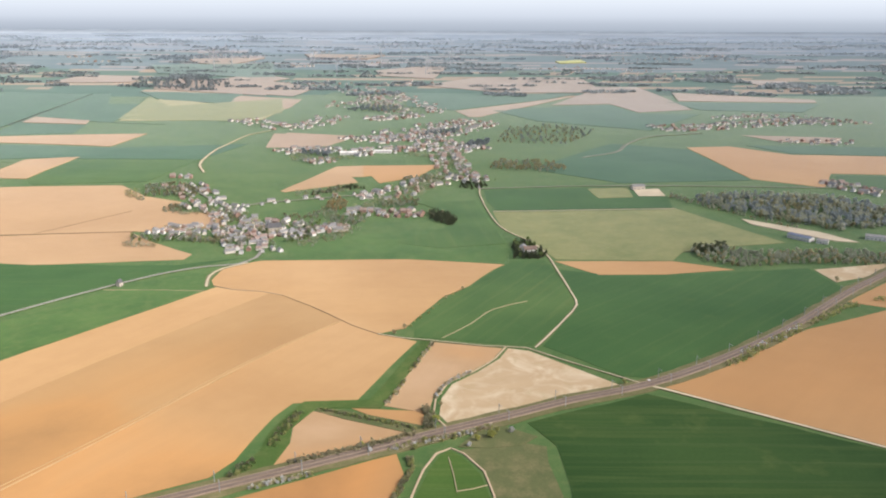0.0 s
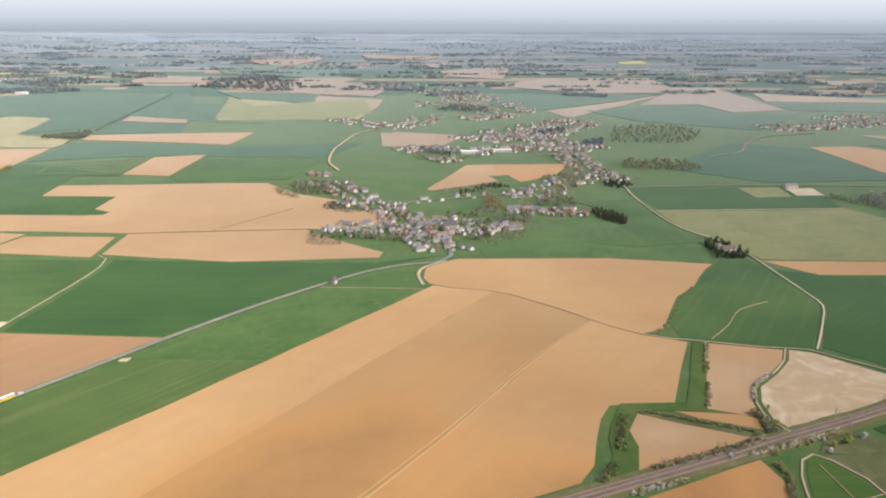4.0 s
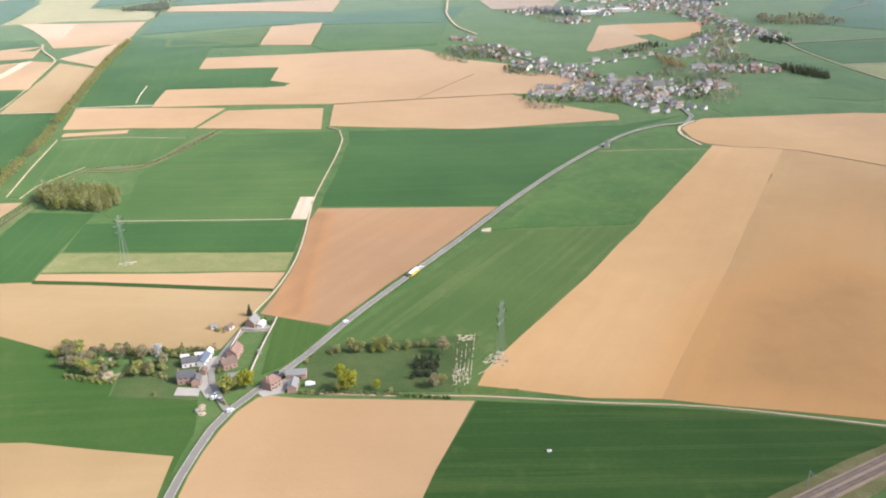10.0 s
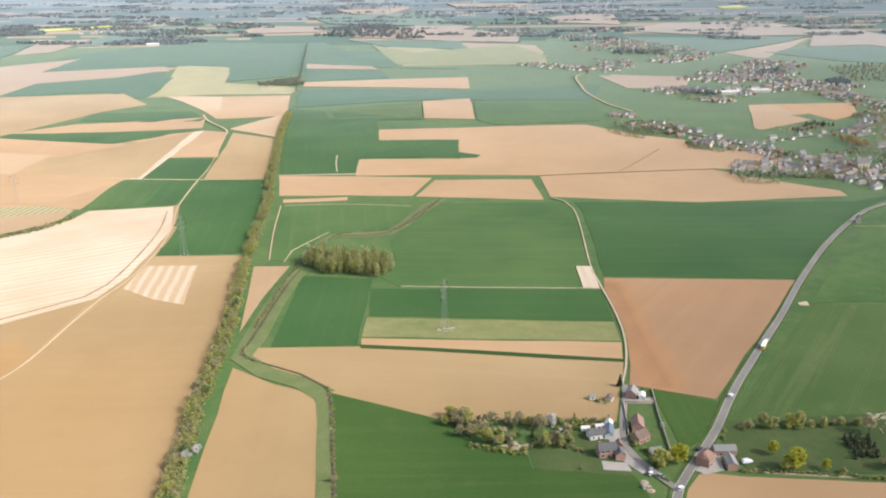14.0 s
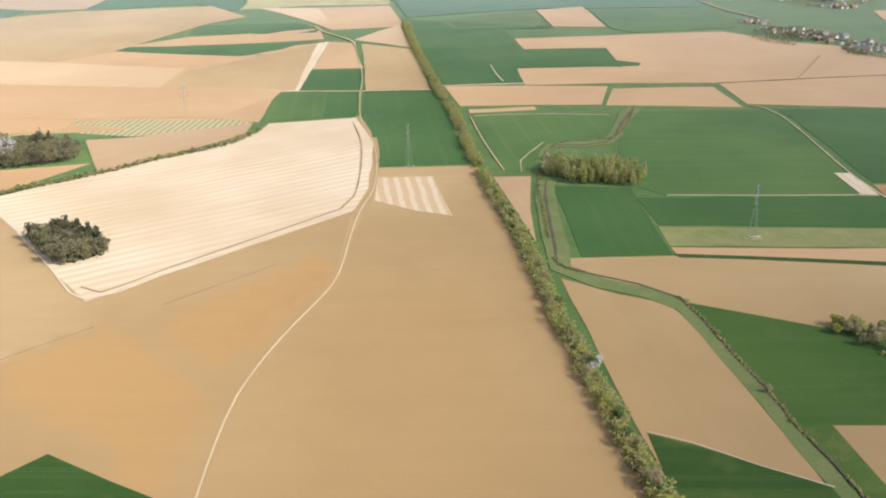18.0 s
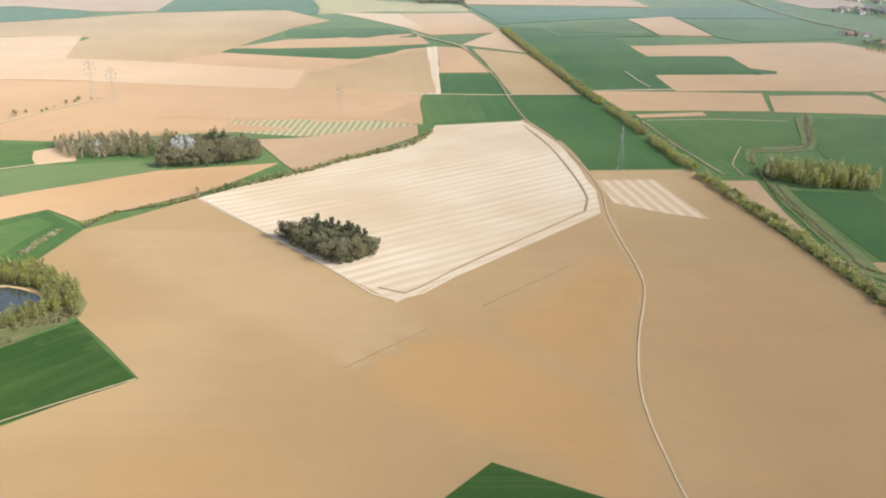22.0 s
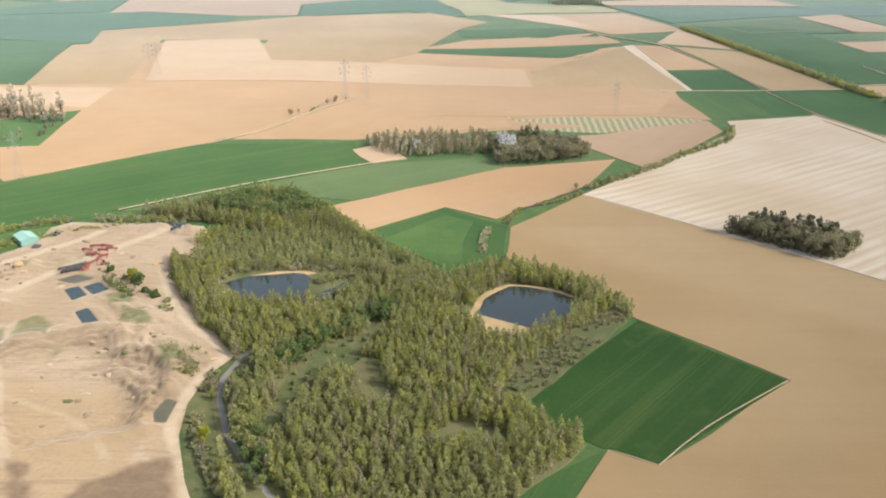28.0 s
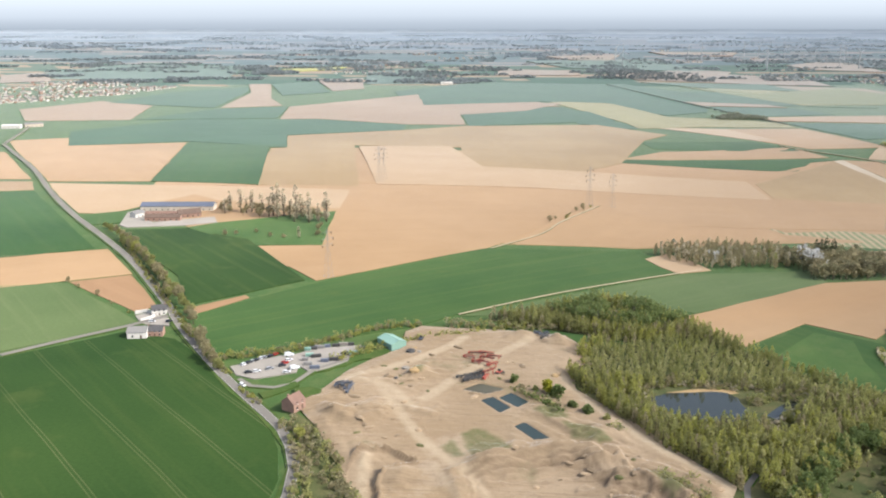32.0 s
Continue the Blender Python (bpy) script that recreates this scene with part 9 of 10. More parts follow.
sheet("grass_patch", [(-1199.2, 468.1), (-1195.1, 473.8), (-1188.0, 458.1), (-1188.5, 451.6), (-1196.7, 447.1), (-1212.1, 433.3), (-1214.6, 430.4), (-1202.9, 444.6)], "grass", 0.6, "green grass strip beside a quarry shed", "grass", 4.0, 17)
for k in range(70):
    rng_s = random.Random(900 + k)
    x, y = rng_s.choice(((-1173.5, 409.5), (-1166.3, 442.6), (-1134.9, 443.2), (-1108.5, 352.2), (-1118.3, 342.3), (-1179.4, 381.9), (-1095.6, 342.4)))
    x, y = x + rng_s.gauss(0, 11), y + rng_s.gauss(0, 11)
    bm = bmesh.new()
    bmesh.ops.create_icosphere(bm, subdivisions=2, radius=rng_s.uniform(0.5, 1.3))
    for v in bm.verts:
        v.co *= 1 + 0.45 * noise.noise(v.co * 1.6 + Vector((k * 2, 0, 0)))
        v.co.z *= 0.5
    ob = mesh_object("sand_mound", bm, MAT[("pit_dark", "sand", "pit_dark", "haul", "litter")[k % 5]])
    ob.location = on_pit(x, y)
    ob.scale = (rng_s.uniform(0.8, 2.2), 1, 1)
    ob.rotation_euler.z = rng_s.uniform(0, 3)
    tagged(ob, "small mound of dumped sand on a quarry floor", "mound", "mounds on the quarry floor")
# settling pools with concrete rims
MAT["mud_pool"] = plain("muddy_water", (0.095, 0.085, 0.05), 0.3, vary=0.3, size=5, spec=0.25)
for k, ring in enumerate(POOLS + [PUDDLE]):
    mid = (sum(p[0] for p in ring) / len(ring), sum(p[1] for p in ring) / len(ring))
    z = land(*mid).z + (0.45 + 0.4 + (1.1 if k < 4 else 0.5) - 0.25)
    bm = bmesh.new()
    f = bm.faces.new([bm.verts.new((mid[0] + (x - mid[0]) * 1.06, mid[1] + (y - mid[1]) * 1.06, z)) for x, y in ring])
    bm.normal_update()
    if f.normal.z < 0:
        bmesh.ops.reverse_faces(bm, faces=bm.faces[:])
    for v in [v for v in bmesh.ops.extrude_edge_only(bm, edges=bm.edges[:])["geom"] if isinstance(v, bmesh.types.BMVert)]:
        v.co.z -= 0.8
    tagged(mesh_object("settling_pool", bm, MAT["mud_pool" if k in (0, 4) else "pool"]), "muddy olive settling pool in a sand quarry" if k in (0, 4) else "dark green settling pool in a sand quarry", "pool", kind="structure")


def beam(bm, a, b, w):
    """A square bar from a to b."""
    a, b = Vector(a), Vector(b)
    d = (b - a).normalized()
    u = d.orthogonal().normalized() * w / 2
    v = d.cross(u).normalized() * w / 2
    r = [[bm.verts.new(c + s * u + t * v) for s, t in ((-1, -1), (1, -1), (1, 1), (-1, 1))] for c in (a, b)]
    for i in range(4):
        bm.faces.new((r[0][i], r[0][(i + 1) % 4], r[1][(i + 1) % 4], r[1][i]))
    bm.faces.new(r[0][::-1])
    bm.faces.new(r[1])


def conveyor(name, label, length, rise, mat):
    """A lattice conveyor arm on two trestles, with belt and hopper."""
    ob = tagged(new(name), label, "conveyor")
    bm = bmesh.new()
    n = 8
    for s in (-0.5, 0.5):
        for z in (0, 0.8):
            beam(bm, (-length / 2, s, 1 + z), (length / 2, s, 1 + rise + z), 0.11)
        for i in range(n):
            x0, x1 = -length / 2 + length * i / n, -length / 2 + length * (i + 1) / n
            z0, z1 = 1 + rise * i / n, 1 + rise * (i + 1) / n
            beam(bm, (x0, s, z0), (x1, s, z1 + 0.8), 0.10)
    part("lattice", bm, MAT[mat], ob)
    part("belt", boxed(-length / 2, length / 2, -0.42, 0.42, 1.1, 1.2) if not rise else _slope(length, rise), MAT["dark_steel"], ob)
    for x in (-0.3, 0.3):
        bm = bmesh.new()
        for s in (-0.7, 0.7):
            beam(bm, (length * x, s, -0.3), (length * x, s * 0.7, 1.1 + rise * (x + 0.5)), 0.2)
        part("trestle", bm, MAT[mat], ob)
    part("hopper", boxed(-length / 2 - 0.3, -length / 2 + 0.6, -0.6, 0.6, 0.6, 1.6), MAT[mat], ob)
    return ob


def _slope(length, rise):
    bm = bmesh.new()
    beam(bm, (-length / 2, 0, 1.2), (length / 2, 0, 1.2 + rise), 0.35)
    return bm


def place_on_pit(ob, xy, turn, size=1.0):
    ob.matrix_basis = Matrix.Translation(on_pit(*xy)) @ Matrix.Rotation(radians(turn), 4, "Z") @ Matrix.Diagonal((size, size, size, 1))
    return ob


place_on_pit(conveyor("conveyor", "red lattice conveyor for sand", 11.0, 2.0, "red"), (-1151.6, 452.2), -28, 0.74)
place_on_pit(conveyor("conveyor", "red lattice conveyor for sand", 9.0, 1.0, "red"), (-1147.7, 447.9), -35, 0.74)
place_on_pit(conveyor("conveyor", "low red conveyor for sand", 8.0, 0.6, "red"), (-1145.0, 450.4), -20, 0.74)
place_on_pit(conveyor("conveyor", "short red conveyor with hopper", 7.0, 2.2, "red"), (-1146.9, 433.4), 10, 0.74)
place_on_pit(conveyor("conveyor", "dark steel screening conveyor", 12.0, 0.4, "dark_steel"), (-1154.6, 429.9), 22, 0.74)
place_on_pit(conveyor("conveyor", "dark steel screening conveyor", 10.0, 0.2, "dark_steel"), (-1152.6, 426.5), 25, 0.74)
place_on_pit(conveyor("conveyor", "blue-grey steel crusher conveyor", 9.0, 1.5, "blue_steel"), (-1199.0, 416.9), 5, 0.74)
place_on_pit(conveyor("conveyor", "blue-grey steel crusher conveyor", 7.0, 1.8, "blue_steel"), (-1196.0, 413.3), 70, 0.74)
place_on_pit(conveyor("conveyor", "blue-grey steel crusher conveyor", 8.0, 1.0, "blue_steel"), (-1126.1, 478.6), -20, 0.74)
place_on_pit(conveyor("conveyor", "dark steel conveyor by a spoil heap", 7.0, 1.0, "dark_steel"), (-1124.0, 473.2), 40, 0.74)


def digger(label, mat):
    """A wheeled loader: chassis, cab, arm, bucket, four wheels."""
    ob = tagged(new("wheel_loader"), label, "loader")
    part("chassis", boxed(-1.6, 1.4, -0.7, 0.7, 0.4, 1.3), MAT[mat], ob)
    part("cab", boxed(-0.5, 0.6, -0.55, 0.55, 1.3, 2.3), MAT["glass"], ob)
    bm = bmesh.new()
    beam(bm, (1.0, 0, 1.3), (2.4, 0, 0.6), 0.3)
    part("arm", bm, MAT[mat], ob)
    part("bucket", boxed(2.3, 2.9, -0.9, 0.9, 0.1, 0.8), MAT["dark_steel"], ob)
    for x in (-1.1, 0.9):
        for s in (-0.8, 0.8):
            bm = bmesh.new()
            bmesh.ops.create_cone(bm, cap_ends=True, segments=12, radius1=0.55, radius2=0.55, depth=0.4, matrix=pose(x, s, 0.55, 90, 0, 0))
            part("wheel", bm, MAT["dark_steel"], ob)
    return ob


place_on_pit(digger("orange-red wheel loader beside a conveyor", "red"), (-1143.1, 434.7), 30, 0.74)
place_on_pit(digger("grey wheel loader on quarry sand", "blue_steel"), (-1175.9, 469.2), 80, 0.74)
for k, p in enumerate([(-1177.2, 459.6), (-1177.9, 456.9), (-1178.7, 455.0), (-1175.2, 455.0), (-1122.2, 434.5), (-1183.9, 427.8), (-1181.0, 426.2), (-1178.6, 436.5), (-1174.6, 429.1)]):
    bm = bmesh.new()
    bmesh.ops.create_icosphere(bm, subdivisions=2, radius=1.0 + 0.5 * (k % 3))
    for v in bm.verts:
        v.co *= 1 + 0.35 * noise.noise(v.co * 1.2 + Vector((k, 0, 0)))
        v.co.z *= 0.55
    ob = mesh_object("sand_mound", bm, MAT[("reed", "sand", "dark_steel", "gravel")[k % 4]])
    ob.location = on_pit(*p)
    tagged(ob, "small mound of dumped quarry material", "mound")
for k, (p, turn, length) in enumerate((((-1154.7, 449.0), -20, 6.0), ((-1148.9, 444.1), -40, 7.0), ((-1145.5, 441.7), 15, 5.0), ((-1151.8, 444.1), -30, 5.0), ((-1148.1, 453.6), -25, 8.0), ((-1147.9, 428.8), 60, 4.0))):
    place_on_pit(conveyor("conveyor", "dismantled red lattice conveyor piece lying on sand", length, 0.3 * (k % 3), "red"), p, turn, 0.8)
for k, p in enumerate([(-1155.2, 426.5), (-1154.1, 427.6), (-1152.9, 428.8), (-1151.7, 429.9), (-1150.6, 431.1), (-1149.4, 432.2)]):
    place_on_pit(conveyor("conveyor", "dark steel roller frame on quarry sand", 5.0, 0.8, "dark_steel"), p, 70 + 7 * k, 0.8)
for k, p in enumerate([(-1200.8, 419.6), (-1198.8, 418.5), (-1196.6, 416.4), (-1198.8, 415.4), (-1127.4, 478.3), (-1124.9, 476.9), (-1123.5, 480.7), (-1126.3, 482.1)]):
    place_on_pit(conveyor("conveyor", "blue-grey crusher frame piece on quarry sand", 4.5, 1.0, "blue_steel"), p, 40 * k, 0.7)
shed = building("quarry_shed", "large quarry shed with a pale green sheet roof", 15.0, 10.0, 3.6, 1.6, "greensheet", "greensheet", 0, 2, True, 0, 1, "shed")
put(shed, -1187.6, 465.5, -50, 0.72)
put(building("brick_cottage", "brick cottage with a red tile roof by the quarry", 6.5, 6.0, 3.0, 2.4, "brick", "tile", 1, 2, True, 0, 2), -1213.2, 399.6, 62, 0.92).location.z += 1.0
yard("gravel car park with parked cars", [(-1247.1, 436.9), (-1229.9, 450.2), (-1221.1, 441.8), (-1220.2, 433.1), (-1234.4, 425.4), (-1242.3, 428.7)])
yard("gravel storage yard with containers", [(-1227.4, 449.2), (-1218.0, 458.8), (-1200.2, 464.3), (-1196.1, 456.1), (-1205.3, 441.2), (-1214.8, 433.5), (-1221.1, 440.0)])


# ---- cars, containers, bus ----
MAT["car_white"] = plain("white_car_paint", (0.72, 0.72, 0.72), 0.25, vary=0.05, spec=0.5)
MAT["car_dark"] = plain("dark_car_paint", (0.035, 0.037, 0.045), 0.25, vary=0.2, spec=0.5)
MAT["car_grey"] = plain("silver_car_paint", (0.36, 0.37, 0.39), 0.3, 0.3, vary=0.1)
MAT["car_red"] = plain("red_car_paint", (0.38, 0.03, 0.02), 0.25, vary=0.1, spec=0.5)
MAT["bus_yellow"] = plain("yellow_bus_paint", (0.68, 0.50, 0.05), 0.35, vary=0.06)
MAT["rubber"] = plain("tyre_rubber", (0.02, 0.02, 0.02), 0.8)
MAT["galvanised"] = plain("galvanised_steel", (0.30, 0.31, 0.30), 0.6, 0.2, vary=0.1)


def car(mat, label, length=3.0, width=1.25, height=1.0, van=False):
    """A car: lower body, glazed cabin, roof, four wheels."""
    ob = tagged(new("van" if van else "car"), label, "van" if van else "car")
    L, W, H = length / 2, width / 2, height
    bm = bmesh.new()
    prism(bm, -W, W, [(-L, 0.2), (L, 0.2), (L, 0.5 * H), (L * 0.55, 0.58 * H), (-L, 0.60 * H)])
    bmesh.ops.rotate(bm, verts=bm.verts[:], matrix=Matrix.Rotation(radians(-90), 3, "Z"))
    part("body", bm, MAT[mat], ob)
    bm = bmesh.new()
    prism(bm, -W * 0.9, W * 0.9, [(-L * 0.95, 0.58 * H), (L * 0.55, 0.58 * H), (L * 0.2, H * 0.95), (-L * 0.8, H * 0.95)])
    bmesh.ops.rotate(bm, verts=bm.verts[:], matrix=Matrix.Rotation(radians(-90), 3, "Z"))
    part("cabin", bm, MAT[mat if van else "glass"], ob)
    part("roof", boxed(-L * 0.82, L * 0.22, -W * 0.86, W * 0.86, H * 0.95, H), MAT[mat], ob)
    for x in (-0.6, 0.6):
        for s in (-1, 1):
            bm = bmesh.new()
            bmesh.ops.create_cone(bm, cap_ends=True, segments=10, radius1=0.22, radius2=0.22, depth=0.16, matrix=pose(x * L, s * W * 0.9, 0.22, 90, 0, 0))
            part("wheel", bm, MAT["rubber"], ob)
    return ob


CARS = [car("car_white", "white car standing on gravel or road"), car("car_dark", "dark car standing on gravel or road"), car("car_grey", "silver-grey car standing on the ground"), car("car_red", "red car standing in a yard"), car("car_white", "white delivery van standing in a yard", 3.8, 1.45, 1.5, True)]
_used = set()


def park(k, x, y, turn, up=0.0):
    m = Matrix.Translation(land(x, y, lift(2.6, y) + 0.03 + up)) @ Matrix.Rotation(radians(turn), 4, "Z")
    if k in _used:
        ob = copy_thing(CARS[k], m)
    else:
        ob = CARS[k]
        ob.matrix_basis = m
        _used.add(k)
    ob["group"] = "vehicles"
    return ob


for k, (p, turn) in enumerate((([(-1242.1, 438.4), (-1240.9, 440.3), (-1239.6, 442.1), (-1238.4, 443.4), (-1237.1, 445.4), (-1235.9, 446.7), (-1234.0, 448.0), (-1232.6, 450.0)], 60), ([(-1238.1, 430.7), (-1235.2, 432.0), (-1231.0, 435.1), (-1227.0, 438.4), (-1226.6, 441.3), (-1225.8, 444.4)], 20))):
    for i, q in enumerate(p):
        park((0, 1, 2, 1, 0, 2, 1, 3)[(i + 3 * k) % 8], *q, turn + 7 * (i % 3))
for k, q, turn in ((4, (-1226.9, 449.2), 10), (4, (-1221.5, 435.9), 30), (0, (-1223.6, 431.7), 20), (0, (-407.3, 378.9), 47), (1, (-431.4, 337.3), 47), (0, (-452.0, 321.8), 70), (2, (-449.0, 319.9), -40), (0, (-444.1, 312.5), 45), (2, (-451.5, 324.1), 70),
                   (4, (-417.1, 328.3), 15), (0, (-374.2, 434.1), 48), (2, (-465.5, 351.5), 5), (1, (-1290.1, 486.1), 40), (0, (-1236.7, 418.3), -40), (0, (-1297.6, 485.6), 10), (1, (-1297.4, 466.6), 10)):
    park(k, *q, turn, 0.12)


def container(mat, label, length):
    ob = tagged(new("container"), label, "container")
    part("shell", boxed(-length / 2, length / 2, -0.8, 0.8, 0.08, 1.75), MAT[mat], ob)
    for i in range(7):
        x = -length / 2 + length * (i + 0.5) / 7
        for s in (-0.83, 0.83):
            part("rib", boxed(x - 0.06, x + 0.06, s - 0.04, s + 0.04, 0.15, 1.7), MAT[mat], ob)
    return ob


for i, q in enumerate([(-1220.9, 456.0), (-1218.9, 457.5), (-1216.8, 458.9), (-1213.6, 460.5), (-1210.3, 461.4), (-1207.5, 463.0), (-1204.3, 463.3), (-1218.8, 449.8), (-1215.9, 448.8), (-1219.5, 444.9), (-1211.5, 444.3), (-1208.4, 445.8), (-1206.8, 449.0), (-1205.1, 452.2), (-1201.9, 453.7), (-1199.3, 459.1), (-1217.4, 440.3), (-1214.0, 437.0)]):
    ob = container(("greensheet", "dark_steel", "fibre", "bluesheet", "dark_steel", "gravel", "dark_steel")[i % 7], "steel storage container in a yard", 3.4 + (i % 3))
    ob.matrix_basis = Matrix.Translation(land(*q, lift(2.6, q[1]))) @ Matrix.Rotation(radians((5, 8, 12, 20, 10)[i % 5]), 4, "Z") @ Matrix.Diagonal((0.72, 0.72, 0.72, 1))
    ob["group"] = "storage containers"
bus = tagged(new("bus"), "yellow and white coach on the road", "bus")
part("body", boxed(-4.0, 4.0, -0.85, 0.85, 0.35, 1.25), MAT["bus_yellow"], bus)
part("window_band", boxed(-3.9, 3.92, -0.87, 0.87, 1.25, 1.7), MAT["glass"], bus)
part("roof", boxed(-4.0, 4.0, -0.85, 0.85, 1.7, 2.1), MAT["white"], bus)
for _x in (-2.6, 2.7):
    for _s in (-0.8, 0.8):
        bm = bmesh.new()
        bmesh.ops.create_cone(bm, cap_ends=True, segments=10, radius1=0.34, radius2=0.34, depth=0.2, matrix=pose(_x, _s, 0.34, 90, 0, 0))
        part("wheel", bm, MAT["rubber"], bus)
_p = (-377.8, 427.2)
bus.matrix_basis = Matrix.Translation(land(*_p, lift(3, _p[1]) + 0.05)) @ Matrix.Rotation(radians(62), 4, "Z")


# ---- pylons, railway masts, wind turbines ----
def pylon(x, y, h, turn, label="tall grey lattice power pylon"):
    """A lattice power pylon: four legs, bracing, three pairs of cross-arms, insulators, concrete feet."""
    ob = tagged(new("pylon"), label, "pylon", "power pylons")
    b, waist, top = h * 0.065, h * 0.022, h * 0.012
    lev = [0, 0.12, 0.24, 0.36, 0.48, 0.60, 0.70, 0.80, 0.90, 1.0]

    def half(f):
        return b + (waist - b) * f / 0.6 if f < 0.6 else waist + (top - waist) * (f - 0.6) / 0.4

    for sx, sy in ((-1, -1), (1, -1), (1, 1), (-1, 1)):
        bm = bmesh.new()
        w = h * 0.0012
        rings = [[bm.verts.new((sx * half(f) + i * w, sy * half(f) + j * w, f * h)) for i, j in ((-1, -1), (1, -1), (1, 1), (-1, 1))] for f in (0.0, 0.6, 1.0)]
        for r0, r1 in zip(rings, rings[1:]):
            for i in range(4):
                bm.faces.new((r0[i], r0[(i + 1) % 4], r1[(i + 1) % 4], r1[i]))
        part("leg", bm, MAT["galvanised"], ob)
        part("footing", boxed(sx * b - 0.5, sx * b + 0.5, sy * b - 0.5, sy * b + 0.5, -0.5, 0.4), MAT["gravel"], ob)
    bm = bmesh.new()
    for f0, f1 in zip(lev, lev[1:]):
        a, c = half(f0), half(f1)
        for (ax, ay), (bx, by) in (((-1, -1), (1, -1)), ((1, -1), (1, 1)), ((1, 1), (-1, 1)), ((-1, 1), (-1, -1))):
            beam(bm, (ax * a, ay * a, f0 * h), (bx * c, by * c, f1 * h), h * 0.0009)
            beam(bm, (bx * a, by * a, f0 * h), (ax * c, ay * c, f1 * h), h * 0.0009)
    part("bracing", bm, MAT["galvanised"], ob)
    for f, reach in ((0.66, 0.13), (0.79, 0.15), (0.92, 0.10)):
        for s in (-1, 1):
            bm = bmesh.new()
            tip = (s * reach * h, 0, f * h)
            w = half(f)
            for q in (-1, 1):
                beam(bm, (s * w, q * w, f * h), tip, h * 0.0016)
                beam(bm, (s * w, q * w, f * h + h * 0.035), tip, h * 0.0016)
            arm = part("cross_arm", bm, MAT["galvanised"], ob)
            part("insulator", boxed(tip[0] - 0.12, tip[0] + 0.12, -0.12, 0.12, f * h - h * 0.045, f * h), MAT["glass"], arm)
    ob.matrix_basis = Matrix.Translation(land(x, y, 0.1)) @ Matrix.Rotation(radians(turn), 4, "Z")
    return ob


for p, h, turn in (((-523.9, 454.0), 27, 60), ((-343.8, 339.8), 27, 60), ((-691.4, 586.3), 27, 60), ((-1077, 786), 30, 40), ((-1060, 784), 26, 40), ((-1245, 865), 28, 40), ((-1233.9, 565.1), 26, 50), ((-1247, 851), 30, 40), ((-874, 742), 24, 50)):
    pylon(*p, h, turn)


MAT["turbine"] = plain("weathered_turbine_paint", (0.50, 0.51, 0.52), 0.7, vary=0.05)


def turbine(x, y, h, turn, spin):
    """A wind turbine at rest: tapered tower, nacelle, hub and three blades."""
    p = land(x, y)
    ob = tagged(new("wind_turbine"), "distant white three-bladed wind turbine", "wind turbine", "wind turbines")
    bm = bmesh.new()
    bmesh.ops.create_cone(bm, cap_ends=True, segments=12, radius1=h * 0.032, radius2=h * 0.018, depth=h, matrix=pose(0, 0, h / 2))
    part("tower", bm, MAT["turbine"], ob)
    part("nacelle", boxed(-h * 0.025, h * 0.025, -h * 0.05, h * 0.06, h * 0.985, h * 1.03), MAT["turbine"], ob)
    bm = bmesh.new()
    bmesh.ops.create_icosphere(bm, subdivisions=1, radius=h * 0.025, matrix=pose(0, -h * 0.06, h))
    part("hub", bm, MAT["turbine"], ob)
    for k in range(3):
        bm = bmesh.new()
        prism(bm, -h * 0.008, h * 0.008, [(-h * 0.018, 0), (h * 0.018, 0), (h * 0.016, h * 0.2), (0, h * 0.48), (-h * 0.008, h * 0.45)])
        bmesh.ops.rotate(bm, verts=bm.verts[:], matrix=Matrix.Rotation(radians(90), 3, "Z"))
        bmesh.ops.transform(bm, verts=bm.verts[:], matrix=pose(0, -h * 0.07, h) @ pose(0, 0, 0, 0, spin + 120 * k, 0))
        part("blade", bm, MAT["turbine"], ob)
    ob.matrix_basis = Matrix.Translation(p) @ Matrix.Rotation(radians(turn), 4, "Z")


for k, p in enumerate([(-766, 3350), (-768, 3800), (-300, 3180), (-420, 3830), (-446, 4060), (20, 3250), (48, 3560), (-230, 3510), (-124, 4190), (-30, 4100), (-911, 4637), (171, 3912), (-113, 4593)]):
    s = land(*p).y / p[1]
    turbine(*p, 56.0 * s, (20, 35, 10, 28)[k % 4], 37 * k)


def masts(points, gap, side):
    """Overhead-line masts with cantilever arms along the railway."""
    line = smooth_line(points, 3.0)
    left, first = 0.0, None
    for a, b in zip(line, line[1:]):
        left -= (b - a).length
        if left > 0:
            continue
        left = gap
        d = (b - a).normalized()
        q = a + Vector((d.y, -d.x)) * side
        m = Matrix.Translation(land(q.x, q.y, 0.3)) @ Matrix.Rotation(math.atan2(d.y, d.x) + (math.pi if side > 0 else 0), 4, "Z")
        if first is None:
            first = tagged(new("railway_mast"), "slim grey railway catenary mast", "mast", "railway masts")
            bm = bmesh.new()
            beam(bm, (0, 0, -0.4), (0, 0, 5.6), 0.26)
            part("post", bm, MAT["galvanised"], first)
            bm = bmesh.new()
            beam(bm, (0, 0, 4.6), (0, -2.4 , 4.9), 0.12)
            beam(bm, (0, 0, 5.5), (0, -2.4, 4.9), 0.10)
            part("arm", bm, MAT["galvanised"], first)
            first.matrix_basis = m
        else:
            copy_thing(first, m)


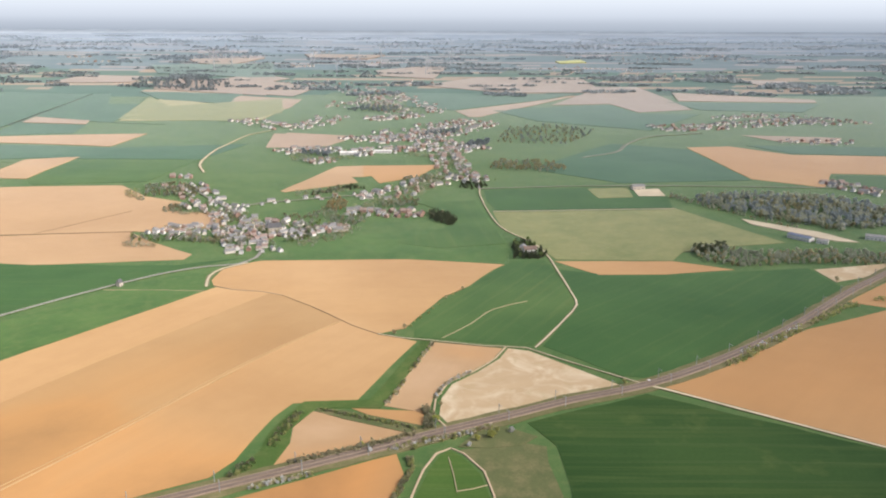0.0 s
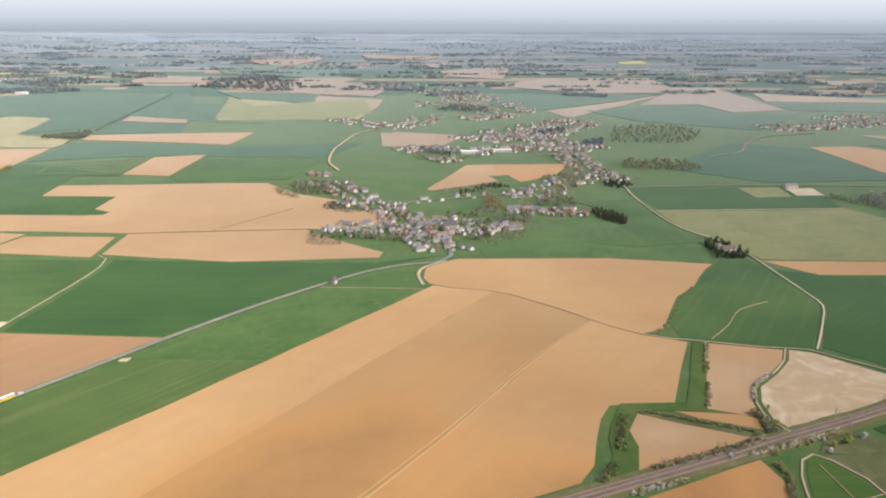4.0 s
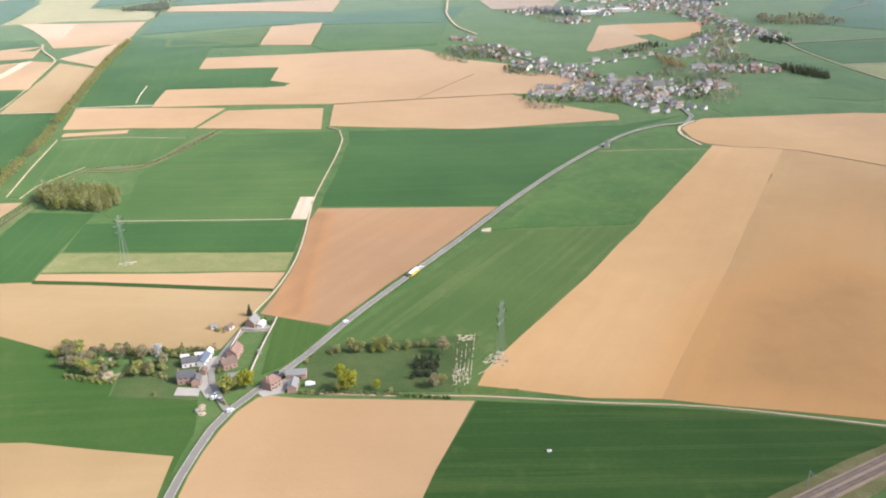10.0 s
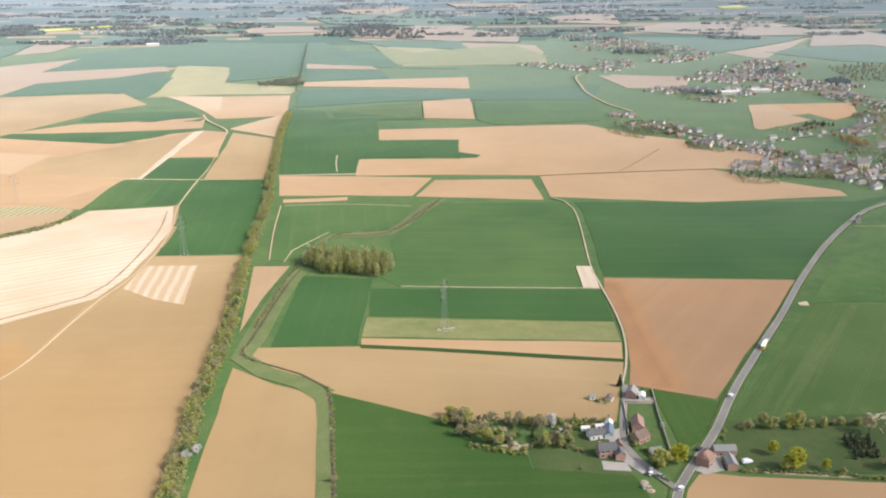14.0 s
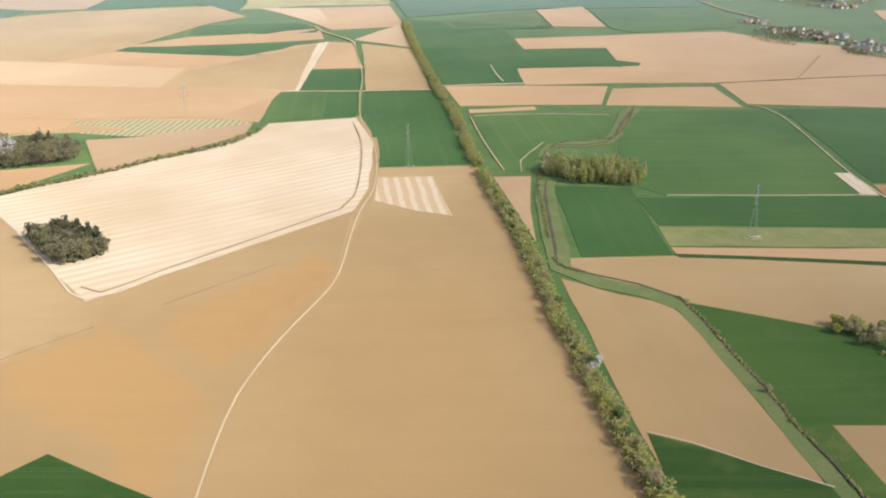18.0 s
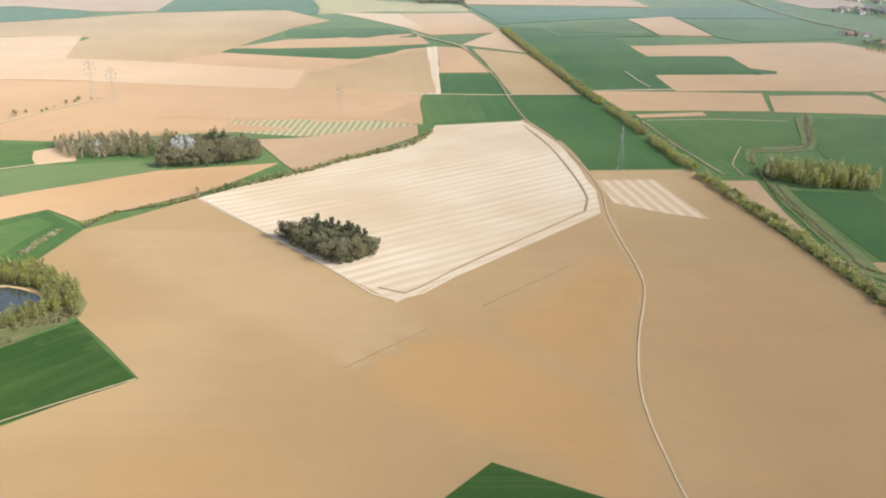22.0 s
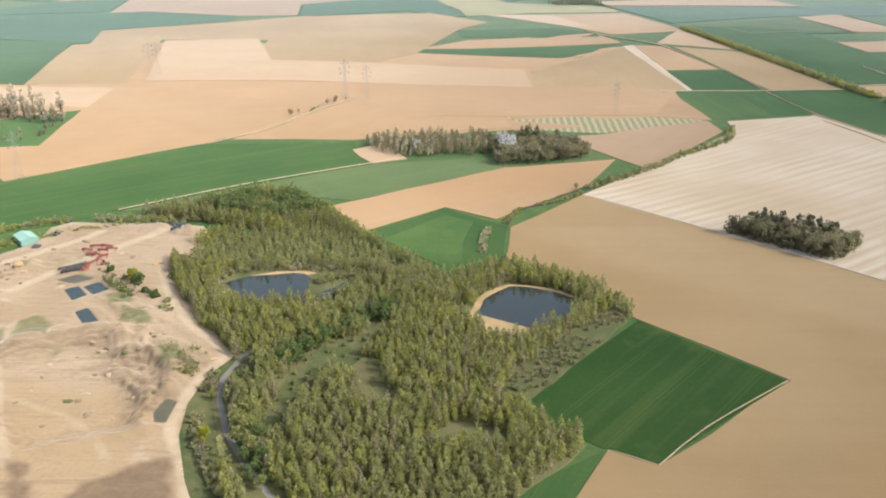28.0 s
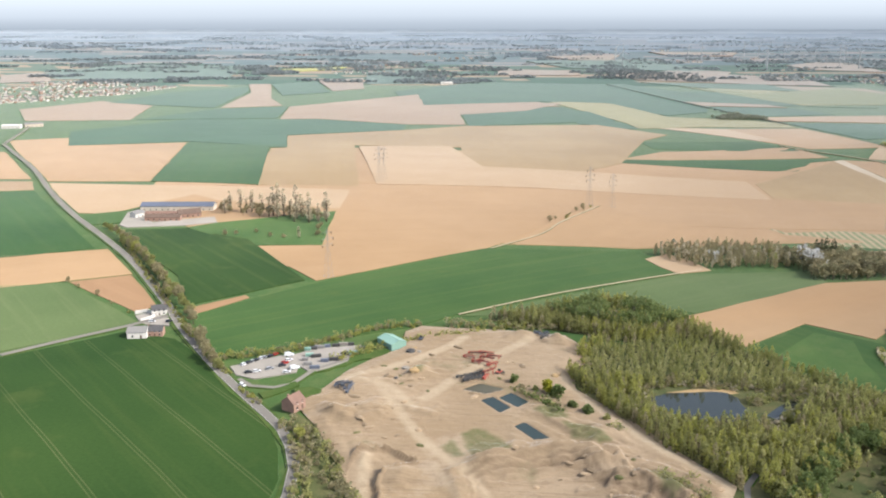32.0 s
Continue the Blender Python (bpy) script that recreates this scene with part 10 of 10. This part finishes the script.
RAIL = [(-255.5, 253.5), (-236.4, 263.1), (-211.5, 275.2), (-183.0, 288.2)] + [(-37.1, 362.5), (-0.9, 382.0), (39.0, 403.3), (73.4, 422.1), (120.8, 444.8), (174.2, 483.5), (239.1, 543.3), (313.1, 620.9), (369.7, 674.9)]
masts(RAIL, 34.0, 4.6)
masts(RAIL, 34.0, -4.6)
for p in ((-136.4, 299.7), (-99.4, 321.6), (121.1, 448.8)):
    put(building("trackside_hut", "small white trackside hut", 1.6, 1.4, 1.6, 0.4, "whitewash", "whitewash", 0, 1, False, 0, 1, "hut"), *p, 20, 0.65)
put(building("trackside_hut", "small grey relay hut by the crossing", 2.2, 1.6, 1.6, 0.4, "render", "fibre", 0, 1, False, 0, 1, "hut"), -138.1, 310.4, 20)
# a small white trough in the wheat
put(building("field_hut", "small pale concrete trough in wheat", 1.8, 1.2, 0.7, 0.1, "whitewash", "whitewash", 0, 1, False, 0, 1, "trough"), -333.6, 280.8, 10, 0.6)


# ---- hazy woods and the sky low over the horizon ----
def far_belts():
    """Distant hedges and woods as one mass of clumps, bluer the farther off: haze put into their colours."""
    rng = np.random.default_rng(5)
    pr = random.Random(5)
    V, Q, S, base = [], [], [], 0
    for _ in range(430):
        y = 2350 * (5.2 ** pr.random())
        x = MID_X + pr.uniform(-0.75, 0.75) * y
        broad = pr.random() < 0.35
        long, ang = y * pr.uniform(0.010, 0.050), pr.gauss(0, 0.2)
        for i in range(44 if broad else 24):
            t = pr.uniform(-1, 1) * long
            px, py = x + t * math.cos(ang), y + t * math.sin(ang) + pr.uniform(-1, 1) * y * (0.016 if broad else 0.003)
            p = land(px, py)
            k = p.y / py
            v, q = tufts(rng, crown_points(rng, 7, "bush", 5 * k * pr.uniform(0.6, 1.2), 10 * k) + np.array(p), 4.0 * k)
            V.append(v)
            Q.append(q + base)
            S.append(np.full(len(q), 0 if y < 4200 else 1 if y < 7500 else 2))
            base += len(v)
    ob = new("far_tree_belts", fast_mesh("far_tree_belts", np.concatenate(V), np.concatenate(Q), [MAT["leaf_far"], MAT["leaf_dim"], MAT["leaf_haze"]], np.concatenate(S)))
    tagged(ob, "distant hazy hedgerows and woods", "trees", kind="stuff")


far_belts()


def backdrop():
    """A glowing sheet, painted as the hazy sky low over the horizon, behind everything."""
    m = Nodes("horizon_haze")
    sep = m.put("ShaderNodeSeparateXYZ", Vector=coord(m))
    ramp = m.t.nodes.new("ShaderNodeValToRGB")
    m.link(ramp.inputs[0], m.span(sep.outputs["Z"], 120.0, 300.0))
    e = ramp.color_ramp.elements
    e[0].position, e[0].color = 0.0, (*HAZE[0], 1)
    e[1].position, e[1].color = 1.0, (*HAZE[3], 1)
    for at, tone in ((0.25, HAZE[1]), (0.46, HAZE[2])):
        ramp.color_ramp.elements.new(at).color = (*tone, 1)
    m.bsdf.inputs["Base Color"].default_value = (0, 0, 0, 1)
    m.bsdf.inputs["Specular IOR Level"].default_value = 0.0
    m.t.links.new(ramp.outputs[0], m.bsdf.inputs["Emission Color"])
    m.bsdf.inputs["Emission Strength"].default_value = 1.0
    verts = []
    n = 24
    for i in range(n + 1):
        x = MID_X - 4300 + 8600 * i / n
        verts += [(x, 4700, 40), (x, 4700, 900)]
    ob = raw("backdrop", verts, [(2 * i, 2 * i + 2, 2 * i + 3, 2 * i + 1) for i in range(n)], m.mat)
    tagged(ob, "glowing sheet painted as pale hazy sky low over the horizon", "sky", kind="structure")


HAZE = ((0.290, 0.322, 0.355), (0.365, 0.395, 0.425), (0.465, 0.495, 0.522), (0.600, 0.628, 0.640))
backdrop()
